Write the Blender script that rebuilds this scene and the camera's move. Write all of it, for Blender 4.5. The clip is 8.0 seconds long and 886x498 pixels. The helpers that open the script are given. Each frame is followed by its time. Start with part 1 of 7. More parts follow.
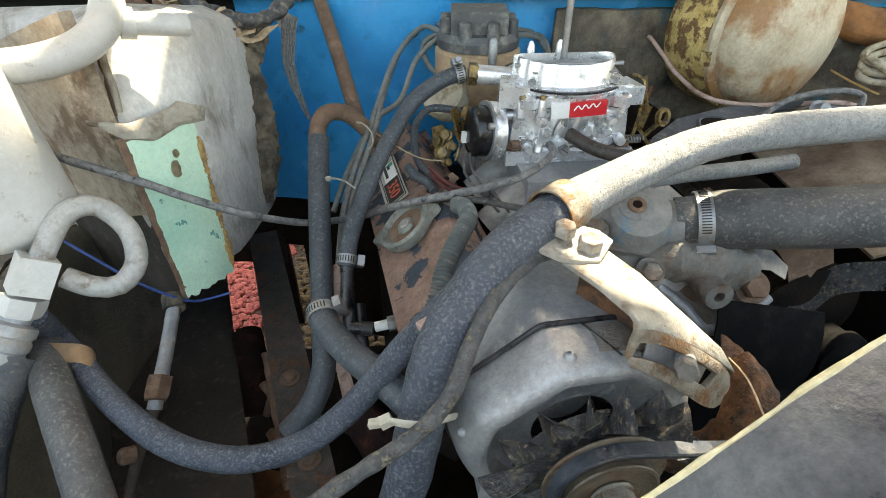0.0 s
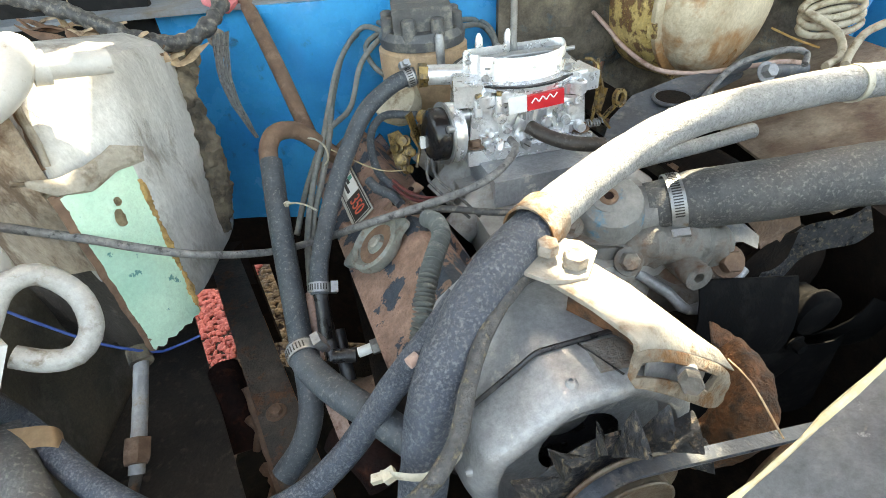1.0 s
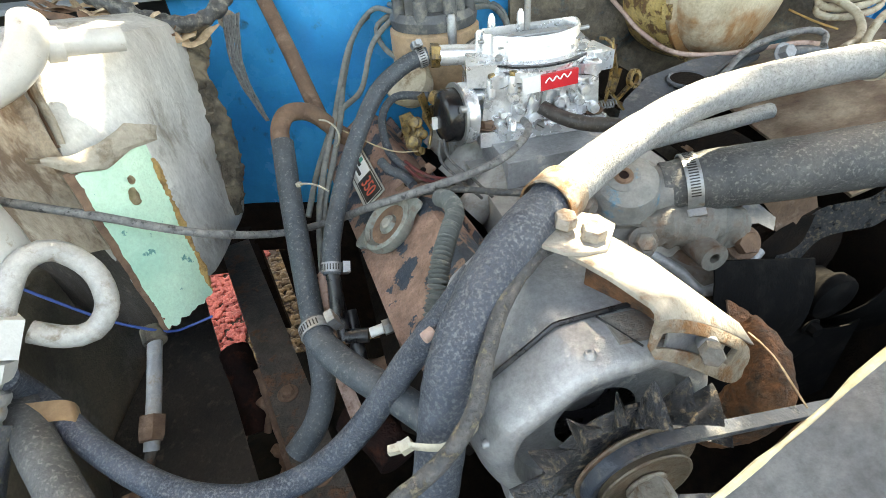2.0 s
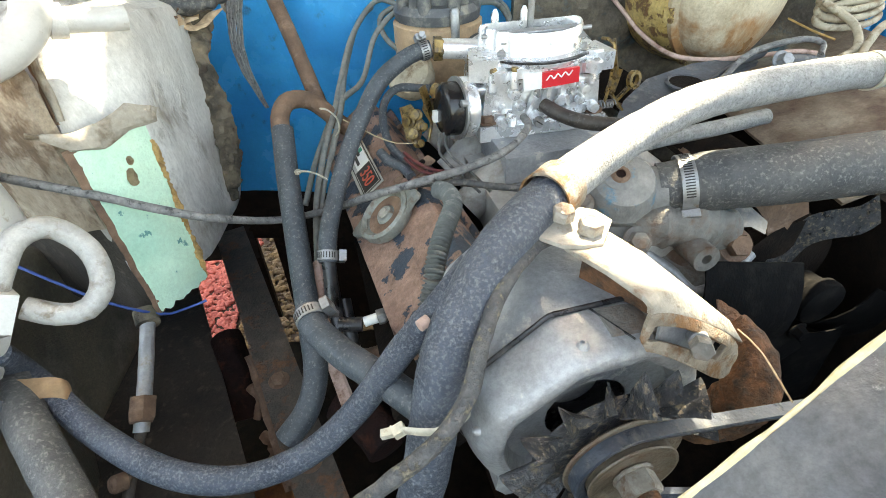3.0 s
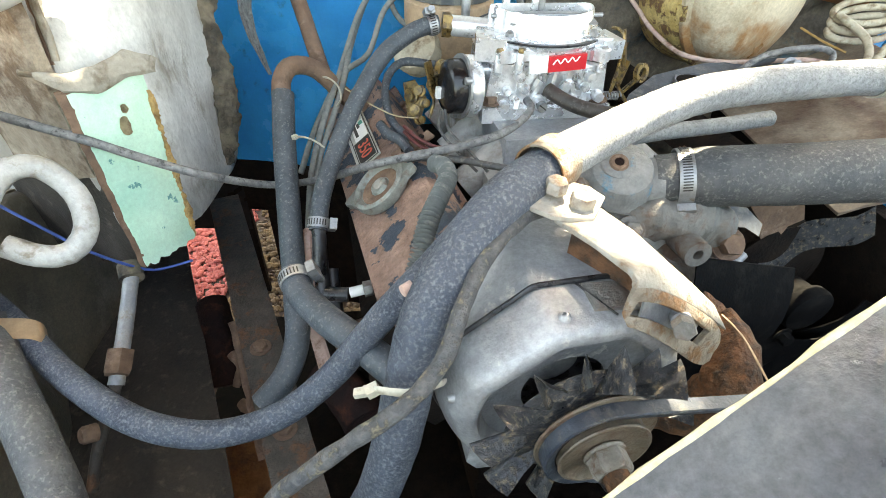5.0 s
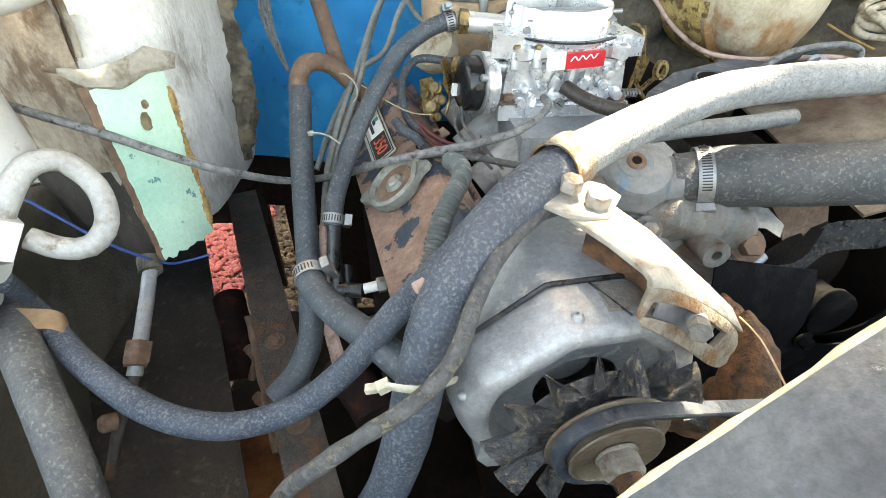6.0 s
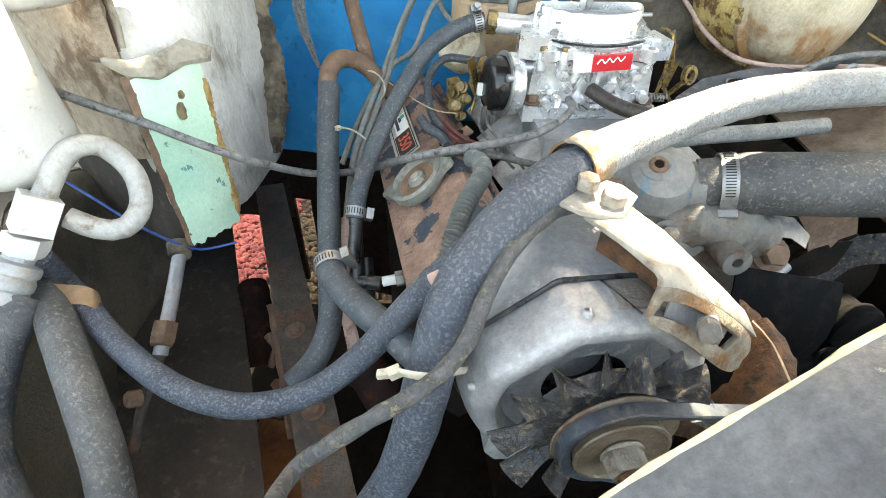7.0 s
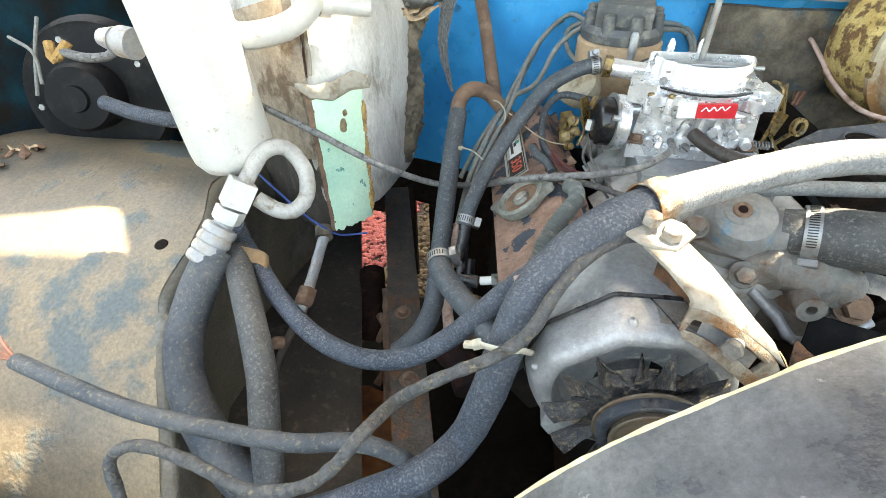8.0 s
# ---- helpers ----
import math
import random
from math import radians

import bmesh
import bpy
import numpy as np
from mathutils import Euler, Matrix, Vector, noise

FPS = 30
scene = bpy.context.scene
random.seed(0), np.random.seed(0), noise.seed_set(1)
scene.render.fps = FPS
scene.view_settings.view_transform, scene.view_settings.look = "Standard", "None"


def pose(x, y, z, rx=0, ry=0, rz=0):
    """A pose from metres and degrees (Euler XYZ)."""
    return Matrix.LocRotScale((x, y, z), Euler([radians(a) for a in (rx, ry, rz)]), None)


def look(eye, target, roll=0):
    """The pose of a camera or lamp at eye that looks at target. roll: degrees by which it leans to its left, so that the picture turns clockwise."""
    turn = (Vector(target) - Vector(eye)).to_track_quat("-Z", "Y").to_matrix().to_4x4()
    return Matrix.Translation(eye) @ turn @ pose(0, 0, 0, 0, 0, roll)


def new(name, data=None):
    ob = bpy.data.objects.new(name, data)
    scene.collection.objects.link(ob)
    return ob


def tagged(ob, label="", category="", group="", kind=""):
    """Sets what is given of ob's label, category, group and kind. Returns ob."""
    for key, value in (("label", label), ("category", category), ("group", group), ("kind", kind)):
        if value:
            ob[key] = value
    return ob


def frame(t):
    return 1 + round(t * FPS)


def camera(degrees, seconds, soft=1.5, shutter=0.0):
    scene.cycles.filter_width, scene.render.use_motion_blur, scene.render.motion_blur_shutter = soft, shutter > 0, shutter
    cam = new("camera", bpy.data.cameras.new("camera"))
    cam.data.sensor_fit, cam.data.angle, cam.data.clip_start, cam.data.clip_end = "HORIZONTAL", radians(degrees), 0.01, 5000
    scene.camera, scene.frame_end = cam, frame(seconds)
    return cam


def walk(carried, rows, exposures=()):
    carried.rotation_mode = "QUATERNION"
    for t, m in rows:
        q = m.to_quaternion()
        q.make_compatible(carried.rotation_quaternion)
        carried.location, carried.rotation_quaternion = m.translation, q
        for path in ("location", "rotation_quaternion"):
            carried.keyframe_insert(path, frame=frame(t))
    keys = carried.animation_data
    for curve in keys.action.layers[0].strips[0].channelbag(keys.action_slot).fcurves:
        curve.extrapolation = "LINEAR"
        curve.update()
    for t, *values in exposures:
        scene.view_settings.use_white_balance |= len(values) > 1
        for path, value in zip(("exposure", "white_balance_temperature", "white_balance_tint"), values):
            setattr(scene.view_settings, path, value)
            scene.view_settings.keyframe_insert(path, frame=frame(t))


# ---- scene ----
cam = camera(83.1, 8.0, soft=0.4)
walk(cam, [
    (0.0, look((0.0371, 0.0699, 1.3376), (0.0201, 0.8853, 0.7588), -0.06)),
    (0.5, look((0.0389, 0.1132, 1.3309), (0.1017, 0.9192, 0.7424), -2.34)),
    (1.0, look((0.0310, 0.1047, 1.3540), (0.0781, 0.8970, 0.7457), -4.96)),
    (1.5, look((0.0260, 0.1016, 1.3459), (0.0586, 0.8889, 0.7301), -5.83)),
    (3.0, look((0.0180, 0.0934, 1.3419), (0.0650, 0.8719, 0.7160), -2.66)),
    (3.5, look((0.0190, 0.0899, 1.3400), (0.0752, 0.8702, 0.7171), -0.96)),
    (4.0, look((0.0191, 0.0827, 1.3387), (0.0839, 0.8670, 0.7217), 0.51)),
    (4.5, look((0.0210, 0.0833, 1.3242), (0.0844, 0.8611, 0.6989), 1.83)),
    (6.0, look((0.0247, 0.0846, 1.3224), (0.0480, 0.8539, 0.6840), 1.51)),
    (6.5, look((0.0248, 0.0751, 1.3279), (0.0254, 0.8490, 0.6946), 1.02)),
    (7.0, look((0.0300, 0.0749, 1.3223), (0.0066, 0.8460, 0.6860), 1.69)),
    (7.5, look((0.0312, 0.0529, 1.3286), (-0.0789, 0.8238, 0.7013), 1.68)),
    (8.0, look((0.0527, -0.0047, 1.3814), (-0.1829, 0.7426, 0.7601), -0.50)),
], exposures=[(0.0, 2.95, 9300, 3), (0.5, 3.3, 9300, 3), (1.0, 3.45, 9300, 3), (3.0, 3.55, 9300, 3), (6.0, 3.75, 9300, 3), (7.0, 3.75, 9300, 3), (8.0, 3.67, 9300, 3)])

# ---- light: high sun from ahead, cut to patches by an unseen hood and an added roof; open sky ----
world = bpy.data.worlds.new("sky")
scene.world = world
world.use_nodes = True
SUN_DIR = Vector((0.1856, 0.477, 1.0)).normalized()
sky = world.node_tree.nodes.new("ShaderNodeTexSky")
sky.sky_type, sky.sun_disc = "NISHITA", False
sky.dust_density, sky.ozone_density = 4.0, 0.5
sky.sun_elevation = math.asin(SUN_DIR.z)
sky.sun_rotation = math.atan2(SUN_DIR.x, SUN_DIR.y)
back = world.node_tree.nodes["Background"]
back.inputs["Strength"].default_value = 0.15
world.node_tree.links.new(sky.outputs[0], back.inputs["Color"])
sun = new("sun", bpy.data.lights.new("sun", "SUN"))
sun.data.energy, sun.data.angle, sun.data.color = 2.8, radians(0.6), (1.0, 0.96, 0.90)
sun.matrix_world = look(SUN_DIR * 20, (0, 0, 0))


# ---- materials ----
def mat(name, c1, c2, scale=30.0, rough=0.6, metal=0.0, dirt=None, dirt_scale=12.0, dirt_at=0.58, dirt_soft=0.08,
        bump=0.15, bump_scale=250.0, stretch=(1, 1, 1), spec=0.5, coat=0.0, speck=0.15):
    m = bpy.data.materials.new(name)
    m.use_nodes = True
    nt = m.node_tree
    n, l = nt.nodes, nt.links
    b = n["Principled BSDF"]
    tc, info = n.new("ShaderNodeTexCoord"), n.new("ShaderNodeObjectInfo")
    add = n.new("ShaderNodeVectorMath")
    add.operation = "ADD"
    mapping = n.new("ShaderNodeMapping")
    mapping.inputs["Scale"].default_value = stretch
    l.new(tc.outputs["Object"], mapping.inputs["Vector"])
    l.new(mapping.outputs[0], add.inputs[0])
    l.new(info.outputs["Random"], add.inputs[1])

    def noise_tex(s, detail=6, r=0.6):
        t = n.new("ShaderNodeTexNoise")
        t.inputs["Scale"].default_value, t.inputs["Detail"].default_value, t.inputs["Roughness"].default_value = s, detail, r
        l.new(add.outputs[0], t.inputs["Vector"])
        return t

    grain = noise_tex(scale)
    ramp = n.new("ShaderNodeValToRGB")
    ramp.color_ramp.elements[0].position, ramp.color_ramp.elements[1].position = 0.33, 0.67
    ramp.color_ramp.elements[0].color, ramp.color_ramp.elements[1].color = (*c1, 1), (*c2, 1)
    l.new(grain.outputs["Fac"], ramp.inputs["Fac"])
    colour = ramp.outputs["Color"]
    rough_in = None
    if dirt:
        d = noise_tex(dirt_scale, 8, 0.65)
        mask = n.new("ShaderNodeMapRange")
        mask.inputs["From Min"].default_value, mask.inputs["From Max"].default_value = dirt_at - dirt_soft, dirt_at + dirt_soft
        l.new(d.outputs["Fac"], mask.inputs["Value"])
        mix = n.new("ShaderNodeMix")
        mix.data_type = "RGBA"
        l.new(mask.outputs[0], mix.inputs["Factor"])
        l.new(colour, mix.inputs["A"])
        mix.inputs["B"].default_value = (*dirt, 1)
        colour = mix.outputs["Result"]
        if metal:
            mm = n.new("ShaderNodeMapRange")
            mm.inputs["To Min"].default_value, mm.inputs["To Max"].default_value = metal, 0.0
            l.new(mask.outputs[0], mm.inputs["Value"])
            l.new(mm.outputs[0], b.inputs["Metallic"])
        rough_in = mask
    fine = noise_tex(bump_scale, 4, 0.6)
    rr = n.new("ShaderNodeMapRange")
    rr.inputs["From Min"].default_value, rr.inputs["From Max"].default_value = 0.3, 0.7
    rr.inputs["To Min"].default_value, rr.inputs["To Max"].default_value = max(rough - 0.1, 0.03), min(rough + 0.12, 1)
    l.new(grain.outputs["Fac"], rr.inputs["Value"])
    l.new(rr.outputs[0], b.inputs["Roughness"])
    bp = n.new("ShaderNodeBump")
    bp.inputs["Strength"].default_value, bp.inputs["Distance"].default_value = bump, 0.004
    both = n.new("ShaderNodeMath")
    l.new(fine.outputs["Fac"], both.inputs[0])
    l.new((rough_in or grain).outputs[0], both.inputs[1])
    l.new(both.outputs[0], bp.inputs["Height"])
    l.new(bp.outputs[0], b.inputs["Normal"])
    spots = noise_tex(190.0, 8, 0.8)
    level = n.new("ShaderNodeMapRange")
    level.inputs["From Min"].default_value, level.inputs["From Max"].default_value = 0.34, 0.66
    level.inputs["To Min"].default_value, level.inputs["To Max"].default_value = 1 - speck, 1 + speck * 0.7
    l.new(spots.outputs["Fac"], level.inputs["Value"])
    tone = n.new("ShaderNodeMix")
    tone.data_type, tone.blend_type = "RGBA", "MULTIPLY"
    tone.inputs["Factor"].default_value = 1.0
    l.new(colour, tone.inputs["A"])
    l.new(level.outputs[0], tone.inputs["B"])
    colour = tone.outputs["Result"]
    l.new(colour, b.inputs["Base Color"])
    if not (dirt and metal):
        b.inputs["Metallic"].default_value = metal
    b.inputs["Specular IOR Level"].default_value = spec
    b.inputs["Coat Weight"].default_value = coat
    return m


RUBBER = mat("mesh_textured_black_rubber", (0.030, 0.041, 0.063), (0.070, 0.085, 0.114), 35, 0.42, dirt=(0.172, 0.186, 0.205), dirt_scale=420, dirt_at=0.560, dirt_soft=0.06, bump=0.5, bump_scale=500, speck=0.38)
RUBBER_PLAIN = mat("smooth_dusty_rubber", (0.036, 0.046, 0.058), (0.072, 0.084, 0.097), 45, 0.48, dirt=(0.16, 0.165, 0.165), dirt_scale=300, dirt_at=0.61, dirt_soft=0.06, bump=0.25, bump_scale=500, speck=0.3)
RUBBER_DRY = mat("greyed_rubber", (0.050, 0.053, 0.057), (0.105, 0.105, 0.104), 30, 0.5, dirt=(0.20, 0.193, 0.18), dirt_scale=280, dirt_at=0.595, dirt_soft=0.06, bump=0.4, bump_scale=500, speck=0.35)
RUBBER_BROWN = mat("muddy_rubber", (0.036, 0.046, 0.062), (0.098, 0.104, 0.113), 30, 0.5, dirt=(0.20, 0.175, 0.13), dirt_scale=230, dirt_at=0.61, dirt_soft=0.06, bump=0.4, bump_scale=400, speck=0.35)
SEAL_BROWN = mat("dark_brown_rubber", (0.020, 0.016, 0.014), (0.055, 0.045, 0.040), 60, 0.5, dirt=(0.12, 0.11, 0.10), dirt_scale=200, dirt_at=0.63)
CABLE = mat("grey_cable_jacket", (0.10, 0.10, 0.104), (0.25, 0.245, 0.24), 110, 0.55, dirt=(0.04, 0.04, 0.042), dirt_scale=160, dirt_at=0.60, dirt_soft=0.05, bump=0.4, speck=0.3)
WIRE_BLACK = mat("black_wire", (0.03, 0.03, 0.033), (0.09, 0.09, 0.09), 140, 0.5, dirt=(0.22, 0.2, 0.17), dirt_scale=130)
WIRE_GREY = mat("grey_plug_wire", (0.13, 0.14, 0.14), (0.24, 0.24, 0.22), 120, 0.6)
BLUE_WIRE = mat("blue_wire", (0.02, 0.06, 0.25), (0.04, 0.10, 0.35), 90, 0.45, speck=0.06)
ALU = mat("cast_aluminium_grey", (0.215, 0.222, 0.236), (0.375, 0.383, 0.396), 17, 0.42, 0.33, dirt=(0.49, 0.47, 0.44), dirt_scale=26, dirt_at=0.625, dirt_soft=0.02, bump=0.24, bump_scale=350, speck=0.24)
CRIMP = mat("grey_crimped_aluminium", (0.30, 0.31, 0.32), (0.44, 0.44, 0.44), 60, 0.42, 0.3, dirt=(0.30, 0.25, 0.19), dirt_scale=60, dirt_at=0.58, bump=0.3)
# black steel; its depth also carries the shade around the blower
BLACK_SHADE = mat("dull_black_steel_and_shade", (0.004, 0.004, 0.005), (0.011, 0.011, 0.013), 40, 0.6, dirt=(0.030, 0.028, 0.026), dirt_scale=24, dirt_at=0.63, dirt_soft=0.12, spec=0.2)
THERMO = mat("grey_cast_iron_with_blue_paint_traces", (0.16, 0.16, 0.16), (0.27, 0.265, 0.255), 40, 0.6, 0.2, dirt=(0.03, 0.20, 0.32), dirt_scale=28, dirt_at=0.62, dirt_soft=0.06, bump=0.4)
INTAKE = mat("dusty_cast_intake", (0.34, 0.33, 0.31), (0.50, 0.485, 0.46), 30, 0.6, 0.1, dirt=(0.22, 0.18, 0.14), dirt_scale=24, dirt_at=0.60, bump=0.35)
# paler copy of the hose rubber with the sunlight put into its colour
SUNLIT_RUBBER = mat("sunlit_hose_rubber", (0.24, 0.25, 0.255), (0.36, 0.37, 0.37), 40, 0.42, dirt=(0.18, 0.185, 0.19), dirt_scale=420, dirt_at=0.57, dirt_soft=0.07, bump=0.6, bump_scale=600, speck=0.35)
SLATE = mat("dark_slate_painted_steel", (0.050, 0.058, 0.072), (0.10, 0.112, 0.13), 30, 0.5, dirt=(0.17, 0.165, 0.16), dirt_scale=50, dirt_at=0.61, speck=0.25)
ALU_DIRTY = mat("stained_cast_metal", (0.14, 0.135, 0.125), (0.26, 0.245, 0.225), 30, 0.6, 0.2, dirt=(0.13, 0.08, 0.055), dirt_scale=30, dirt_at=0.55, bump=0.5)
CARB = mat("bright_cast_aluminium", (0.68, 0.69, 0.71), (0.90, 0.905, 0.915), 35, 0.29, 0.72, dirt=(0.27, 0.265, 0.255), dirt_scale=48, dirt_at=0.63, dirt_soft=0.06, bump=0.08, bump_scale=500, speck=0.16)
ZINC = mat("zinc_plated_steel", (0.25, 0.26, 0.27), (0.40, 0.40, 0.40), 80, 0.42, 0.7, dirt=(0.20, 0.14, 0.09), dirt_scale=90, dirt_at=0.64)
CAPMETAL = mat("greenish_worn_zinc", (0.19, 0.20, 0.18), (0.30, 0.31, 0.285), 80, 0.45, 0.3, dirt=(0.17, 0.11, 0.075), dirt_scale=70, dirt_at=0.60, bump=0.3)
GOLD = mat("yellow_chromate_steel", (0.16, 0.10, 0.036), (0.33, 0.225, 0.09), 90, 0.3, 0.7, dirt=(0.06, 0.038, 0.022), dirt_scale=110, dirt_at=0.54)
STEEL_RUST = mat("rusting_bare_steel", (0.30, 0.275, 0.235), (0.45, 0.42, 0.37), 40, 0.5, 0.2, dirt=(0.21, 0.13, 0.08), dirt_scale=75, dirt_at=0.62, bump=0.45)
BOLT_STEEL = mat("weathered_bolt_steel", (0.22, 0.20, 0.175), (0.36, 0.335, 0.30), 90, 0.5, 0.3, dirt=(0.15, 0.095, 0.065), dirt_scale=110, dirt_at=0.56, bump=0.4)
FACE_RUST = mat("rust_browned_steel", (0.17, 0.135, 0.10), (0.36, 0.315, 0.26), 60, 0.55, 0.15, dirt=(0.22, 0.11, 0.045), dirt_scale=55, dirt_at=0.53, dirt_soft=0.06, bump=0.6)
DARK_RUST = mat("dark_orange_rust", (0.070, 0.032, 0.016), (0.22, 0.095, 0.042), 45, 0.75, dirt=(0.05, 0.032, 0.024), dirt_scale=60, dirt_at=0.55, bump=0.7, speck=0.3)
RUST = mat("brown_rust", (0.11, 0.065, 0.045), (0.22, 0.135, 0.09), 45, 0.8, dirt=(0.30, 0.20, 0.15), dirt_scale=40, dirt_at=0.62, bump=0.5)
RUST_ORANGE = mat("orange_rust", (0.30, 0.12, 0.04), (0.48, 0.22, 0.09), 35, 0.8, dirt=(0.18, 0.09, 0.05), dirt_scale=18, bump=0.4)
RED_OXIDE = mat("dark_red_oxide", (0.010, 0.006, 0.006), (0.030, 0.014, 0.012), 40, 0.85, dirt=(0.07, 0.025, 0.015), dirt_scale=35, dirt_at=0.63, bump=0.6, spec=0.15)
BLUE = mat("bright_blue_paint", (0.004, 0.245, 0.58), (0.012, 0.37, 0.74), 7, 0.26, dirt=(0.04, 0.11, 0.18), dirt_scale=16, dirt_at=0.66, dirt_soft=0.04, bump=0.12, bump_scale=30, coat=0.4, speck=0.08)
VALVE = mat("flaking_salmon_and_navy_paint", (0.20, 0.115, 0.085), (0.36, 0.225, 0.17), 60, 0.6, dirt=(0.035, 0.050, 0.070), dirt_scale=24, dirt_at=0.535, dirt_soft=0.006, bump=0.7, speck=0.25)
MINT = mat("mint_green_paint", (0.38, 0.66, 0.53), (0.60, 0.80, 0.63), 8, 0.45, dirt=(0.10, 0.30, 0.28), dirt_scale=42, dirt_at=0.645, dirt_soft=0.012, bump=0.35, speck=0.12)
EVAP = mat("grey_smeared_sealer", (0.40, 0.392, 0.375), (0.64, 0.63, 0.61), 13, 0.6, dirt=(0.27, 0.24, 0.205), dirt_scale=17, dirt_at=0.60, dirt_soft=0.07, bump=0.6, bump_scale=80, stretch=(1, 1, 0.55), speck=0.22)
EVAP_TAR = mat("crumbling_brown_sealer", (0.08, 0.065, 0.05), (0.22, 0.18, 0.13), 40, 0.9, dirt=(0.04, 0.035, 0.03), dirt_scale=30, bump=0.8, bump_scale=90)
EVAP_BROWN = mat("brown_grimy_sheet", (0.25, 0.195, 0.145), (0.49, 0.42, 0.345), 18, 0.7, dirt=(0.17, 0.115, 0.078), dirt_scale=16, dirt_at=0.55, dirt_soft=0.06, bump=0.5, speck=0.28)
FOAM = mat("orange_foam_strip", (0.42, 0.24, 0.08), (0.58, 0.38, 0.16), 60, 0.9, dirt=(0.25, 0.14, 0.06), dirt_scale=40, bump=0.8)
WHITE = mat("white_dusty_paint", (0.50, 0.495, 0.475), (0.63, 0.62, 0.60), 14, 0.38, dirt=(0.30, 0.24, 0.17), dirt_scale=70, dirt_at=0.67, dirt_soft=0.06, bump=0.15, speck=0.08)
# the white paint toned down for the tube's shade, with brown grime
WHITE_SHADED_GRIMY = mat("shaded_grimy_white_paint", (0.33, 0.325, 0.31), (0.47, 0.46, 0.44), 30, 0.4, dirt=(0.20, 0.165, 0.125), dirt_scale=55, dirt_at=0.60, dirt_soft=0.07, bump=0.2, speck=0.2)
ARCH_SIDE_OLIVE = mat("darker_olive_steel", (0.085, 0.078, 0.062), (0.22, 0.19, 0.14), 9, 0.6, dirt=(0.24, 0.225, 0.195), dirt_scale=14, dirt_at=0.60, dirt_soft=0.08, bump=0.4, speck=0.3)
TAN_SEAL = mat("tan_grey_sealer", (0.27, 0.24, 0.20), (0.43, 0.39, 0.33), 30, 0.75, dirt=(0.19, 0.145, 0.10), dirt_scale=40, bump=0.5, bump_scale=80, speck=0.2)
TAN = mat("tan_moulded_plastic", (0.45, 0.30, 0.18), (0.56, 0.40, 0.26), 25, 0.5, dirt=(0.28, 0.19, 0.12), dirt_scale=25)
CREAM = mat("cream_grommet", (0.36, 0.31, 0.23), (0.52, 0.46, 0.35), 40, 0.6, dirt=(0.22, 0.16, 0.10), dirt_scale=60)
BLACK = mat("black_moulded_plastic", (0.012, 0.012, 0.014), (0.03, 0.03, 0.033), 60, 0.3, dirt=(0.10, 0.095, 0.085), dirt_scale=60, dirt_at=0.66)
GLOSS_BLACK = mat("glossy_black_moulding", (0.006, 0.006, 0.007), (0.016, 0.016, 0.018), 60, 0.16, dirt=(0.10, 0.095, 0.085), dirt_scale=70, dirt_at=0.69, bump=0.12, speck=0.2)
CAP_BLACK = mat("dusty_black_cap", (0.060, 0.064, 0.070), (0.12, 0.125, 0.13), 40, 0.5, dirt=(0.25, 0.235, 0.20), dirt_scale=40, dirt_at=0.60)
# near-black iron; also stands for shade in gaps, holes and the underbody
IRON_SHADE = mat("near_black_iron_and_shade", (0.006, 0.005, 0.0045), (0.020, 0.014, 0.011), 45, 0.9, dirt=(0.025, 0.016, 0.012), dirt_scale=30, dirt_at=0.64, bump=0.5, spec=0.12)
# fan black, darkened to hold the shade under shroud and hose
FAN_SHADE = mat("matt_black_fan_in_shade", (0.003, 0.003, 0.0033), (0.007, 0.007, 0.0075), 40, 0.8, dirt=(0.014, 0.013, 0.012), dirt_scale=30, spec=0.08)
FANMAT = mat("black_fan_steel_with_rust", (0.024, 0.027, 0.035), (0.090, 0.092, 0.098), 90, 0.33, 0.3, dirt=(0.25, 0.195, 0.135), dirt_scale=200, dirt_at=0.585, dirt_soft=0.06, bump=0.5, speck=0.35)
PULLEY = mat("tan_rusted_pulley", (0.12, 0.098, 0.075), (0.22, 0.18, 0.14), 50, 0.45, 0.3, dirt=(0.11, 0.065, 0.042), dirt_scale=50, bump=0.3)
RAIL = mat("dark_dusty_frame_steel", (0.036, 0.030, 0.026), (0.098, 0.080, 0.067), 40, 0.7, dirt=(0.14, 0.066, 0.034), dirt_scale=36, dirt_at=0.575, dirt_soft=0.05, bump=0.6, speck=0.3)
FENDER = mat("stained_olive_brown_panel", (0.085, 0.083, 0.076), (0.33, 0.245, 0.150), 3.6, 0.42, dirt=(0.105, 0.125, 0.125), dirt_scale=6.5, dirt_at=0.565, dirt_soft=0.04, bump=0.3, bump_scale=60, speck=0.36)
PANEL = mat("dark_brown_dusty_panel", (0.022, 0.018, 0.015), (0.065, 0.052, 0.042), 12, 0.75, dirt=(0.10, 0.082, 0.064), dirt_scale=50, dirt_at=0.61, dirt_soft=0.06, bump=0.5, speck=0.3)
SHROUD = mat("scratched_black_plastic", (0.095, 0.102, 0.118), (0.285, 0.293, 0.310), 15, 0.33, dirt=(0.46, 0.465, 0.47), dirt_scale=75, dirt_at=0.675, dirt_soft=0.02, bump=0.25, bump_scale=140, speck=0.28)
SHROUD_EDGE = mat("worn_cream_edge", (0.55, 0.45, 0.26), (0.75, 0.66, 0.44), 120, 0.7)
BELT = mat("worn_blue_black_belt", (0.022, 0.030, 0.046), (0.055, 0.066, 0.085), 60, 0.33, dirt=(0.13, 0.13, 0.125), dirt_scale=70, dirt_at=0.60, dirt_soft=0.06, bump=0.2)
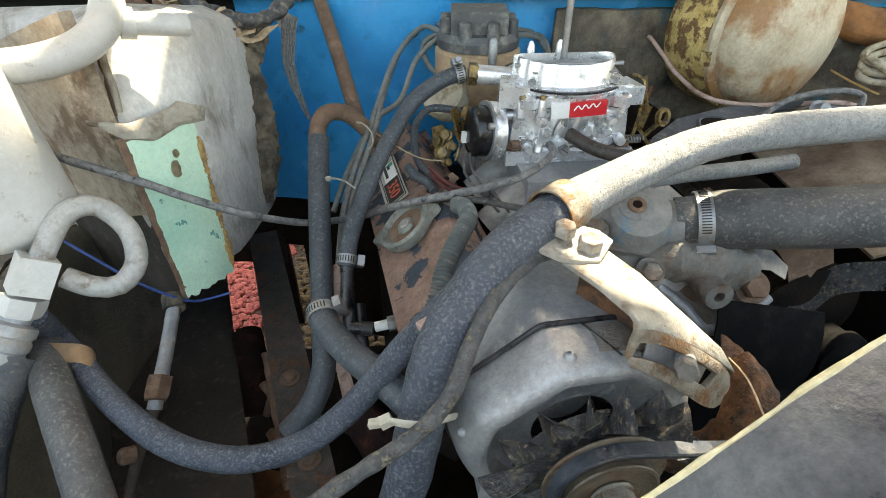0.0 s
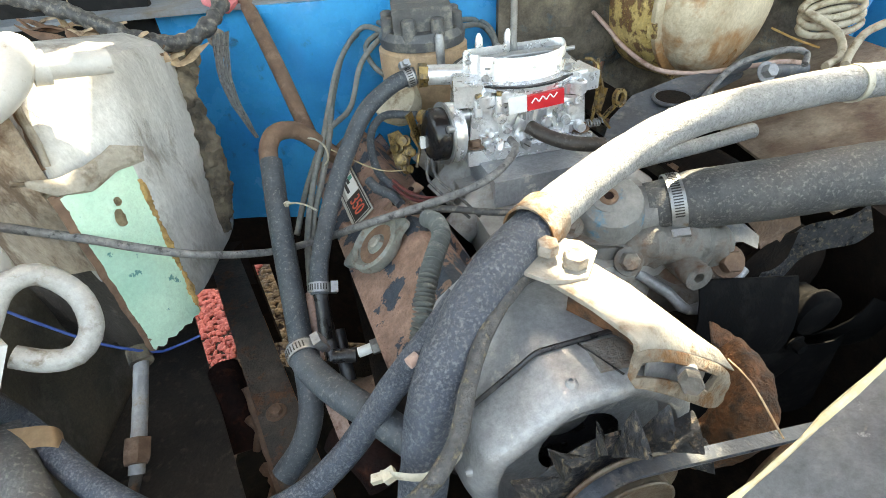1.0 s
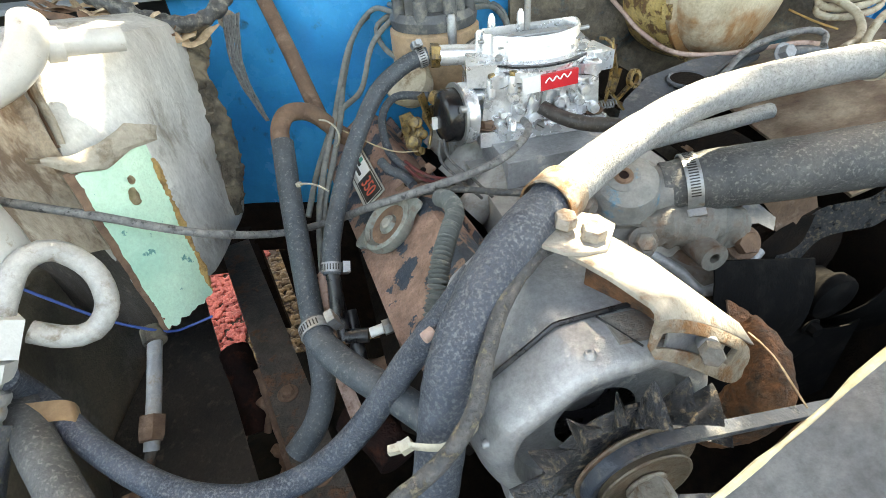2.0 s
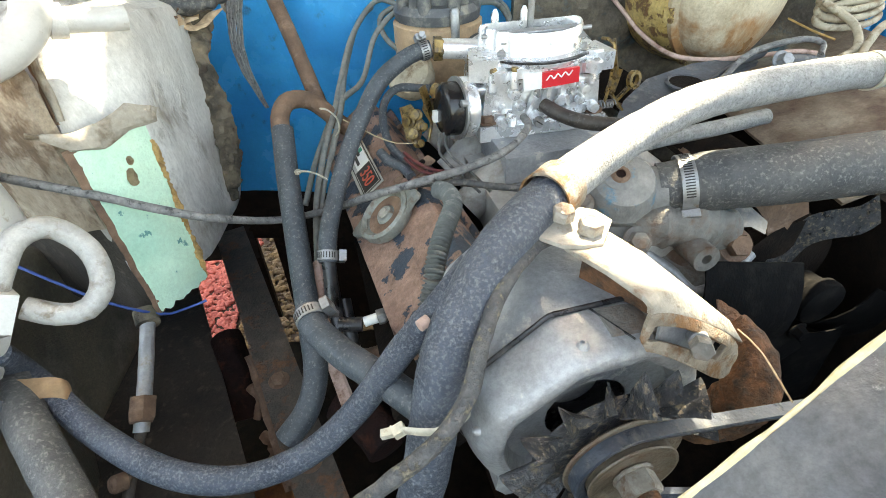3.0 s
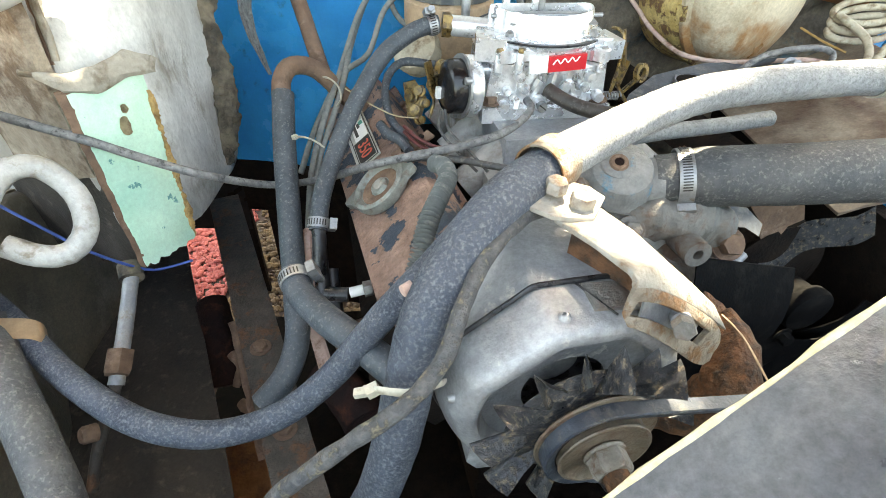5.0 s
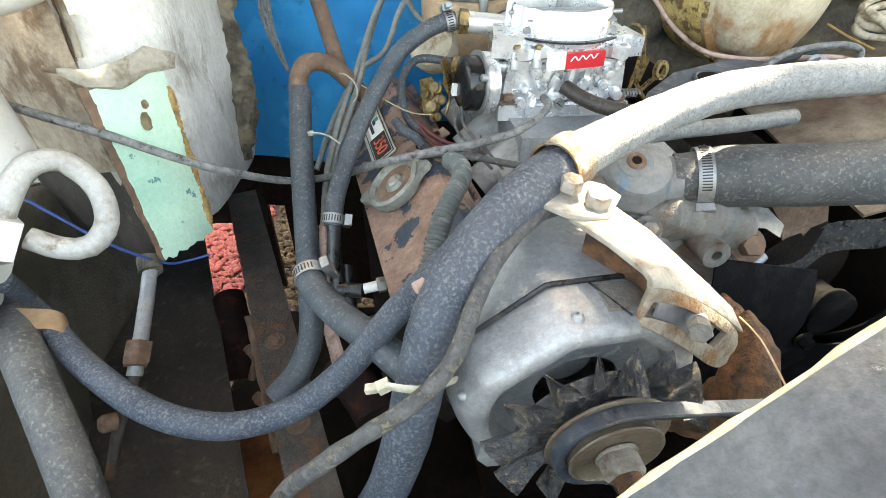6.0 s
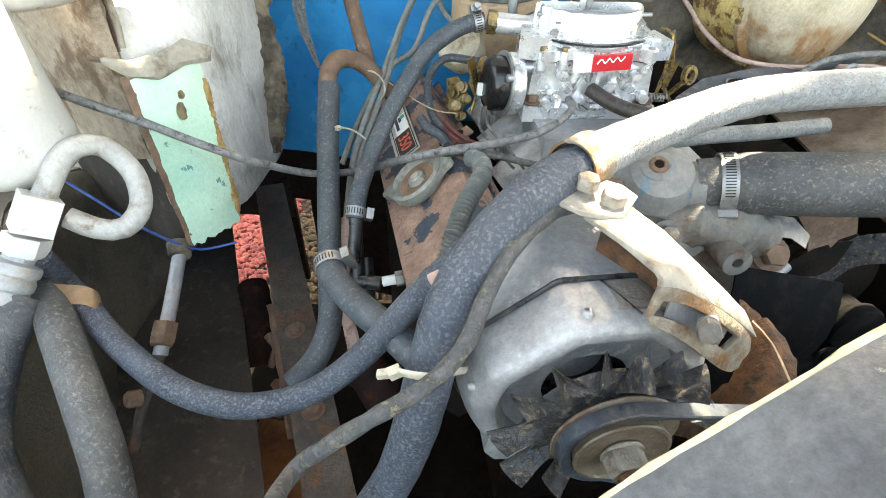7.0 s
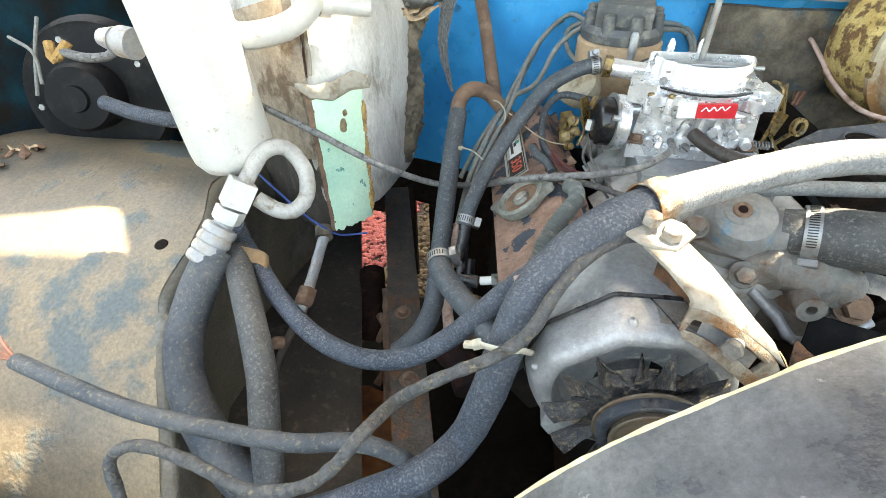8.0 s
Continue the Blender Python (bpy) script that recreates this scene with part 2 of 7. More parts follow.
BOOSTER = mat("flaking_yellow_plating", (0.46, 0.31, 0.10), (0.66, 0.50, 0.22), 40, 0.45, 0.15, dirt=(0.17, 0.085, 0.035), dirt_scale=60, dirt_at=0.53, dirt_soft=0.03, bump=0.7, speck=0.3)
BOOSTER_FRONT = mat("rust_stained_cream_shell", (0.42, 0.345, 0.24), (0.64, 0.56, 0.43), 14, 0.36, 0.1, dirt=(0.34, 0.175, 0.075), dirt_scale=11, dirt_at=0.51, dirt_soft=0.06, bump=0.3, speck=0.24)
RED = mat("red_badge_enamel", (0.60, 0.02, 0.03), (0.66, 0.03, 0.04), 20, 0.35, speck=0.06)
BADGE_WHITE = mat("white_badge_enamel", (0.78, 0.78, 0.76), (0.82, 0.82, 0.80), 20, 0.4, speck=0.06)
DECAL_BLACK = mat("black_decal", (0.02, 0.018, 0.018), (0.04, 0.035, 0.03), 60, 0.5)
DECAL_RED = mat("red_decal_ink", (0.62, 0.10, 0.06), (0.70, 0.15, 0.09), 80, 0.5)
GLASSY = mat("dark_glass", (0.01, 0.012, 0.014), (0.015, 0.017, 0.02), 3, 0.08, bump=0.0, speck=0.06)
NYLON = mat("yellowed_nylon", (0.42, 0.395, 0.32), (0.55, 0.52, 0.43), 40, 0.5, dirt=(0.24, 0.20, 0.15), dirt_scale=90, dirt_at=0.62)
CARDBOARD = mat("brown_plastic_clip", (0.44, 0.29, 0.17), (0.56, 0.39, 0.24), 40, 0.55)
LEAF = mat("dry_brown_leaf", (0.34, 0.22, 0.13), (0.62, 0.48, 0.33), 50, 0.7, dirt=(0.18, 0.10, 0.06), dirt_scale=60, dirt_at=0.62)
LEAF_DARK = mat("rotted_leaf", (0.10, 0.055, 0.035), (0.24, 0.14, 0.09), 50, 0.75, dirt=(0.05, 0.03, 0.02), dirt_scale=60, dirt_at=0.60)
PINK = mat("faded_pink_plastic", (0.60, 0.14, 0.16), (0.72, 0.22, 0.24), 30, 0.5)
SOIL = mat("reddish_gravel_soil", (0.03, 0.015, 0.010), (0.075, 0.043, 0.028), 9, 0.95, bump=0.6, bump_scale=60)
BADGE_OLD = mat("dulled_silver_decal", (0.42, 0.42, 0.38), (0.58, 0.57, 0.52), 30, 0.45, 0.2, dirt=(0.30, 0.24, 0.16), dirt_scale=30)
DECAL_GREEN = mat("green_decal_ink", (0.05, 0.30, 0.22), (0.08, 0.36, 0.28), 40, 0.5)
PINKSTEEL = mat("faded_pink_primer", (0.48, 0.32, 0.27), (0.62, 0.46, 0.40), 40, 0.7, dirt=(0.20, 0.10, 0.07), dirt_scale=40)
PEBBLE = mat("gravel_stone", (0.05, 0.026, 0.012), (0.17, 0.095, 0.040), 22, 0.85, speck=0.4)
PEBBLE_RED = mat("red_gravel_stone", (0.26, 0.042, 0.034), (0.46, 0.115, 0.090), 16, 0.85, speck=0.4)
# darker copy of the blue, with shade in its colour, for one fender
SHADED_BLUE = mat("shaded_dark_blue_paint", (0.003, 0.024, 0.042), (0.009, 0.055, 0.082), 9, 0.6, dirt=(0.018, 0.016, 0.014), dirt_scale=10, dirt_at=0.52, dirt_soft=0.1, spec=0.2)
COWL = mat("grey_cowl_paint", (0.16, 0.18, 0.20), (0.26, 0.28, 0.31), 8, 0.5, dirt=(0.18, 0.15, 0.12), dirt_scale=8)
GRIME = mat("brown_firewall_grime", (0.055, 0.045, 0.036), (0.22, 0.18, 0.135), 22, 0.85, dirt=(0.03, 0.11, 0.155), dirt_scale=14, dirt_at=0.60, bump=0.8, bump_scale=120, speck=0.3)
BEIGE = mat("beige_rusting_panel", (0.22, 0.17, 0.125), (0.46, 0.395, 0.31), 14, 0.55, dirt=(0.10, 0.055, 0.038), dirt_scale=9, dirt_at=0.51, dirt_soft=0.13, bump=0.3, speck=0.25)
COPPER = mat("frayed_copper", (0.45, 0.18, 0.12), (0.60, 0.30, 0.22), 90, 0.5, 0.5)
FRAYED = mat("crumbling_cable_jacket", (0.035, 0.038, 0.045), (0.11, 0.108, 0.105), 150, 0.6, dirt=(0.25, 0.215, 0.155), dirt_scale=160, dirt_at=0.60, dirt_soft=0.05, bump=0.7, bump_scale=300, speck=0.3)
DARK_RED = mat("dark_red_wire", (0.06, 0.008, 0.010), (0.11, 0.020, 0.020), 60, 0.45)
LOOM_GREY = mat("dusty_grey_loom_tube", (0.085, 0.095, 0.092), (0.16, 0.17, 0.162), 60, 0.6, dirt=(0.28, 0.27, 0.24), dirt_scale=80, dirt_at=0.62)
RUST_TAN = mat("tan_rust_stain", (0.26, 0.20, 0.12), (0.44, 0.36, 0.22), 60, 0.7, dirt=(0.18, 0.11, 0.065), dirt_scale=90)
# unseen hood underside, made pale to bounce light into the bay
HOOD_BOUNCE = mat("pale_bounce_hood_underside", (0.52, 0.55, 0.56), (0.66, 0.68, 0.68), 6, 0.6, dirt=(0.36, 0.32, 0.27), dirt_scale=5, speck=0.06)


# ---- helpers of the scene ----
def part(name, bm, material, parent=None, label="", smooth=True, bevel=0.0, segs=2):
    """Links a bmesh, given in world places, as one mesh object with its origin in its middle."""
    if bevel:
        edges = [e for e in bm.edges if len(e.link_faces) == 2 and e.calc_face_angle() > 0.5]
        bmesh.ops.bevel(bm, geom=edges, offset=bevel, segments=segs, profile=0.5, affect="EDGES", clamp_overlap=True)
    bmesh.ops.recalc_face_normals(bm, faces=bm.faces)
    vs = [v.co for v in bm.verts]
    mid = Vector([(min(v[i] for v in vs) + max(v[i] for v in vs)) / 2 for i in range(3)])
    bmesh.ops.translate(bm, verts=bm.verts, vec=-mid)
    me = bpy.data.meshes.new(name)
    bm.to_mesh(me)
    bm.free()
    if smooth:
        me.shade_smooth()
        me.set_sharp_from_angle(angle=radians(38))
    me.materials.append(material)
    ob = new(name, me)
    ob.matrix_world = Matrix.Translation(mid)
    if parent:
        ob.parent = parent
        bpy.context.view_layer.update()
        ob.matrix_parent_inverse = parent.matrix_world.inverted()
    if label:
        tagged(ob, label)
    return ob


def thing(name, base, label, category, group="", kind=""):
    e = new(name)
    e.empty_display_size = 0.02
    e.matrix_world = Matrix.Translation(base)
    bpy.context.view_layer.update()
    return tagged(e, label, category, group, kind)


def smooth_path(pts, step=0.008):
    """A Catmull-Rom line through a few bends."""
    p = [Vector(q) for q in pts]
    p = [p[0] * 2 - p[1]] + p + [p[-1] * 2 - p[-2]]
    out = []
    for a, b, c, d in zip(p, p[1:], p[2:], p[3:]):
        n = max(2, int((c - b).length / step))
        for i in range(n):
            t = i / n
            out.append(0.5 * (2 * b + (c - a) * t + (2 * a - 5 * b + 4 * c - d) * t * t + (3 * b - a - 3 * c + d) * t ** 3))
    out.append(p[-2].copy())
    return out


def sweep(bm, pts, radius, sides=14, step=0.008, hollow=0.0, lumps=0.0, seed=0.0, ribs=None, smoothed=True, flat=1.0):
    """A tube along a path. radius: a number or a function of the share of the way; ribs: (pitch, depth)."""
    path = smooth_path(pts, step) if smoothed else [Vector(q) for q in pts]
    total = sum((b - a).length for a, b in zip(path, path[1:]))
    up = None
    rings, gone = [], 0.0
    for i, c in enumerate(path):
        d = (path[min(i + 1, len(path) - 1)] - path[max(i - 1, 0)]).normalized()
        if i:
            gone += (c - path[i - 1]).length
        if up is None:
            up = d.orthogonal().normalized()
        up = (up - d * up.dot(d)).normalized()
        side = d.cross(up)
        r = radius(gone / total) if callable(radius) else radius
        if ribs:
            r += ribs[1] * math.cos(2 * math.pi * gone / ribs[0])
        ring = []
        for k in range(sides):
            a = 2 * math.pi * k / sides
            rr = r
            if lumps:
                rr += lumps * noise.noise(Vector((c + side * math.cos(a) * r) * 90) + Vector((seed, 0, 0)))
            ring.append(bm.verts.new(c + side * (math.cos(a) * rr) + up * (math.sin(a) * rr * flat)))
        rings.append(ring)
    for a, b in zip(rings, rings[1:]):
        for k in range(sides):
            bm.faces.new((a[k], a[(k + 1) % sides], b[(k + 1) % sides], b[k]))
    for end, inward in ((rings[0], 1), (rings[-1], -1)):
        if hollow:
            mid = sum((v.co for v in end), Vector()) / sides
            d = (path[1] - path[0]).normalized() if inward == 1 else (path[-2] - path[-1]).normalized()
            inner = [bm.verts.new(mid + (v.co - mid) * hollow) for v in end]
            deep = [bm.verts.new(v.co + d * 0.012) for v in inner]
            for k in range(sides):
                j = (k + 1) % sides
                bm.faces.new((end[k], inner[k], inner[j], end[j]))
                bm.faces.new((inner[k], deep[k], deep[j], inner[j]))
            bm.faces.new(deep)
        else:
            bm.faces.new(end)
    return bm


def axes(at, way, turn=0.0):
    """The pose whose z runs along way."""
    return Matrix.Translation(at) @ Vector(way).to_track_quat("Z", "Y").to_matrix().to_4x4() @ Matrix.Rotation(radians(turn), 4, "Z")


def lathe(bm, profile, m, sides=32):
    """Turns (radius, height) about the z of m; ends of radius 0 close."""
    rings = []
    for r, h in profile:
        if r < 1e-6:
            rings.append([bm.verts.new(m @ Vector((0, 0, h)))])
        else:
            rings.append([bm.verts.new(m @ Vector((r * math.cos(2 * math.pi * k / sides), r * math.sin(2 * math.pi * k / sides), h))) for k in range(sides)])
    for a, b in zip(rings, rings[1:]):
        for k in range(sides):
            j = (k + 1) % sides
            if len(a) == 1 and len(b) == 1:
                continue
            if len(a) == 1:
                bm.faces.new((a[0], b[k], b[j]))
            elif len(b) == 1:
                bm.faces.new((a[k], a[j], b[0]))
            else:
                bm.faces.new((a[k], a[j], b[j], b[k]))
    return bm


def disc_profile(r, h, edge=0.002):
    return [(0, 0), (r - edge, 0), (r, edge), (r, h - edge), (r - edge, h), (0, h)]


def box(bm, m, size):
    x, y, z = (s / 2 for s in size)
    v = [bm.verts.new(m @ Vector((sx * x, sy * y, sz * z))) for sz in (-1, 1) for sx, sy in ((-1, -1), (1, -1), (1, 1), (-1, 1))]
    for f in ((0, 3, 2, 1), (4, 5, 6, 7), (0, 1, 5, 4), (1, 2, 6, 5), (2, 3, 7, 6), (3, 0, 4, 7)):
        bm.faces.new([v[i] for i in f])
    return bm


def prism(bm, corners, depth):
    """A flat outline in the world, given thickness along the vector depth."""
    a = [bm.verts.new(Vector(c)) for c in corners]
    b = [bm.verts.new(Vector(c) + Vector(depth)) for c in corners]
    bm.faces.new(a)
    bm.faces.new(list(reversed(b)))
    n = len(a)
    for i in range(n):
        bm.faces.new((a[i], b[i], b[(i + 1) % n], a[(i + 1) % n]))
    return bm


def hexagon(bm, m, across, h):
    r = across / math.sqrt(3)
    prof = [(0, 0), (r, 0), (r, h * 0.82), (r * 0.88, h), (0, h)]
    return lathe(bm, prof, m, 6)


def bm_new():
    return bmesh.new()


def bolt(parent, at, way, across=0.013, h=0.007, washer=True, material=None, name="bolt"):
    b = hexagon(bm_new(), axes(at, way), across, h)
    if washer:
        lathe(b, disc_profile(across * 0.85, 0.002, 0.0005), axes(at, way), 20)
    return part(name, b, material or STEEL_RUST, parent)


def worm_clamp(parent, at, way, r, width=0.011, screw=0.0, material=None):
    """A perforated worm-drive band with its screw housing."""
    m = axes(at, way, screw)
    t = 0.0013
    b = lathe(bm_new(), [(r, -width / 2), (r + t, -width / 2), (r + t, width / 2), (r, width / 2), (r, -width / 2)], m, 32)
    c = part("hose_clamp", b, material or ZINC, parent, "bright worm-drive hose clamp")
    box_m = m @ pose(r + 0.005, 0, 0)
    b = box(bm_new(), box_m, (0.008, 0.018, width * 1.15))
    part("screw_housing", b, material or ZINC, c, bevel=0.0015)
    b = hexagon(bm_new(), m @ pose(r + 0.005, 0.009, 0, -90), 0.007, 0.008)
    part("screw", b, material or ZINC, c)
    b = bm_new()
    pitch = math.degrees(0.0028 / r)
    for k in range(int(290 / pitch)):
        box(b, m @ pose(0, 0, 0, 0, 0, 35 + pitch * k) @ pose(r + t, 0, 0), (0.0007, 0.0013, width * 0.6))
    part("slot_row", b, BLACK, c)
    return c


def hose(name, pts, r, material, label, category="hose", hollow=0.0, lumps=0.0003, sides=20, group="", **kw):
    b = sweep(bm_new(), pts, r, sides, hollow=hollow, lumps=lumps, seed=len(name), **kw)
    ob = part(name, b, material)
    return tagged(ob, label, category, group)


def lumpy(bm, amount, scale, seed=0.0, keep=None):
    for v in bm.verts:
        if keep and keep(v.co):
            continue
        n = noise.noise_vector(v.co * scale + Vector((seed, seed, seed)))
        v.co += n * amount
    return bm


def sheet(bm, f, us, vs, thick):
    """A grid surface f(u, v) with thickness along the vector thick."""
    top = [[bm.verts.new(Vector(f(u, v))) for v in vs] for u in us]
    low = [[bm.verts.new(w.co + Vector(thick)) for w in row] for row in top]
    nu, nv = len(us), len(vs)
    for i in range(nu - 1):
        for j in range(nv - 1):
            bm.faces.new((top[i][j], top[i + 1][j], top[i + 1][j + 1], top[i][j + 1]))
            bm.faces.new((low[i][j], low[i][j + 1], low[i + 1][j + 1], low[i + 1][j]))
    for i in range(nu - 1):
        bm.faces.new((top[i][0], low[i][0], low[i + 1][0], top[i + 1][0]))
        bm.faces.new((top[i][-1], top[i + 1][-1], low[i + 1][-1], low[i][-1]))
    for j in range(nv - 1):
        bm.faces.new((top[0][j], top[0][j + 1], low[0][j + 1], low[0][j]))
        bm.faces.new((top[-1][j], low[-1][j], low[-1][j + 1], top[-1][j + 1]))
    return bm


def steps(a, b, n):
    return [a + (b - a) * i / (n - 1) for i in range(n)]


ENGINE_YAW = 10.0
AHEAD = Vector((math.sin(radians(ENGINE_YAW)), -math.cos(radians(ENGINE_YAW)), 0))  # towards the truck's nose

# ---- the setting ----
b = sheet(bm_new(), lambda u, v: (u, v, 0.012 * noise.noise(Vector((u * 3, v * 3, 0)))), [-400, -60, -12, -5] + steps(-2.5, 1.5, 25) + [5, 12, 60, 400], [-400, -60, -12, -5] + steps(-2.0, 4.0, 31) + [8, 14, 60, 400], (0, 0, -0.2))
ground = tagged(part("ground", b, SOIL), "reddish dry gravel ground under the truck", "ground", kind="structure")

# firewall: blue pressed sheet, bulged, with a rolled cowl above
def firewall_at(u, v):
    bulge = 0.05 * math.exp(-((u + 0.08) / 0.16) ** 2)
    dent = 0.004 * noise.noise(Vector((u * 9, v * 9, 3)))
    return (u, 1.02 - bulge + dent, v)
b = sheet(bm_new(), firewall_at, steps(-0.345, 0.95, 46), steps(0.80, 1.20, 20), (0, 0.012, 0))
tagged(part("firewall", b, BLUE), "bright blue painted steel firewall above a shade-dark lower part", "firewall", kind="structure")
# same firewall, turned from blue to black for the shade here
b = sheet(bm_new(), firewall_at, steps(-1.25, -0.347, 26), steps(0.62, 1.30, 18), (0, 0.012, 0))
tagged(part("firewall_blower_side", b, BLACK_SHADE), "firewall panel behind the blower, coloured black for deep shade", "firewall", kind="structure")
# lower firewall coloured near-black for the shade below the blue
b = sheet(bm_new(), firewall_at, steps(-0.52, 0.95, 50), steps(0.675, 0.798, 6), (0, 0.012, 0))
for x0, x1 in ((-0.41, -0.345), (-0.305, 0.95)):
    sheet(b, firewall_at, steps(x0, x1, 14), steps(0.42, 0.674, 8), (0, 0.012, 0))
tagged(part("firewall_foot", b, IRON_SHADE), "near-black lower firewall, shade put into its colour", "firewall", kind="structure")
b = sheet(bm_new(), lambda u, v: (u, 0.985 + v, 1.204 + 0.02 * math.sin(v * 5) + 0.02 * v), steps(-0.9, 0.95, 20), steps(0.0, 0.5, 12), (0, 0, -0.008))
tagged(part("cowl_panel", b, COWL), "grey dusty cowl panel above the firewall", "cowl panel", kind="structure")
b = sheet(bm_new(), lambda u, v: (u, 0.990 + 0.02 * noise.noise(Vector((u * 14, v * 14, 1))) + 0.008 * noise.noise(Vector((u * 45, v * 45, 6))), v), steps(0.21, 0.86, 66), steps(0.5, 1.18, 60), (0, 0.02, 0))
tagged(part("firewall_insulation", b, GRIME), "brown grimy insulation mat over the firewall", "insulation", kind="structure")

# dark sheet in place of the unlit depth under the engine
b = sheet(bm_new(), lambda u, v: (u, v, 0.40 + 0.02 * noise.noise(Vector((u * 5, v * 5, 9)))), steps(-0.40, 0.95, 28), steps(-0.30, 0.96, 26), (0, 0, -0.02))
tagged(part("undertray", b, IRON_SHADE), "near-black sheet standing for the shade between the frame rails", "underbody", kind="structure")
def along(x, table):
    """A value read off a short table of (x, value), straight between its rows."""
    if x <= table[0][0]:
        return table[0][1]
    for (a, p), (c, q) in zip(table, table[1:]):
        if x <= c:
            return p + (q - p) * (x - a) / (c - a)
    return table[-1][1]
# both edges are cut so that the sun falls only on chosen parts
HOOD_EDGE = lambda x: along(x - 0.148, ((-0.78, 0.459), (-0.724, 0.471), (-0.642, 0.498), (-0.604, 0.514), (-0.559, 0.522), (-0.509, 0.494), (-0.499, 0.476), (-0.460, 0.450), (-0.455, 0.36), (-0.43, 0.51), (-0.35, 0.51), (-0.335, 0.72), (-0.29, 0.72), (-0.272, 0.40), (0.09, 0.41), (0.105, 0.435), (0.22, 0.505), (0.35, 0.566), (0.45, 0.590), (0.55, 0.607), (0.68, 0.612), (0.70, 0.53))) + 0.385
def hood_at(u, v):
    x = -1.12 + 2.20 * u
    y = 1.10 + (HOOD_EDGE(x) - 1.10) * v
    return (x, y, 1.27 + 0.68 * v + 0.05 * math.sin(math.pi * v))
b = sheet(bm_new(), hood_at, steps(0, 1, 90), steps(0, 1, 14), (0, 0.01, 0.02))
tagged(part("hood", b, HOOD_BOUNCE), "unseen raised hood, edge cut to shape the sun, underside pale to bounce light", "hood", kind="structure")
# unseen roof, added only to block the sun along a tuned edge
ROOF_EDGE = lambda x: along(x - 0.25, ((-0.72, 0.414), (-0.674, 0.422), (-0.583, 0.435), (-0.47, 0.451), (-0.42, 0.41), (-0.345, 0.41), (-0.335, 0.545), (-0.27, 0.550), (-0.25, 0.405), (0.100, 0.405), (0.110, 0.375), (0.118, 0.335), (0.132, 0.303), (0.146, 0.287), (0.222, 0.285), (0.240, 0.458), (0.35, 0.524), (0.45, 0.536), (0.55, 0.545), (0.60, 0.55), (0.7, 0.58))) + 0.651
b = bm_new()  # gap left so one more patch of sun reaches the arch
for x0, x1, y0, y1 in ((-1.4, -0.40, -0.26, None), (-0.40, -0.193, -0.26, 0.90), (-0.40, -0.193, 0.962, None), (-0.193, 2.6, -0.26, None)):
    sheet(b, lambda u, v: (u, (ROOF_EDGE(u) if y1 is None else y1) * v + y0 * (1 - v), 2.50), steps(x0, x1, 2 + int((x1 - x0) * 100)), steps(0, 1, 4), (0, 0, 0.015))
tagged(part("roof_edge", b, BEIGE), "unseen roof sheet added to cut the sun into patches", "roof", kind="structure")
for x in (-1.30, 2.50):
    tagged(part("carport_post", box(bm_new(), pose(x, -0.12, 1.25), (0.10, 0.10, 2.50)), BEIGE, bevel=0.006), "plain square post added under the sun-cutting roof", "post", kind="structure")
# added out of view; keeps low light off the engine's lower parts
b = sheet(bm_new(), lambda u, v: (u, -0.14 + 0.01 * noise.noise(Vector((u * 4, v * 4, 8))), v), steps(-0.98, 0.84, 20), steps(0.35, 0.98, 10), (0, 0.02, 0))
tagged(part("radiator_support", b, BLACK_SHADE), "unseen dull black radiator support closing the front and blocking low light", "radiator support", kind="structure")
cab = thing("truck_cab", (0.1, 1.6, 0.4), "blue pickup truck cab behind the engine bay", "truck cab", kind="structure")
b = sheet(bm_new(), lambda u, v: (u * (1 - 0.12 * v), 1.18 + 0.28 * v, 1.24 + 0.61 * v), steps(-1.0, 1.25, 12), steps(0, 1, 6), (0, 0.02, 0.01))
part("windshield", b, GLASSY, cab, "dark windshield")
b = sheet(bm_new(), lambda u, v: (u, 1.46 + 1.3 * v, 1.85 + 0.04 * math.sin(3.1 * v)), steps(-0.88, 1.10, 12), steps(0, 1, 8), (0, 0, -0.03))
part("roof", b, BLUE, cab)
part("rear_panel", sheet(bm_new(), lambda u, v: (u, 2.74, v), steps(-0.90, 1.14, 8), steps(0.55, 1.84, 6), (0, 0.03, 0)), BLUE, cab)
b = sheet(bm_new(), lambda u, v: (-0.98 + 0.10 * v, 1.45 + 1.3 * u, 0.75 + 1.08 * v), steps(0, 1, 8), steps(0, 1, 6), (0.03, 0, 0))
part("side", b, BLUE, cab)
b = sheet(bm_new(), lambda u, v: (1.22 - 0.10 * v, 1.45 + 1.3 * u, 0.55 + 1.28 * v), steps(0, 1, 8), steps(0, 1, 6), (-0.03, 0, 0))
part("side", b, BLUE, cab)
# black wall that paints in the darkness under the inner fender
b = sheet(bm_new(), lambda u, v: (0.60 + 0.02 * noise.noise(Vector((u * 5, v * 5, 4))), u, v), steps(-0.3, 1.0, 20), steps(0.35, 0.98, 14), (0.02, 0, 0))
tagged(part("inner_fender_lower", b, IRON_SHADE), "near-black wall standing for the shade below the inner fender", "inner fender", kind="structure")

# wheel arch on the passenger side
def arch_at(u, v):
    z = 0.58 + 0.395 * math.sqrt(max(1 - ((v - 0.5) / 0.45) ** 2, 0.0))
    return (u, v, z + 0.004 * noise.noise(Vector((u * 6, v * 6, 0))))
ARCH_EDGE = lambda y: along(y, ((0.10, -0.300), (0.19, -0.343), (0.228, -0.368), (0.28, -0.402), (0.33, -0.432), (0.40, -0.436), (0.46, -0.455), (0.54, -0.505), (0.90, -0.53)))
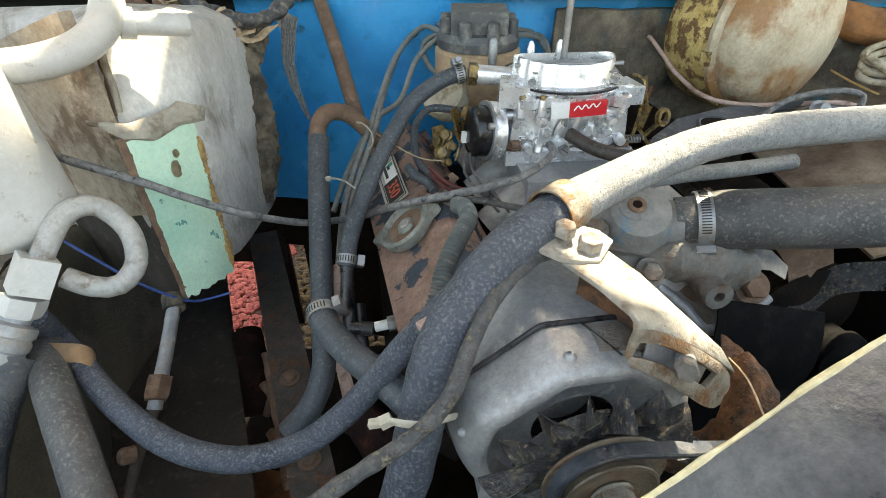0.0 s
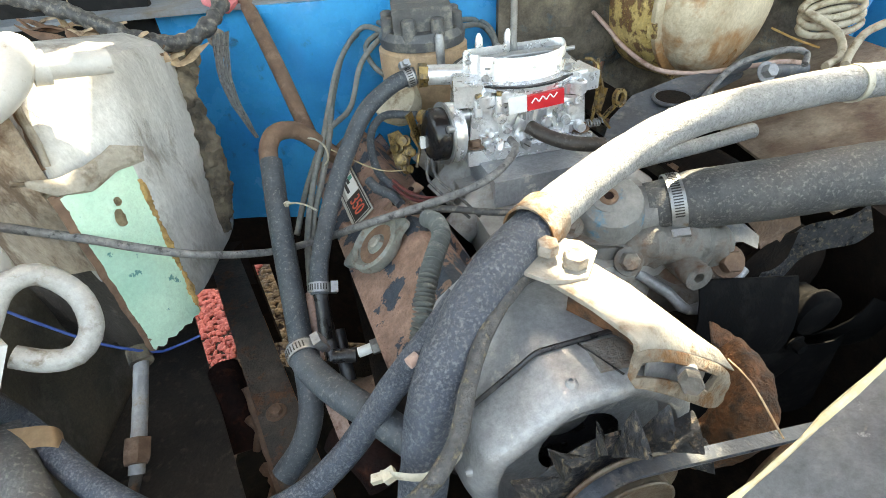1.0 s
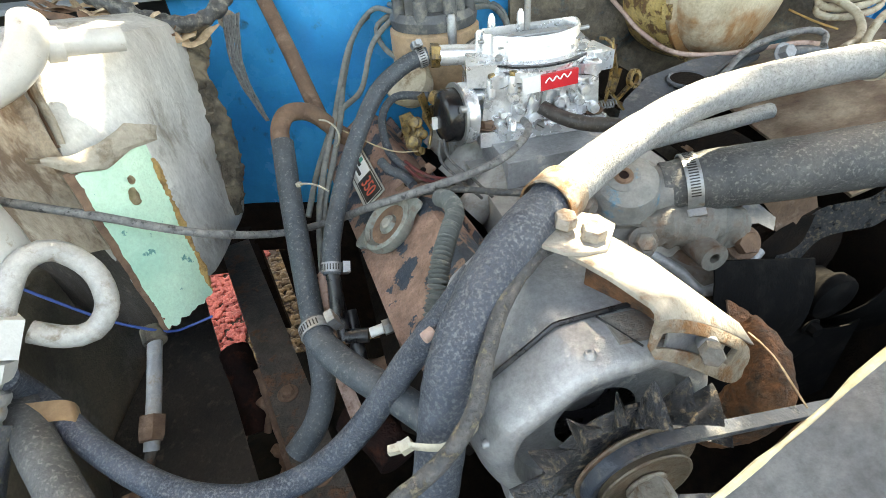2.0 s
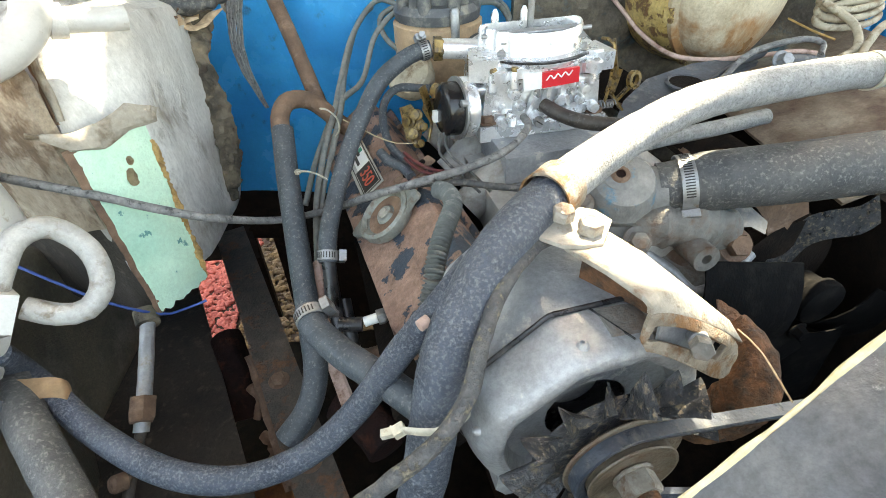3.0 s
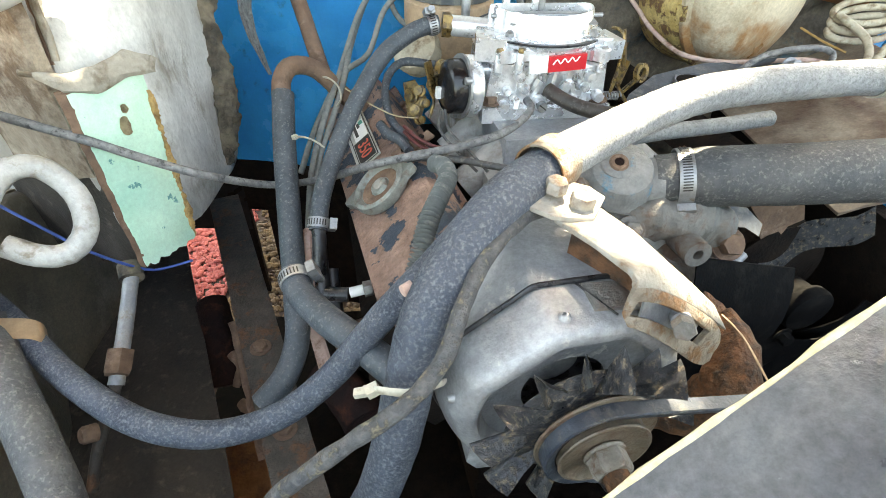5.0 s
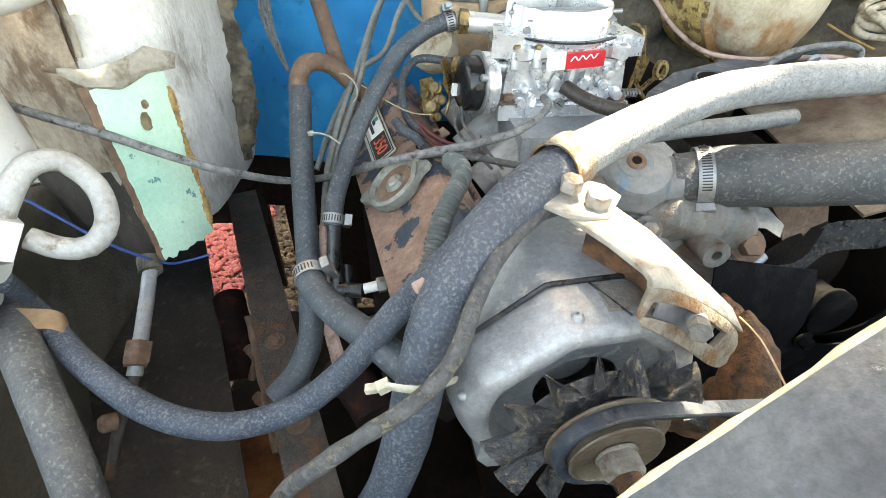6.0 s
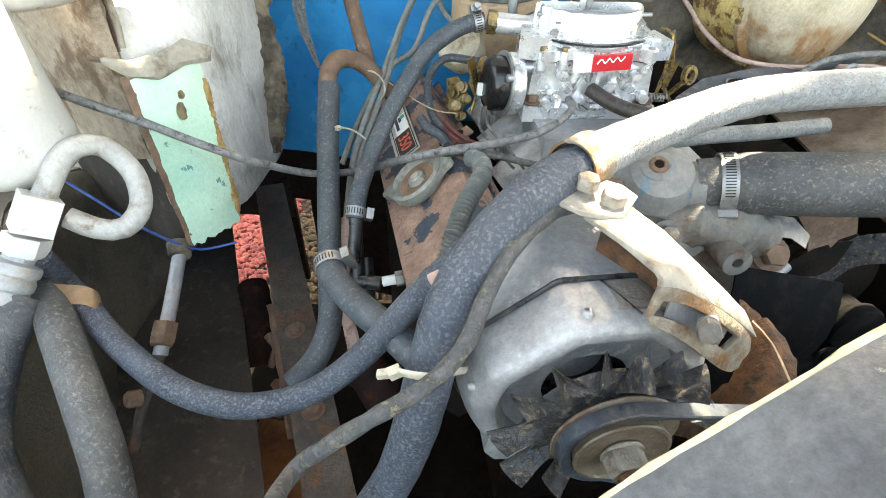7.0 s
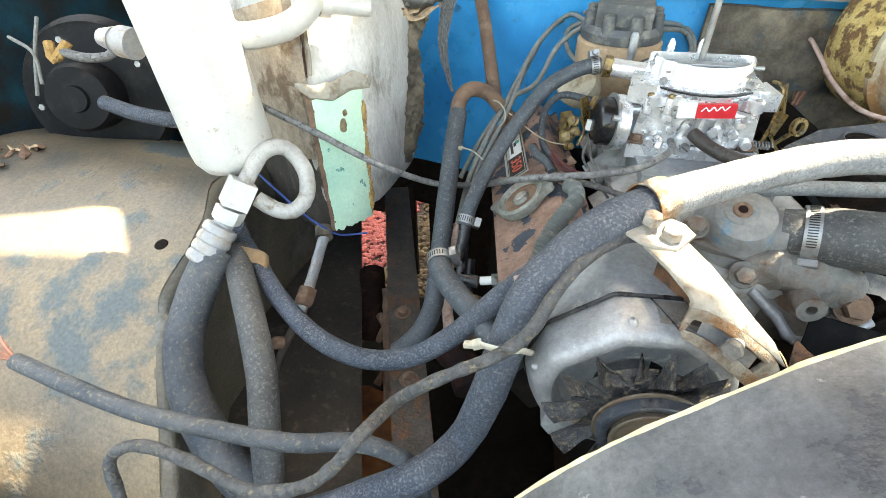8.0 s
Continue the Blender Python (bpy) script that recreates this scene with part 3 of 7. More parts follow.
b = sheet(bm_new(), lambda u, v: arch_at(-1.0 + u * (ARCH_EDGE(v) + 1.0), v), steps(0, 1, 22), steps(0.108, 0.892, 44), (0, 0, -0.004))
arch = tagged(part("wheel_arch", b, FENDER), "stained olive brown inner wheel arch with flaking paint", "wheel arch", kind="structure")
part("drain_hole", lathe(bm_new(), [(0, 0.0015), (0.009, 0.0015), (0.009, -0.001), (0, -0.001)], axes((-0.476, 0.395, 0.9645), (0, -0.25, 0.97)), 20), IRON_SHADE, arch)
PANEL_EDGE = lambda y: -0.194 - 0.456 * (y - 0.362)
def arch_side_at(u, v):
    """Rolls over from the edge of the arch and drops to the splash panel."""
    z = arch_at(0, v)[2]
    a = min(u * 2.2, 1.0) * math.pi / 2
    return (ARCH_EDGE(v) + 0.002 + 0.012 * math.sin(a) + 0.012 * u, v, z - 0.002 - 0.012 * (1 - math.cos(a)) - max(u - 0.45, 0) / 0.55 * max(z - 0.64, 0.05))
b = sheet(bm_new(), arch_side_at, steps(0, 1, 20), steps(0.108, 0.88, 18), (-0.004, 0, 0))
tagged(part("arch_side", b, ARCH_SIDE_OLIVE), "olive brown inner side of the wheel arch, darker than its top", "wheel arch", kind="structure")
b = sheet(bm_new(), lambda u, v: (-0.47 + u * (PANEL_EDGE(v) + 0.47), v, 0.70 + 0.004 * noise.noise(Vector((u * 8, v * 8, 2)))), steps(0, 1, 10), steps(0.05, 0.98, 24), (0, 0, -0.004))
sheet(b, lambda u, v: (PANEL_EDGE(v) - 0.003 * u, v, 0.7005 + 0.004 * noise.noise(Vector((8, v * 8, 2))) - 0.022 * u), steps(0, 1, 3), steps(0.05, 0.98, 24), (-0.003, 0, 0))
tagged(part("splash_panel", b, PANEL), "dark brown dusty splash panel along the frame", "splash panel", kind="structure")
# far side inner fender and the outer fender lip that lets the low sun over
b = sheet(bm_new(), lambda u, v: (0.56 + 0.26 * u, v, 0.97 + 0.10 * u + 0.004 * noise.noise(Vector((u * 6, v * 6, 5)))), steps(0, 1, 10), steps(0.58, 1.0, 14), (0, 0, -0.004))
tagged(part("inner_fender", b, BEIGE), "beige rust-stained inner fender", "inner fender", kind="structure")
b = sheet(bm_new(), lambda u, v: (0.84 + 0.06 * u * u, v, 0.55 + 0.58 * u), steps(0, 1, 8), steps(-0.35, 1.0, 12), (0.02, 0, 0))
tagged(part("fender", b, BLUE), "blue front fender closing the far side", "fender", kind="structure")
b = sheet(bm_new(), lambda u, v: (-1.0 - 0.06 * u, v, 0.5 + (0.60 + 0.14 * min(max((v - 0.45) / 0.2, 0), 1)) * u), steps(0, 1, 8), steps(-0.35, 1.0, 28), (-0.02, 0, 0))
tagged(part("fender_passenger_side", b, SHADED_BLUE), "front fender beside the wheel arch in the shaded dark blue", "fender", kind="structure")

# frame rail with two bolts
rail = thing("frame_rail", (-0.15, 0.45, 0.70), "dark dusty steel frame rail with rusty bolts", "frame rail", kind="structure")
rm = Matrix.Translation((-0.149, 0.46, 0.745)) @ Vector((-0.395, 0.919, 0)).to_track_quat("Y", "Z").to_matrix().to_4x4()
part("rail_top", box(bm_new(), rm @ pose(-0.004, 0.02, 0.03), (0.054, 0.94, 0.006)), RAIL, rail, bevel=0.002)
part("rail_web", box(bm_new(), rm @ pose(0.018, 0.02, -0.055), (0.006, 0.94, 0.163)), RAIL, rail, bevel=0.002)
part("rail_foot", box(bm_new(), rm @ pose(0.0, 0.02, -0.14), (0.046, 0.94, 0.006)), RUST_ORANGE, rail, bevel=0.002)
for at in ((-0.189, 0.536, 0.790), (-0.132, 0.412, 0.748)):
    bolt(rail, (at[0], at[1], 0.779), (0, 0, 1), 0.017, 0.008, material=RUST)

# ---- engine: block, head, intake ----
EM = Matrix.Translation((0.20, 0.70, 0.0)) @ Matrix.Rotation(radians(ENGINE_YAW), 4, "Z")
engine = thing("engine_block", (0.2, 0.7, 0.6), "near-black iron engine block with grimy castings", "engine")
part("block", box(bm_new(), EM @ pose(0, 0.03, 0.70), (0.26, 0.54, 0.40)), IRON_SHADE, engine, bevel=0.012)
part("cylinder_head", box(bm_new(), EM @ pose(-0.185, -0.02, 0.890, 0, -38), (0.14, 0.50, 0.11)), IRON_SHADE, engine, bevel=0.008)
part("cylinder_head", box(bm_new(), EM @ pose(0.175, 0.06, 0.905, 0, 36), (0.14, 0.38, 0.11)), IRON_SHADE, engine, bevel=0.008)
b = box(bm_new(), EM @ pose(0, 0, 0.985), (0.22, 0.44, 0.06))
runners = []
for k in range(4):
    for s in (-1, 1):
        runners.append([EM @ Vector((s * 0.03, -0.13 + 0.09 * k, 1.03)), EM @ Vector((s * 0.08, -0.14 + 0.09 * k, 1.02)), EM @ Vector((s * 0.13, -0.15 + 0.09 * k, 0.985))])
manifold = part("intake_manifold", b, INTAKE, engine, "grey cast intake manifold")
for p in runners:
    part("runner", sweep(bm_new(), p, 0.022, 12), INTAKE, manifold)
part("carburettor_pad", box(bm_new(), EM @ pose(0, 0.01, 1.035), (0.17, 0.17, 0.035)), ALU, engine, bevel=0.006)

def valve_cover(name, m, label, material):
    t = thing(name, m.translation, label, "valve cover", "valve covers on the engine")
    b = bm_new()
    rings = []
    for w, l, z in ((0.116, 0.454, 0.004), (0.116, 0.454, 0.010), (0.112, 0.45, 0.045), (0.100, 0.438, 0.055), (0.0, 0.0, 0.057)):
        ring = []
        if w:
            rr = 0.022
            for cx, cy, a0 in ((1, 1, 0), (-1, 1, 90), (-1, -1, 180), (1, -1, 270)):
                for a in (0, 30, 60, 90):
                    ring.append(b.verts.new(m @ Vector((cx * (w / 2 - rr) + rr * math.cos(radians(a0 + a)), cy * (l / 2 - rr) + rr * math.sin(radians(a0 + a)), z))))
        rings.append(ring)
    for p, q in zip(rings[:-2], rings[1:-1]):
        n = len(p)
        for k in range(n):
            b.faces.new((p[k], p[(k + 1) % n], q[(k + 1) % n], q[k]))
    b.faces.new(rings[-2])
    b.faces.new(list(reversed(rings[0])))
    part("cover", b, material, t)
    part("flange", box(bm_new(), m @ pose(0, 0, 0.003), (0.132, 0.47, 0.006)), material, t, bevel=0.002)
    for sx in (-1, 1):
        for y in (-0.16, 0.0, 0.16):
            bolt(t, m @ Vector((sx * 0.061, y, 0.006)), m.to_3x3() @ Vector((0, 0, 1)), 0.011, 0.006, material=RUST, name="cover_bolt")
    return t

VC = Matrix.Translation((-0.030, 0.630, 1.0125)) @ Matrix.Rotation(radians(15), 4, "Z") @ Matrix.Rotation(radians(-38), 4, "Y") @ pose(0, 0, -0.057)
cover = valve_cover("valve_cover", VC, "valve cover with flaking salmon and navy paint", VALVE)
# near-black keeps the far bank dark behind the fan
VC2 = EM @ pose(0.215, 0.09, 0.975, 0, 34)
valve_cover("valve_cover", VC2, "near-black valve cover on the far bank", IRON_SHADE)

# ---- carburettor ----
CM = Matrix.Translation((0.180, 0.747, 1.049)) @ Matrix.Rotation(radians(6), 4, "Z")
carb = thing("carburettor", CM.translation, "bright cast aluminium four-barrel carburettor with a red badge", "carburettor")
b = box(bm_new(), CM @ pose(0, 0, 0.010), (0.165, 0.150, 0.020))
part("base_flange", b, CARB, carb, bevel=0.004)
part("main_body", box(bm_new(), CM @ pose(0, 0.005, 0.044), (0.108, 0.120, 0.052)), CARB, carb, bevel=0.004)
for x in (-0.056, 0.056):
    part("float_bowl", box(bm_new(), CM @ pose(x, -0.006, 0.050, 0, 6 if x < 0 else -6), (0.036, 0.112, 0.046)), CARB, carb, bevel=0.006)
    part("bowl_foot", box(bm_new(), CM @ pose(x * 0.92, -0.050, 0.022), (0.026, 0.028, 0.026)), CARB, carb, bevel=0.004)
for x in (-0.036, -0.008, 0.026):
    part("rib", box(bm_new(), CM @ pose(x, -0.058, 0.050), (0.007, 0.014, 0.040)), CARB, carb, bevel=0.002)
for x, z in ((-0.022, 0.062), (0.012, 0.060), (0.040, 0.064)):
    part("passage", lathe(bm_new(), [(0, -0.014), (0.0055, -0.014), (0.0055, 0.014), (0, 0.014)], CM @ pose(x, -0.060, z, 0, 90), 14), CARB, carb)
def casting(outline, z0, z1, grow=1.0):
    """A lobed casting: an outline seen from above, given height, its corners rounded."""
    ring = smooth_path([(x * grow, y * grow, 0) for x, y in outline] + [(outline[0][0] * grow, outline[0][1] * grow, 0)], 0.005)[:-1]
    return prism(bm_new(), [CM @ Vector((p.x, p.y, z0)) for p in ring], (0, 0, z1 - z0))
LOBES = [(-0.081, -0.020), (-0.079, -0.048), (-0.068, -0.068), (-0.052, -0.073), (-0.044, -0.066), (-0.030, -0.067), (0.000, -0.071), (0.034, -0.068), (0.046, -0.066), (0.056, -0.073), (0.070, -0.066), (0.081, -0.046), (0.082, 0.030), (0.070, 0.060), (0.0, 0.068), (-0.070, 0.060)]
part("bowl_cover", casting(LOBES, 0.073, 0.085), CARB, carb, bevel=0.0022)
part("cover_lip", casting(LOBES, 0.0685, 0.0715, 0.985), CARB, carb, bevel=0.0008)
part("cover_gasket", casting(LOBES, 0.0716, 0.0729, 0.965), DECAL_BLACK, carb)
part("throttle_body", casting(LOBES, 0.0215, 0.033, 0.93), CARB, carb, bevel=0.002)
for x in (-0.060, 0.060):
    part("cover_hump", box(bm_new(), CM @ pose(x, -0.028, 0.088), (0.030, 0.060, 0.016)), CARB, carb, bevel=0.005)
    part("cover_ear", lathe(bm_new(), [(0, -0.006), (0.011, -0.006), (0.011, 0.006), (0.009, 0.008), (0, 0.008)], CM @ pose(x, -0.066, 0.080), 18), CARB, carb)
part("front_step", box(bm_new(), CM @ pose(-0.004, -0.066, 0.082), (0.070, 0.016, 0.012)), CARB, carb, bevel=0.004)
b = lathe(bm_new(), [(0.058, 0.085), (0.079, 0.087), (0.080, 0.091), (0.077, 0.0945), (0.070, 0.0955), (0.0, 0.0945)], CM, 48)
part("air_horn", b, CARB, carb)
b = lathe(bm_new(), [(0.0755, 0.0925), (0.0806, 0.0925), (0.0806, 0.0948), (0.0755, 0.0948), (0.0755, 0.0925)], CM, 48)
part("gasket", b, BLACK, carb)
def tower_loop(grow, z):
    """The choke tower's outline: a bowed front, scalloped on one side, and a straight back."""
    pts = []
    for k in range(60):
        a = radians(180 + 180 * k / 59)
        scallop = 0.0022 * math.cos(k * 1.05) if k < 24 else 0.0
        pts.append(CM @ Vector(((0.0655 + scallop) * grow * math.cos(a), -0.003 + (0.0590 + scallop) * grow * math.sin(a), z)))
    for k in range(1, 20):
        pts.append(CM @ Vector((0.0655 * grow * (1 - 2 * k / 20), -0.003 + 0.004 * grow, z)))
    return pts
b = bm_new()
loops = [[b.verts.new(p) for p in tower_loop(g, z)] for g, z in ((1.03, 0.094), (1.0, 0.098), (0.985, 0.119), (0.965, 0.1215), (0.935, 0.1215), (0.915, 0.119), (0.905, 0.098))]
for p, q in zip(loops, loops[1:]):
    for k in range(len(p)):
        b.faces.new((p[k], p[(k + 1) % len(p)], q[(k + 1) % len(p)], q[k]))
b.faces.new(loops[-1])
bmesh.ops.recalc_face_normals(b, faces=b.faces)
part("choke_tower", b, CARB, carb, "smooth cast choke tower scalloped on one side")
part("choke_plate", box(bm_new(), CM @ pose(0.004, -0.026, 0.111, 8), (0.108, 0.036, 0.0022)), ZINC, carb, bevel=0.0006)
part("choke_shaft", sweep(bm_new(), [CM @ Vector((-0.068, -0.022, 0.113)), CM @ Vector((0.072, -0.022, 0.113))], 0.0026, 12, smoothed=False), ZINC, carb)
for x in (-0.032, 0.032):
    part("barrel_rim", lathe(bm_new(), [(0.020, 0.0940), (0.026, 0.0955), (0.0265, 0.0975), (0.0235, 0.0975), (0.0205, 0.0962), (0.020, 0.0940)], CM @ pose(x, 0.034, 0), 28), CARB, carb)
for x, y in ((-0.052, -0.052), (0.052, -0.052), (-0.05, 0.05), (0.05, 0.05), (0.0, 0.066), (-0.078, 0.0), (0.078, 0.0)):
    b = lathe(bm_new(), [(0, 0), (0.005, 0), (0.005, 0.004), (0.003, 0.006), (0, 0.006)], CM @ pose(x, y, 0.098 if abs(x) < 0.07 else 0.087), 14)
    part("cover_screw", b, ZINC, carb)
for x, y in ((-0.03, 0.055), (0.012, 0.06)):
    b = lathe(bm_new(), [(0, 0), (0.006, 0), (0.005, 0.02), (0.002, 0.026), (0, 0.026)], CM @ pose(x, y, 0.098), 14)
    part("vent_tube", b, CARB, carb)
b = lathe(bm_new(), [(0, 0.10), (0.0042, 0.10), (0.0042, 0.36), (0, 0.362)], CM, 14)
part("air_cleaner_stud", b, ZINC, carb, "long threaded air cleaner stud")
for x, y in ((-0.070, -0.062), (0.070, -0.062)):
    bolt(carb, CM @ Vector((x, y, 0.021)), (0, 0, 1), 0.015, 0.009, material=RUST, name="flange_bolt")
part("vacuum_port", sweep(bm_new(), [CM @ Vector((-0.045, -0.072, 0.030)), CM @ Vector((-0.045, -0.088, 0.034)), CM @ Vector((-0.047, -0.094, 0.026))], 0.0045, 12), CARB, carb)
# badge: plain white and red plate
bp = CM @ pose(0.006, -0.0765, 0.073)
part("badge_white", box(bm_new(), bp @ pose(-0.026, 0, 0, 0, -4), (0.022, 0.004, 0.020)), BADGE_WHITE, carb, bevel=0.001)
badge = part("badge_red", box(bm_new(), bp @ pose(0.008, -0.001, 0.002, 0, -4), (0.046, 0.005, 0.018)), RED, carb, "red enamel badge with white script bar", bevel=0.001)
b = sweep(bm_new(), [bp @ Vector((-0.010 + 0.0045 * k, -0.0042, 0.003 + (0.0028 if k % 2 else -0.0022) + 0.0006 * k)) for k in range(8)], 0.0009, 6, 0.002)
part("script_bar", b, BADGE_WHITE, badge)
for x in (-0.012, 0.03):
    b = lathe(bm_new(), [(0, 0), (0.008, 0), (0.008, 0.014), (0.0055, 0.018), (0, 0.018)], CM @ pose(x, -0.068, 0.026, 90), 18)
    part("mixture_screw_boss", b, CARB, carb)
    b = lathe(bm_new(), [(0, 0.016), (0.0062, 0.016), (0.0062, 0.0225), (0.0055, 0.0235), (0, 0.0237)], CM @ pose(x, -0.068, 0.026, 90), 18)
    screw_ = part("mixture_screw", b, ZINC, carb)
    part("slot", box(bm_new(), CM @ pose(x, -0.0918, 0.026, 0, 35), (0.0105, 0.0006, 0.0014)), DECAL_BLACK, screw_)
for x, z in ((-0.055, 0.02), (0.065, 0.03), (0.05, 0.055), (-0.04, 0.058)):
    b = lathe(bm_new(), [(0, 0), (0.0075, 0), (0.006, 0.012), (0, 0.013)], CM @ pose(x, -0.066, z, 90), 16)
    part("boss", b, CARB, carb)
for x in (-0.066, -0.040, 0.034, 0.062):
    part("screw_column", lathe(bm_new(), [(0, 0), (0.0050, 0), (0.0050, 0.022), (0.004, 0.024), (0, 0.024)], CM @ pose(x, -0.068, 0.060), 16), CARB, carb)
    b = lathe(bm_new(), [(0, 0), (0.0046, 0), (0.0046, 0.003), (0.0035, 0.0045), (0, 0.0045)], CM @ pose(x, -0.069, 0.085), 14)
    box(b, CM @ pose(x, -0.069, 0.0895, 0, 0, 30), (0.008, 0.001, 0.001))
    part("column_screw", b, GOLD if x < 0 else ZINC, carb)
part("front_ledge", box(bm_new(), CM @ pose(0.0, -0.066, 0.014), (0.10, 0.026, 0.012)), CARB, carb, bevel=0.003)
part("throttle_shaft_housing", sweep(bm_new(), [CM @ Vector((-0.078, -0.050, 0.018)), CM @ Vector((0.082, -0.050, 0.018))], 0.009, 16, smoothed=False), CARB, carb)
for x, z, rr in ((-0.030, 0.040, 0.0062), (0.022, 0.042, 0.007), (0.048, 0.040, 0.006), (-0.052, 0.038, 0.0055)):
    part("cast_boss", lathe(bm_new(), [(0, 0), (rr, 0), (rr, 0.006), (rr * 0.7, 0.009), (0, 0.009)], CM @ pose(x, -0.064, z, 90), 18), CARB, carb)
for x, z, rot in ((-0.018, 0.034, 25), (0.034, 0.032, -20), (0.004, 0.046, 8)):
    part("cast_web", box(bm_new(), CM @ pose(x, -0.064, z, 0, rot), (0.005, 0.012, 0.034)), CARB, carb, bevel=0.0015)
part("inlet_block", box(bm_new(), CM @ pose(-0.072, -0.040, 0.086, 0, 0, -12), (0.034, 0.050, 0.026)), CARB, carb, bevel=0.004)
part("side_block", box(bm_new(), CM @ pose(0.074, -0.040, 0.083, 0, 0, 8), (0.026, 0.046, 0.022)), CARB, carb, bevel=0.004)
# electric choke
ch = axes((0.080, 0.686, 1.088), (-0.95, -0.28, 0.08))
b = lathe(bm_new(), [(0, -0.016), (0.036, -0.016), (0.037, -0.012), (0.037, -0.004), (0.034, 0), (0, 0)], ch, 36)
part("choke_housing", b, CARB, carb)
b = lathe(bm_new(), [(0, 0.026), (0.012, 0.026), (0.020, 0.024), (0.028, 0.022), (0.0315, 0.018), (0.0325, 0.012), (0.0325, 0), (0, 0)], ch, 36)
cap = part("choke_cap", b, GLOSS_BLACK, carb, "glossy black electric choke cap")
b = lathe(bm_new(), [(0.033, 0), (0.0385, 0), (0.0385, 0.003), (0.033, 0.003), (0.033, 0)], ch, 36)
part("retaining_ring", b, ZINC, carb)
for a in (30, 150, 270):
    b = lathe(bm_new(), [(0, 0), (0.0045, 0), (0.0045, 0.007), (0.003, 0.008), (0, 0.008)], ch @ pose(0.036 * math.cos(radians(a)), 0.036 * math.sin(radians(a)), 0.002), 12)
    part("ring_screw", b, ZINC, carb)
b = box(bm_new(), ch @ pose(-0.002, -0.008, 0.028), (0.006, 0.014, 0.007))
part("terminal", b, BADGE_WHITE, cap, bevel=0.001)
for dx, dz in ((0.03, 0.02), (0.03, -0.018)):
    b = lathe(bm_new(), [(0, 0), (0.007, 0), (0.007, 0.04), (0, 0.04)], axes(ch @ Vector((0.0, dz, -0.012)), (0.9, 0.2, 0)), 14)
    part("choke_arm", b, CARB, carb)
for k, (p, rr) in enumerate((((0.018, 0.722, 1.059), 0.0085), ((0.029, 0.721, 1.068), 0.0075), ((0.023, 0.708, 1.047), 0.008), ((0.036, 0.707, 1.057), 0.0065), ((0.029, 0.696, 1.039), 0.0065))):
    b = lathe(bm_new(), [(0, -0.005), (rr, -0.005), (rr, -0.002), (rr * 0.55, -0.001), (rr * 0.55, 0.004), (rr * 0.8, 0.004), (rr * 0.8, 0.007), (0, 0.008)], axes(p, (-0.55 + 0.25 * k, -0.75, 0.35)), 18)
    part("linkage_washer", b, GOLD, carb)
part("linkage_plate", prism(bm_new(), [(0.007, 0.740, 1.070), (0.023, 0.739, 1.075), (0.039, 0.720, 1.057), (0.029, 0.701, 1.032), (0.013, 0.710, 1.037)], (0, 0.003, 0)), GOLD, carb, bevel=0.0006)
part("linkage_rod", sweep(bm_new(), [(0.046, 0.728, 1.090), (0.039, 0.715, 1.077), (0.047, 0.700, 1.066), (0.041, 0.687, 1.045)], 0.0022, 8), GOLD, carb)
# fuel inlet
a0, a1 = Vector((0.059, 0.744, 1.144)), Vector((0.120, 0.746, 1.139))
b = sweep(bm_new(), [a0, a1], 0.0125, 16, smoothed=False)
part("fuel_inlet", b, CARB, carb)
b = hexagon(bm_new(), axes(a0 - (a1 - a0).normalized() * 0.002, a1 - a0), 0.026, 0.012)
part("inlet_nut", b, GOLD, carb)
# linkages in yellow chromate
def lever(pts, w, t, way):
    b = bm_new()
    for p, q in zip(pts, pts[1:]):
        p, q = Vector(p), Vector(q)
        mid = (p + q) / 2
        zz = (q - p).normalized()
        m = Matrix.Translation(mid) @ zz.to_track_quat("Z", "Y").to_matrix().to_4x4()
        box(b, m, (w, t, (q - p).length + w * 0.5))
    return b
L = lambda x, y, z: CM @ Vector((x, y, z))
part("throttle_lever", lever([L(0.10, -0.035, 0.095), L(0.108, -0.04, 0.06), L(0.10, -0.045, 0.035), L(0.118, -0.045, 0.012)], 0.013, 0.003, 0), GOLD, carb, bevel=0.0008)
part("choke_rod", sweep(bm_new(), [L(0.085, -0.03, 0.10), L(0.094, -0.045, 0.096), L(0.095, -0.05, 0.05), L(0.09, -0.052, 0.02)], 0.0022, 8), GOLD, carb)
b = lathe(bm_new(), [(0.007, -0.003), (0.012, -0.003), (0.012, 0.003), (0.007, 0.003), (0.007, -0.003)], axes(L(0.128, -0.05, 0.05), (0.5, -0.8, 0.2)), 20)
part("linkage_eye", b, GOLD, carb)
part("eye_arm", lever([L(0.122, -0.05, 0.04), L(0.108, -0.045, 0.02)], 0.010, 0.003, 0), GOLD, carb, bevel=0.0008)
b = bm_new()
sp = [L(0.075 + 0.030 * k / 60, -0.052 + 0.005 * math.cos(k * 0.785), 0.022 + 0.005 * math.sin(k * 0.785)) for k in range(61)]
sweep(b, sp, 0.0011, 6, smoothed=False)
part("return_spring", b, ZINC, carb)
for k, (x, y, z, r) in enumerate(((-0.118, -0.02, 0.045, 0.014), (-0.130, -0.018, 0.030, 0.012), (-0.112, -0.03, 0.02, 0.010), (-0.126, -0.03, 0.055, 0.009))):
    b = lathe(bm_new(), [(0, -0.006), (r, -0.006), (r, -0.002), (r * 0.6, -0.002), (r * 0.6, 0.002), (r, 0.002), (r, 0.006), (0, 0.006)], axes(L(x, y, z), (-0.7, -0.6, 0.25 * (k - 1))), 16)
    part("fast_idle_cam", b, GOLD, carb)
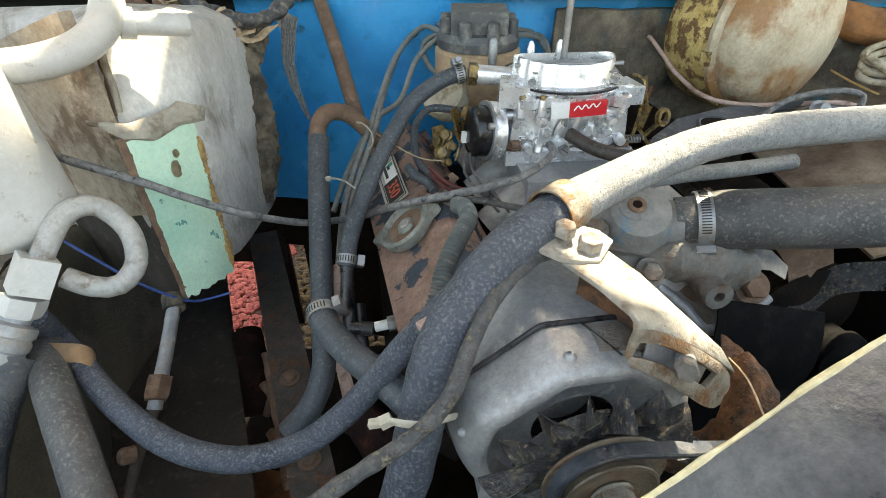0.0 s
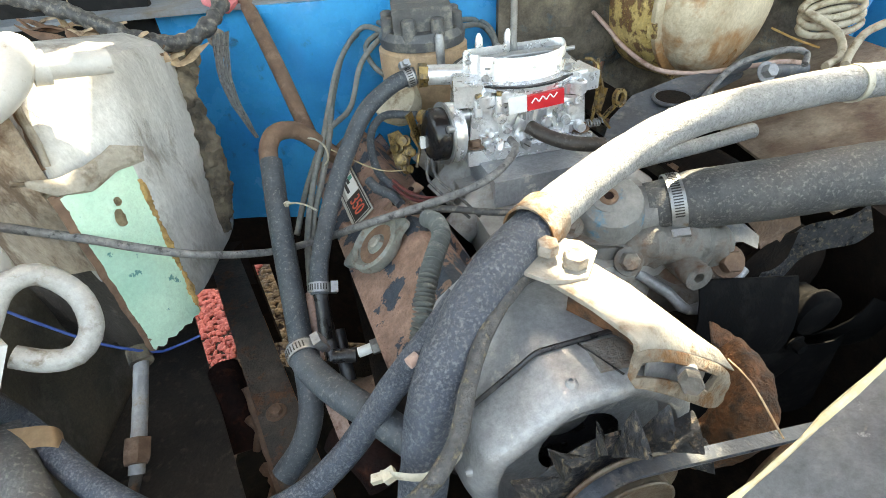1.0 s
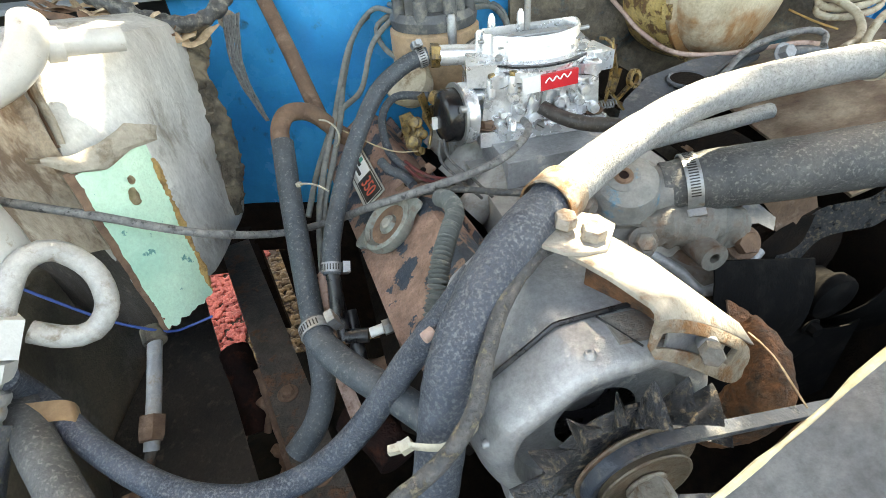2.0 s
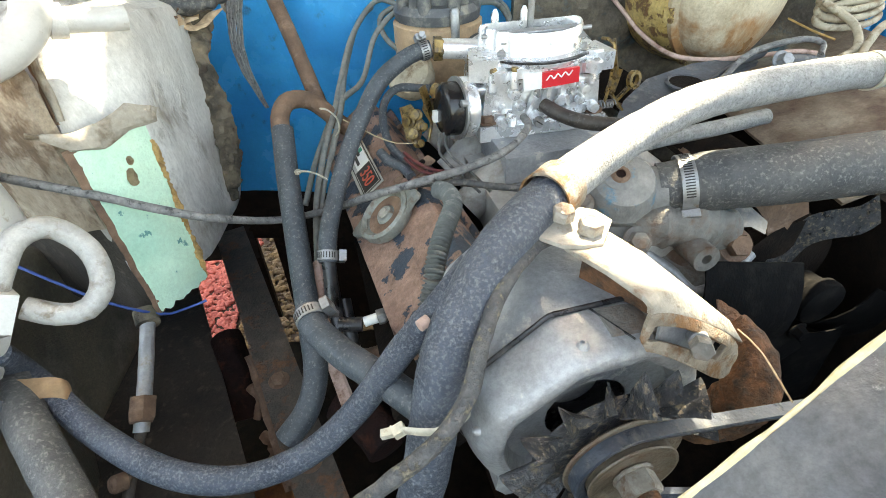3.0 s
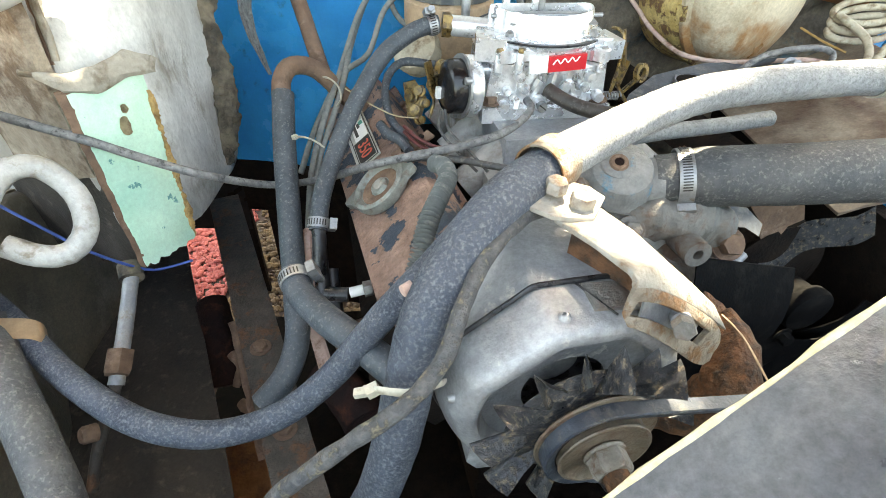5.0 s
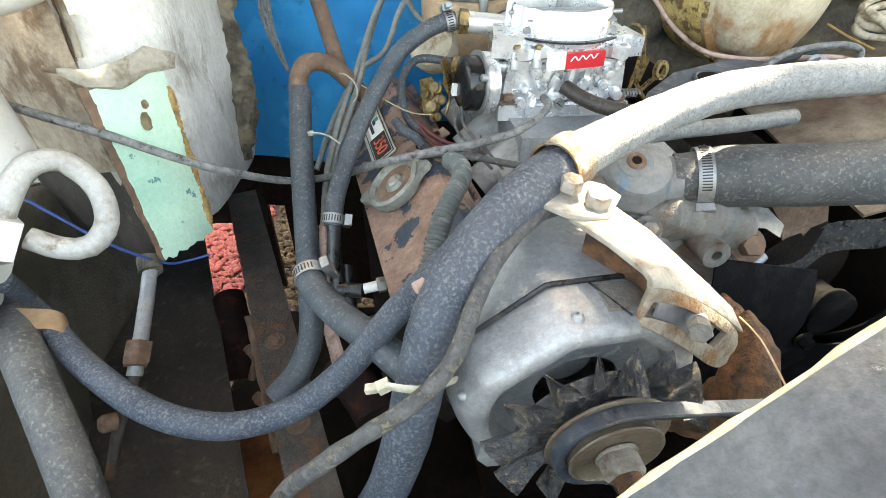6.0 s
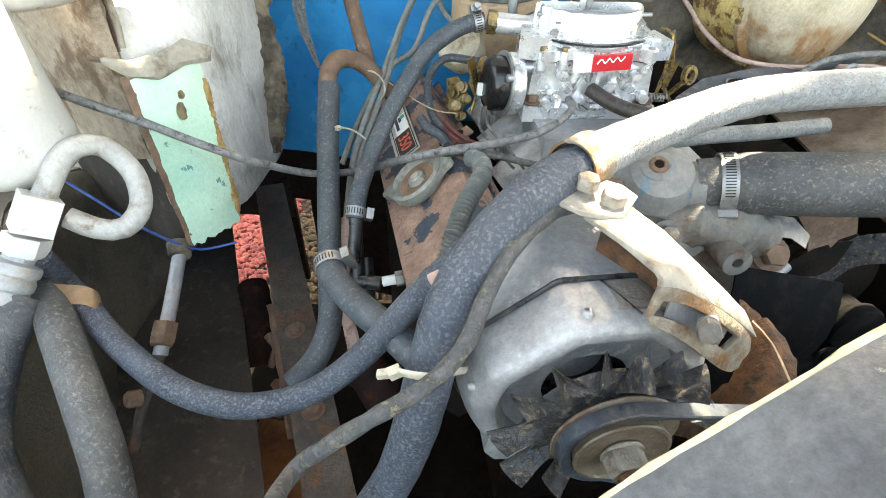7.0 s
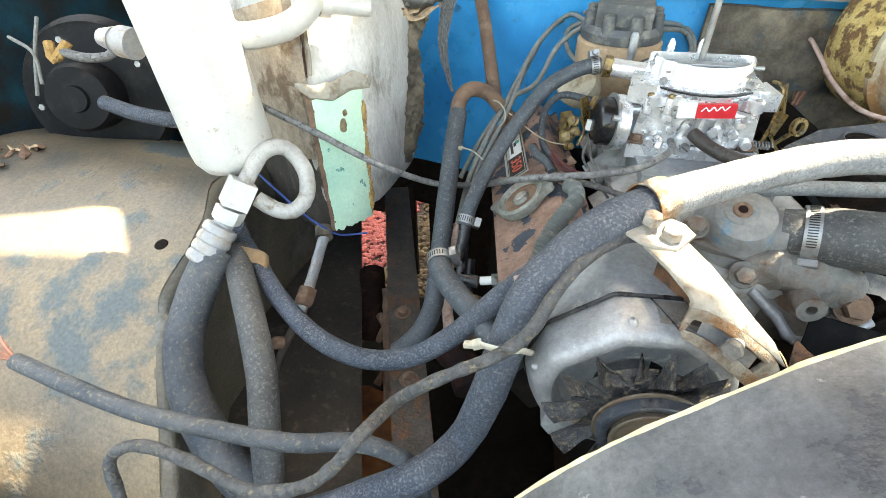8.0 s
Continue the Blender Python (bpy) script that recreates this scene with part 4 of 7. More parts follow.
part("idle_lever", lever([L(-0.145, -0.03, 0.06), L(-0.138, -0.035, 0.03), L(-0.12, -0.03, 0.0)], 0.014, 0.003, 0), GOLD, carb, bevel=0.0008)
part("shaft", sweep(bm_new(), [L(-0.14, 0.0, 0.03), L(-0.07, 0.0, 0.03)], 0.005, 12, smoothed=False), ZINC, carb)
b = lathe(bm_new(), [(0, 0), (0.006, 0), (0.006, 0.02), (0.004, 0.022), (0, 0.022)], axes(L(-0.082, -0.03, 0.075), (0, 0, 1)), 10)
part("gold_fitting", b, GOLD, carb)
hose("vacuum_hose", [(0.184, 0.668, 1.092), (0.200, 0.645, 1.088), (0.226, 0.628, 1.084), (0.262, 0.624, 1.080)], 0.0085, SEAL_BROWN, "short brown vacuum hose plugged into the carburettor")

# ---- ignition distributor with plug leads ----
DM = Matrix.Translation((0.075, 0.905, 1.038))
dist = thing("distributor", DM.translation, "tan distributor with a dusty black cap", "distributor")
part("housing", lathe(bm_new(), [(0, 0), (0.05, 0), (0.062, 0.02), (0.068, 0.035), (0.068, 0.100), (0.060, 0.105), (0, 0.105)], DM, 28), TAN, dist)
part("cap", lathe(bm_new(), [(0, 0.105), (0.064, 0.105), (0.066, 0.118), (0.060, 0.128), (0, 0.130)], DM, 28), CAP_BLACK, dist)
part("coil_cover", box(bm_new(), DM @ pose(0, -0.005, 0.142), (0.085, 0.075, 0.036)), CAP_BLACK, dist, bevel=0.004)
for k in range(8):
    a = radians(22 + 45 * k)
    part("tower", lathe(bm_new(), [(0, 0.115), (0.011, 0.115), (0.0095, 0.146), (0.006, 0.148), (0, 0.148)], DM @ pose(0.054 * math.cos(a), 0.054 * math.sin(a), 0), 14), CAP_BLACK, dist)
part("latch", lathe(bm_new(), [(0, 0), (0.006, 0), (0.007, 0.05), (0.004, 0.055), (0, 0.055)], DM @ pose(0.02, -0.066, 0.075), 12), ZINC, dist)
tie = Vector((-0.082, 0.769, 1.065))
leads = [
    [DM @ Vector((-0.05, -0.02, 0.125)), (-0.017, 0.965, 1.156), (-0.056, 0.905, 1.124), (-0.078, 0.826, 1.077), tie, (-0.096, 0.714, 1.035), (-0.111, 0.653, 0.984), (-0.112, 0.581, 0.929)],
    [DM @ Vector((-0.05, 0.02, 0.125)), (0.001, 1.000, 1.153), (-0.046, 0.949, 1.133), (-0.070, 0.865, 1.087), tie + Vector((0.008, 0.005, 0)), (-0.087, 0.716, 1.030), (-0.105, 0.666, 0.985), (-0.108, 0.584, 0.917)],
    [DM @ Vector((-0.03, -0.045, 0.125)), (0.022, 0.923, 1.154), (-0.021, 0.891, 1.125), (-0.045, 0.837, 1.077), tie + Vector((0.004, 0.012, 0)), (-0.112, 0.730, 1.014), (-0.132, 0.679, 0.968)],
    [DM @ Vector((-0.03, 0.045, 0.125)), (-0.011, 0.951, 1.137), (-0.006, 0.912, 1.113), (0.026, 0.877, 1.094), (0.057, 0.853, 1.073)],
    [DM @ Vector((0.05, -0.02, 0.125)), (0.179, 0.989, 1.136), (0.195, 0.962, 1.119), (0.192, 0.929, 1.092)],
    [DM @ Vector((0.05, 0.02, 0.125)), (0.174, 1.017, 1.139), (0.197, 0.995, 1.128), (0.207, 0.967, 1.093)],
]
for p in leads:
    hose("spark_plug_lead", p, 0.0042, WIRE_GREY, "dusty grey spark plug lead from the distributor cap", "plug lead", group="spark plug leads", lumps=0.0003, sides=10)

# ---- alternator ----
AO = Vector((0.127, 0.262, 1.036))
alt = thing("alternator", AO + Vector((0, 0.06, -0.08)), "weathered grey cast aluminium alternator with a finned fan", "alternator")
R = 0.086
RIGHT = Vector((math.cos(radians(ENGINE_YAW)), math.sin(radians(ENGINE_YAW)), 0))
UP = Vector((0, 0, 1))
FLATS = ((90, 0.0755), (129, 0.0735), (162, 0.080), (52, 0.078))  # the casting's cut sides: bearing and distance


def spoke(deg, r, ahead):
    """A place on the alternator: its bearing seen from the front (0 to the far side, 90 up), radius and way ahead of the front rim."""
    return AO + (RIGHT * math.cos(radians(deg)) + UP * math.sin(radians(deg))) * r + AHEAD * ahead


def shell(profile):
    """A turned casting with cut sides, from (radius, way behind the front rim)."""
    b = bm_new()
    rings = []
    for r, back_ in profile:
        ring = []
        for k in range(96):
            a = 360 * k / 96
            rr = r
            if r > 0.055:
                for turn_, flat_ in FLATS:
                    c = math.cos(radians(a - turn_))
                    if c > 0.3:
                        rr = min(rr, (flat_ - (R - r) * (0.40 + 45 * min(max(0.072 - r, 0), 0.0078))) / c)
            ring.append(b.verts.new(spoke(a, rr, -back_)))
        rings.append(ring)
    for p, q in zip(rings, rings[1:]):
        for k in range(96):
            b.faces.new((p[k], p[(k + 1) % 96], q[(k + 1) % 96], q[k]))
    b.faces.new(rings[-1])
    return b


def on_shell(deg, back_, lift):
    r = min([R] + [f / max(math.cos(radians(deg - a)), 0.3) for a, f in FLATS])
    return spoke(deg, r + lift, -back_)


front = part("front_housing", shell([(0.030, 0.024), (0.059, 0.022), (0.0630, 0.0125), (0.0645, 0.0095), (0.0670, 0.0085), (0.0700, 0.0092), (0.0740, 0.0115), (0.0775, 0.0145), (0.0800, 0.0180), (0.0820, 0.0230), (0.0838, 0.029), (0.0855, 0.040), (R, 0.044), (R - 0.002, 0.0465), (0.03, 0.0465)]), ALU, alt)
part("rear_housing", shell([(0.03, 0.0495), (R - 0.002, 0.0495), (R, 0.052), (R, 0.108), (R - 0.005, 0.140), (R - 0.018, 0.160), (0.004, 0.164)]), ALU, alt)
part("stator_gap", shell([(0.02, 0.044), (R - 0.0035, 0.044), (R - 0.0035, 0.052), (0.02, 0.052)]), BLACK, alt)
part("inset_panel", sheet(bm_new(), lambda u, v: on_shell(86 - 34 * u, 0.044 - 0.022 * v - 0.004 * u, 0.0010), steps(0, 1, 8), steps(0, 1, 5), (0, 0, -0.003)), ALU_DIRTY, alt, "darker inset panel")
part("casting_line", sweep(bm_new(), [on_shell(88 - 10 * q, 0.045 - 0.030 * q, 0.0006) for q in steps(0, 1, 8)], 0.0008, 6), BLACK, alt)
for a, back_, rr in ((101, 0.021, 0.0030), (172, 0.022, 0.0026)):
    p, q = on_shell(a, back_, -0.0048), on_shell(a, back_, 0.0022)
    b = lathe(bm_new(), [(rr * 1.5, 0.0), (rr * 1.2, 0.0045), (rr * 0.8, 0.0062), (rr * 0.45, 0.0064), (rr * 0.4, 0.0045), (0, 0.0045)], axes(p, q - p), 20)
    part("cast_boss", b, ALU, front, bevel=0.0006)
part("mount_ear", prism(bm_new(), [spoke(222, 0.066, -0.016), spoke(216, 0.080, -0.016), spoke(224, 0.092, -0.016), spoke(233, 0.096, -0.016), spoke(241, 0.090, -0.016), spoke(246, 0.070, -0.016)], -AHEAD * 0.022), ALU, alt, bevel=0.003)
fan = part("fan_disc", lathe(bm_new(), [(0, 0.002), (0.050, 0.002), (0.052, 0.0035), (0.050, 0.005), (0.0, 0.005)], axes(AO, AHEAD), 40), FANMAT, alt, "rusty black fan disc")


def fan_blade(deg, wide, rise):
    """A vane pressed out of the fan disc: a tapering tongue folded along its middle, both edges turned forward."""
    def vane_at(u, v):
        r = 0.036 + 0.0380 * u - 0.010 * v * v * u
        half = wide * (1 - 0.62 * u ** 1.4) + 0.0006 * math.sin(u * 9 + deg)
        up_ = rise * (0.25 + 0.75 * u) * (abs(v) ** 1.3) * (1.5 if v > 0 else 0.5) + 0.003 * u * u
        return spoke(deg + math.degrees(v * half / r), r, 0.0035 + up_)
    return part("fan_blade", sheet(bm_new(), vane_at, steps(0, 1, 9), (-1, -0.72, -0.3, 0, 0.3, 0.72, 1), -AHEAD * 0.0014), FANMAT, fan, smooth=False, bevel=0.0003, segs=1)


for deg, wide, rise in ((9, 0.0040, 0.014), (44, 0.0045, 0.015), (63, 0.0035, 0.010), (82, 0.0048, 0.016), (100, 0.0035, 0.009), (124, 0.0080, 0.010), (148, 0.0045, 0.009), (179, 0.0095, 0.010), (214, 0.0080, 0.012), (248, 0.0060, 0.013), (288, 0.0060, 0.014)):
    fan_blade(deg, wide, rise)
PC = RIGHT * 0.008 - UP * 0.005
pul = part("pulley", lathe(bm_new(), [(0, 0.006), (0.0410, 0.0120), (0.0420, 0.0132), (0.0414, 0.0146), (0.030, 0.0160), (0.030, 0.0215), (0.0305, 0.0240), (0.0312, 0.0252), (0.0308, 0.0264), (0.0288, 0.0266), (0.0272, 0.0254), (0.020, 0.0242), (0, 0.0240)], axes(AO + PC, AHEAD), 56), PULLEY, alt, "tan rusted pulley with a dished front plate")
part("lock_washer", lathe(bm_new(), [(0, 0.0), (0.0135, 0.0), (0.0140, 0.0010), (0.0135, 0.0024), (0, 0.0024)], axes(AO + PC + AHEAD * 0.0248, AHEAD), 28), BOLT_STEEL, pul)
part("pulley_nut", hexagon(bm_new(), axes(AO + PC + AHEAD * 0.0268, AHEAD, 12), 0.0225, 0.013), BOLT_STEEL, pul, bevel=0.0008)
part("shaft_end", lathe(bm_new(), [(0, 0), (0.0085, 0), (0.0085, 0.011), (0.0068, 0.0135), (0.0045, 0.0135), (0.0045, 0.008), (0, 0.008)], axes(AO + PC + AHEAD * 0.039, AHEAD), 22), DARK_RUST, pul)
part("end_wire", sweep(bm_new(), [on_shell(a, 0.0475, 0.0004) for a in range(60, 215, 6)], 0.0019, 8), BLACK, alt)

# fan belt round the pulley, off to the crankshaft pulley
belt_c = AO + PC + AHEAD * 0.0193
def belt_loop(r1, c2, r2, grow):
    pts = []
    for a in steps(82, 265, 30):
        pts.append(belt_c + (RIGHT * math.cos(radians(a)) + UP * math.sin(radians(a))) * (r1 + grow))
    for a in steps(-95, 82, 30):
        pts.append(c2 + (RIGHT * math.cos(radians(a)) + UP * math.sin(radians(a))) * (r2 + grow))
    return pts
c2 = belt_c + RIGHT * 0.21 + UP * -0.081
b = bm_new()
o, i_ = belt_loop(0.0392, c2, 0.075, 0.0), belt_loop(0.0392, c2, 0.075, -0.008)
w = -AHEAD * 0.0050
ring = [[b.verts.new(p + s * k) for p, s, k in ((po, w, 0.86), (po, w, -0.86), (po.lerp(pi, 0.18), w, -1), (pi, w, -0.5), (pi, w, 0.5), (po.lerp(pi, 0.18), w, 1))] for po, pi in zip(o, i_)]
n = len(ring)
for k in range(n):
    for j in range(6):
        b.faces.new((ring[k][j], ring[k][(j + 1) % 6], ring[(k + 1) % n][(j + 1) % 6], ring[(k + 1) % n][j]))
tagged(part("fan_belt", b, BELT), "worn blue-black fan belt on the alternator pulley", "belt")
crank = thing("crankshaft_pulley", c2, "rusty crankshaft pulley turned by the belt", "pulley")
part("disc", lathe(bm_new(), [(0, -0.03), (0.060, -0.03), (0.078, -0.014), (0.079, -0.011), (0.066, 0.0), (0.079, 0.011), (0.078, 0.014), (0, 0.02)], axes(c2, -AHEAD), 48), RUST, crank)

# ---- slotted alternator bracket ----
brk = thing("alternator_bracket", (0.13, 0.35, 1.14), "sunlit rusting steel alternator bracket with a curved slot", "bracket")
part("rear_tongue", prism(bm_new(), [(0.090, 0.351, 1.142), (0.097, 0.362, 1.143), (0.117, 0.381, 1.144), (0.142, 0.371, 1.142), (0.149, 0.358, 1.142), (0.134, 0.332, 1.144), (0.120, 0.330, 1.145), (0.108, 0.332, 1.145), (0.098, 0.342, 1.144)], (0, 0, -0.003)), STEEL_RUST, brk, bevel=0.001)
def smooth_across(a, m_, c, q):
    """A bowed line through three places."""
    a, m_, c = Vector(a), Vector(m_), Vector(c)
    ctl = m_ * 2 - (a + c) / 2
    return a * (1 - q) ** 2 + ctl * 2 * q * (1 - q) + c * q * q
back_line = ((0.110, 0.336, 1.141), (0.127, 0.343, 1.141), (0.144, 0.351, 1.139))
rise_line = ((0.126, 0.306, 1.145), (0.144, 0.317, 1.142), (0.161, 0.330, 1.135))
brow_line = ((0.138, 0.278, 1.148), (0.162, 0.288, 1.140), (0.191, 0.297, 1.119))
edge_line = ((0.140, 0.273, 1.146), (0.166, 0.282, 1.133), (0.207, 0.292, 1.106))
roll_line = ((0.140, 0.271, 1.141), (0.170, 0.279, 1.127), (0.222, 0.290, 1.085))
upper_line = ((0.139, 0.271, 1.131), (0.173, 0.275, 1.119), (0.221, 0.288, 1.075))
lower_line = ((0.137, 0.269, 1.122), (0.166, 0.272, 1.110), (0.216, 0.285, 1.066))
foot_line = ((0.141, 0.267, 1.115), (0.164, 0.268, 1.102), (0.215, 0.282, 1.053))
cols = steps(0, 1, 33)
def bracket_sheet(rows_, slot=-1):
    """A bent steel strip lofted through bowed lines, its far end rounded, with the cells of the slot left out."""
    b = bm_new()
    lines = []
    for k, ln in enumerate(rows_):
        row = []
        for q in cols:
            p = smooth_across(*ln, q)
            if slot >= 0:
                e = max(0.0, (q - 0.84) / 0.16)
                mid = (smooth_across(*rows_[0], q) + smooth_across(*rows_[-1], q)) / 2
                p = p.lerp(mid, 0.55 * (1 - math.sqrt(max(1 - e * e, 0))))
            row.append(b.verts.new(p))
        lines.append(row)
    for k in range(len(lines) - 1):
        for i in range(len(cols) - 1):
            if k == slot and 3 <= i <= 26:
                continue
            b.faces.new((lines[k][i], lines[k][i + 1], lines[k + 1][i + 1], lines[k + 1][i]))
    bmesh.ops.recalc_face_normals(b, faces=b.faces)
    if sum(f.normal.z for f in b.faces) < 0:
        bmesh.ops.reverse_faces(b, faces=b.faces[:])
    bmesh.ops.solidify(b, geom=b.faces[:], thickness=0.0038)
    return b
part("top_plate", bracket_sheet((back_line, rise_line, brow_line, edge_line, roll_line)), STEEL_RUST, brk, bevel=0.0008, segs=2)
part("slotted_face", bracket_sheet((roll_line, upper_line, lower_line, foot_line), 1), FACE_RUST, brk, "brown rusted face with a curved slot", bevel=0.0008, segs=2)
flange_a, flange_b = Vector((0.124, 0.337, 1.140)), Vector((0.161, 0.290, 1.137))
b = prism(bm_new(), [flange_a + Vector((0, 0, -0.005)), flange_b + Vector((0, 0, -0.006)), flange_b + Vector((0, 0.004, -0.026)), flange_a + Vector((0, 0, -0.032))], (0.003, 0.002, 0))
part("side_flange", b, DARK_RUST, brk, bevel=0.0008)
SB = Vector((0.174, 0.269, 1.114))
nrm = Vector((-0.35, -0.85, 0.38)).normalized()
ear = [smooth_across(*ln, q) - nrm * 0.009 for ln, q in ((roll_line, 0.22), (roll_line, 0.82), (foot_line, 0.80), (foot_line, 0.45), (foot_line, 0.20))]
ear[3] = ear[3] + Vector((0.0, 0.006, -0.016))
part("adjusting_ear", prism(bm_new(), ear, -nrm * 0.007), ALU, alt, "grey cast ear behind the slot", bevel=0.001)
bolt(brk, SB, nrm, 0.0120, 0.008, washer=False, material=ALU_DIRTY, name="adjusting_bolt")
part("sleeve", sweep(bm_new(), [SB - nrm * 0.004, SB - nrm * 0.03], 0.006, 14, smoothed=False), ALU, brk)
bolt(brk, (0.114, 0.357, 1.148), (0.05, -0.1, 1), 0.0135, 0.008, washer=False, material=BOLT_STEEL, name="bracket_bolt")
bolt(brk, (0.129, 0.345, 1.145), (0.05, -0.1, 1), 0.0145, 0.008, washer=False, material=BOLT_STEEL, name="bracket_bolt")

# ---- thermostat housing and water pump ----
th = thing("thermostat_housing", (0.235, 0.54, 1.0), "grey cast thermostat housing with a rusty hex plug", "thermostat housing")
TW = Vector((-0.12, -0.50, 0.86)).normalized()
T0 = Vector((0.235, 0.529, 1.051))
tm = axes(T0, TW)
part("dome", lathe(bm_new(), [(0.052, -0.020), (0.050, -0.010), (0.040, 0.0), (0.036, 0.014), (0.030, 0.024), (0.018, 0.028), (0, 0.029)], tm, 36), THERMO, th)
pm = axes((0.227, 0.518, 1.077), TW)
part("plug_seat", lathe(bm_new(), [(0.020, -0.022), (0.019, -0.004), (0.017, 0.0), (0.012, 0.0012), (0, 0.0012)], pm, 28), THERMO, th)
part("hex_plug", lathe(bm_new(), [(0.005, -0.003), (0.005, 0.0035), (0.0085, 0.0035), (0.010, 0.001), (0.010, -0.002)], pm, 24), RUST, th, "rusty plug with a hex socket")
part("plug_socket", lathe(bm_new(), [(0, 0.0018), (0.0055, 0.0018), (0.0055, -0.002), (0, -0.002)], pm, 6), RED_OXIDE, th)
part("neck", sweep(bm_new(), [T0 - TW * 0.004, (0.258, 0.528, 1.046), (0.281, 0.523, 1.050)], 0.0275, 28, lumps=0.0006), THERMO, th, "blue-stained outlet neck")
part("base_flange", prism(bm_new(), [(0.174, 0.511, 1.041), (0.199, 0.533, 1.046), (0.226, 0.546, 1.040), (0.280, 0.509, 1.028), (0.252, 0.488, 1.031), (0.190, 0.497, 1.039)], -TW * 0.012), ALU_DIRTY, th, bevel=0.002)
bolt(th, (0.186, 0.510, 1.052), TW, 0.017, 0.010, material=ALU_DIRTY)
part("back_plate", prism(bm_new(), [(0.224, 0.563, 1.052), (0.271, 0.586, 1.061), (0.279, 0.557, 1.048), (0.260, 0.531, 1.038), (0.224, 0.532, 1.038)], (0, 0.006, -0.004)), THERMO, th, bevel=0.002)

pump = thing("water_pump", (0.30, 0.47, 0.9), "stained cast water pump with bosses and rusty bolts", "water pump")
PW = Vector((-0.05, -0.80, 0.60)).normalized()
part("casting", lathe(bm_new(), [(0.064, -0.045), (0.062, -0.02), (0.050, -0.006), (0.036, 0.006), (0.020, 0.012), (0, 0.013)], axes((0.308, 0.507, 0.993), PW), 36), ALU_DIRTY, pump)
part("upper_arm", sweep(bm_new(), [(0.243, 0.505, 1.021), (0.279, 0.505, 1.022), (0.323, 0.506, 1.017), (0.357, 0.506, 1.004)], lambda q: 0.021 + 0.006 * math.sin(q * 3.1), 20, lumps=0.007, step=0.004), ALU_DIRTY, pump)
part("outlet_boss", sweep(bm_new(), [(0.303, 0.495, 1.003), (0.307, 0.457, 1.007)], 0.0145, 20, hollow=0.38, smoothed=False), ALU_DIRTY, pump)
part("lower_flange", prism(bm_new(), [(0.262, 0.495, 0.992), (0.298, 0.476, 0.970), (0.313, 0.463, 0.954), (0.351, 0.472, 0.960), (0.384, 0.492, 0.978), (0.385, 0.505, 0.988), (0.358, 0.512, 0.995)], -PW * 0.014), ALU_DIRTY, pump, bevel=0.003)
part("flange_rim", sweep(bm_new(), [(0.259, 0.490, 0.994), (0.289, 0.474, 0.975), (0.309, 0.460, 0.959), (0.348, 0.469, 0.964), (0.380, 0.488, 0.982)], 0.006, 10, lumps=0.0015), ALU, pump)
bolt(pump, (0.358, 0.489, 0.995), PW, 0.022, 0.014, material=RUST)
bolt(pump, (0.242, 0.482, 1.019), PW, 0.018, 0.010, material=ALU_DIRTY)
part("torn_gasket", prism(bm_new(), [(0.371, 0.528, 1.016), (0.394, 0.530, 1.012), (0.408, 0.514, 1.001), (0.405, 0.507, 0.991), (0.388, 0.512, 1.000), (0.370, 0.513, 1.000)], (0.001, 0.002, 0.001)), SLATE, pump)
part("rust_bracket", prism(bm_new(), [(0.396, 0.535, 1.018), (0.463, 0.537, 1.020), (0.474, 0.535, 0.994), (0.459, 0.535, 0.984), (0.450, 0.533, 0.952), (0.431, 0.532, 0.968), (0.422, 0.533, 0.990)], (0.001, 0.006, 0.001)), RUST, pump, bevel=0.001)
part("nipple", sweep(bm_new(), [(0.345, 0.508, 1.022), (0.353, 0.498, 1.017)], 0.009, 14, lumps=0.001, smoothed=False), RUST, pump)

plate = thing("compressor_plate", (0.403, 0.754, 1.063), "dark slate bracket plate with a round hole", "bracket plate")
pp = [(0.290, 0.694, 1.045), (0.318, 0.741, 1.058), (0.367, 0.786, 1.069), (0.447, 0.814, 1.077), (0.547, 0.825, 1.080), (0.547, 0.808, 1.075), (0.466, 0.772, 1.065), (0.421, 0.720, 1.053)]
part("plate", prism(bm_new(), pp, (0, 0.003, -0.008)), SLATE, plate, bevel=0.002)
hm = axes((0.416, 0.763, 1.066), (0, -0.05, 1))
part("hole_rim", lathe(bm_new(), [(0.024, 0.0), (0.028, 0.0), (0.029, 0.003), (0.026, 0.005), (0.023, 0.003), (0.024, 0.0)], hm, 32), SLATE, plate)
part("hole", lathe(bm_new(), [(0, 0.0035), (0.0235, 0.0035), (0.0235, 0.001), (0, 0.001)], hm, 32), IRON_SHADE, plate)
part("strap_arm", sweep(bm_new(), [(0.440, 0.756, 1.067), (0.500, 0.790, 1.081), (0.546, 0.804, 1.086)], 0.011, 10, flat=0.3), SLATE, plate)
bolt(plate, (0.562, 0.782, 1.083), (0.1, -0.8, 0.5), 0.018, 0.014, material=ALU)
part("bolt_sleeve", sweep(bm_new(), [(0.573, 0.791, 1.079), (0.639, 0.804, 1.074)], 0.010, 14, smoothed=False), SLATE, plate)

# ---- radiator fan in the dark ----
FH = Vector((0.483, 0.479, 0.906))
fanT = thing("radiator_fan", FH, "black steel radiator fan in deep shade", "fan")
fm = axes(FH, AHEAD)
part("clutch", lathe(bm_new(), [(0, 0.012), (0.022, 0.012), (0.029, 0.009), (0.031, 0.004), (0.030, -0.006), (0.024, -0.012), (0.022, -0.03), (0, -0.035)], fm, 36), FAN_SHADE, fanT)
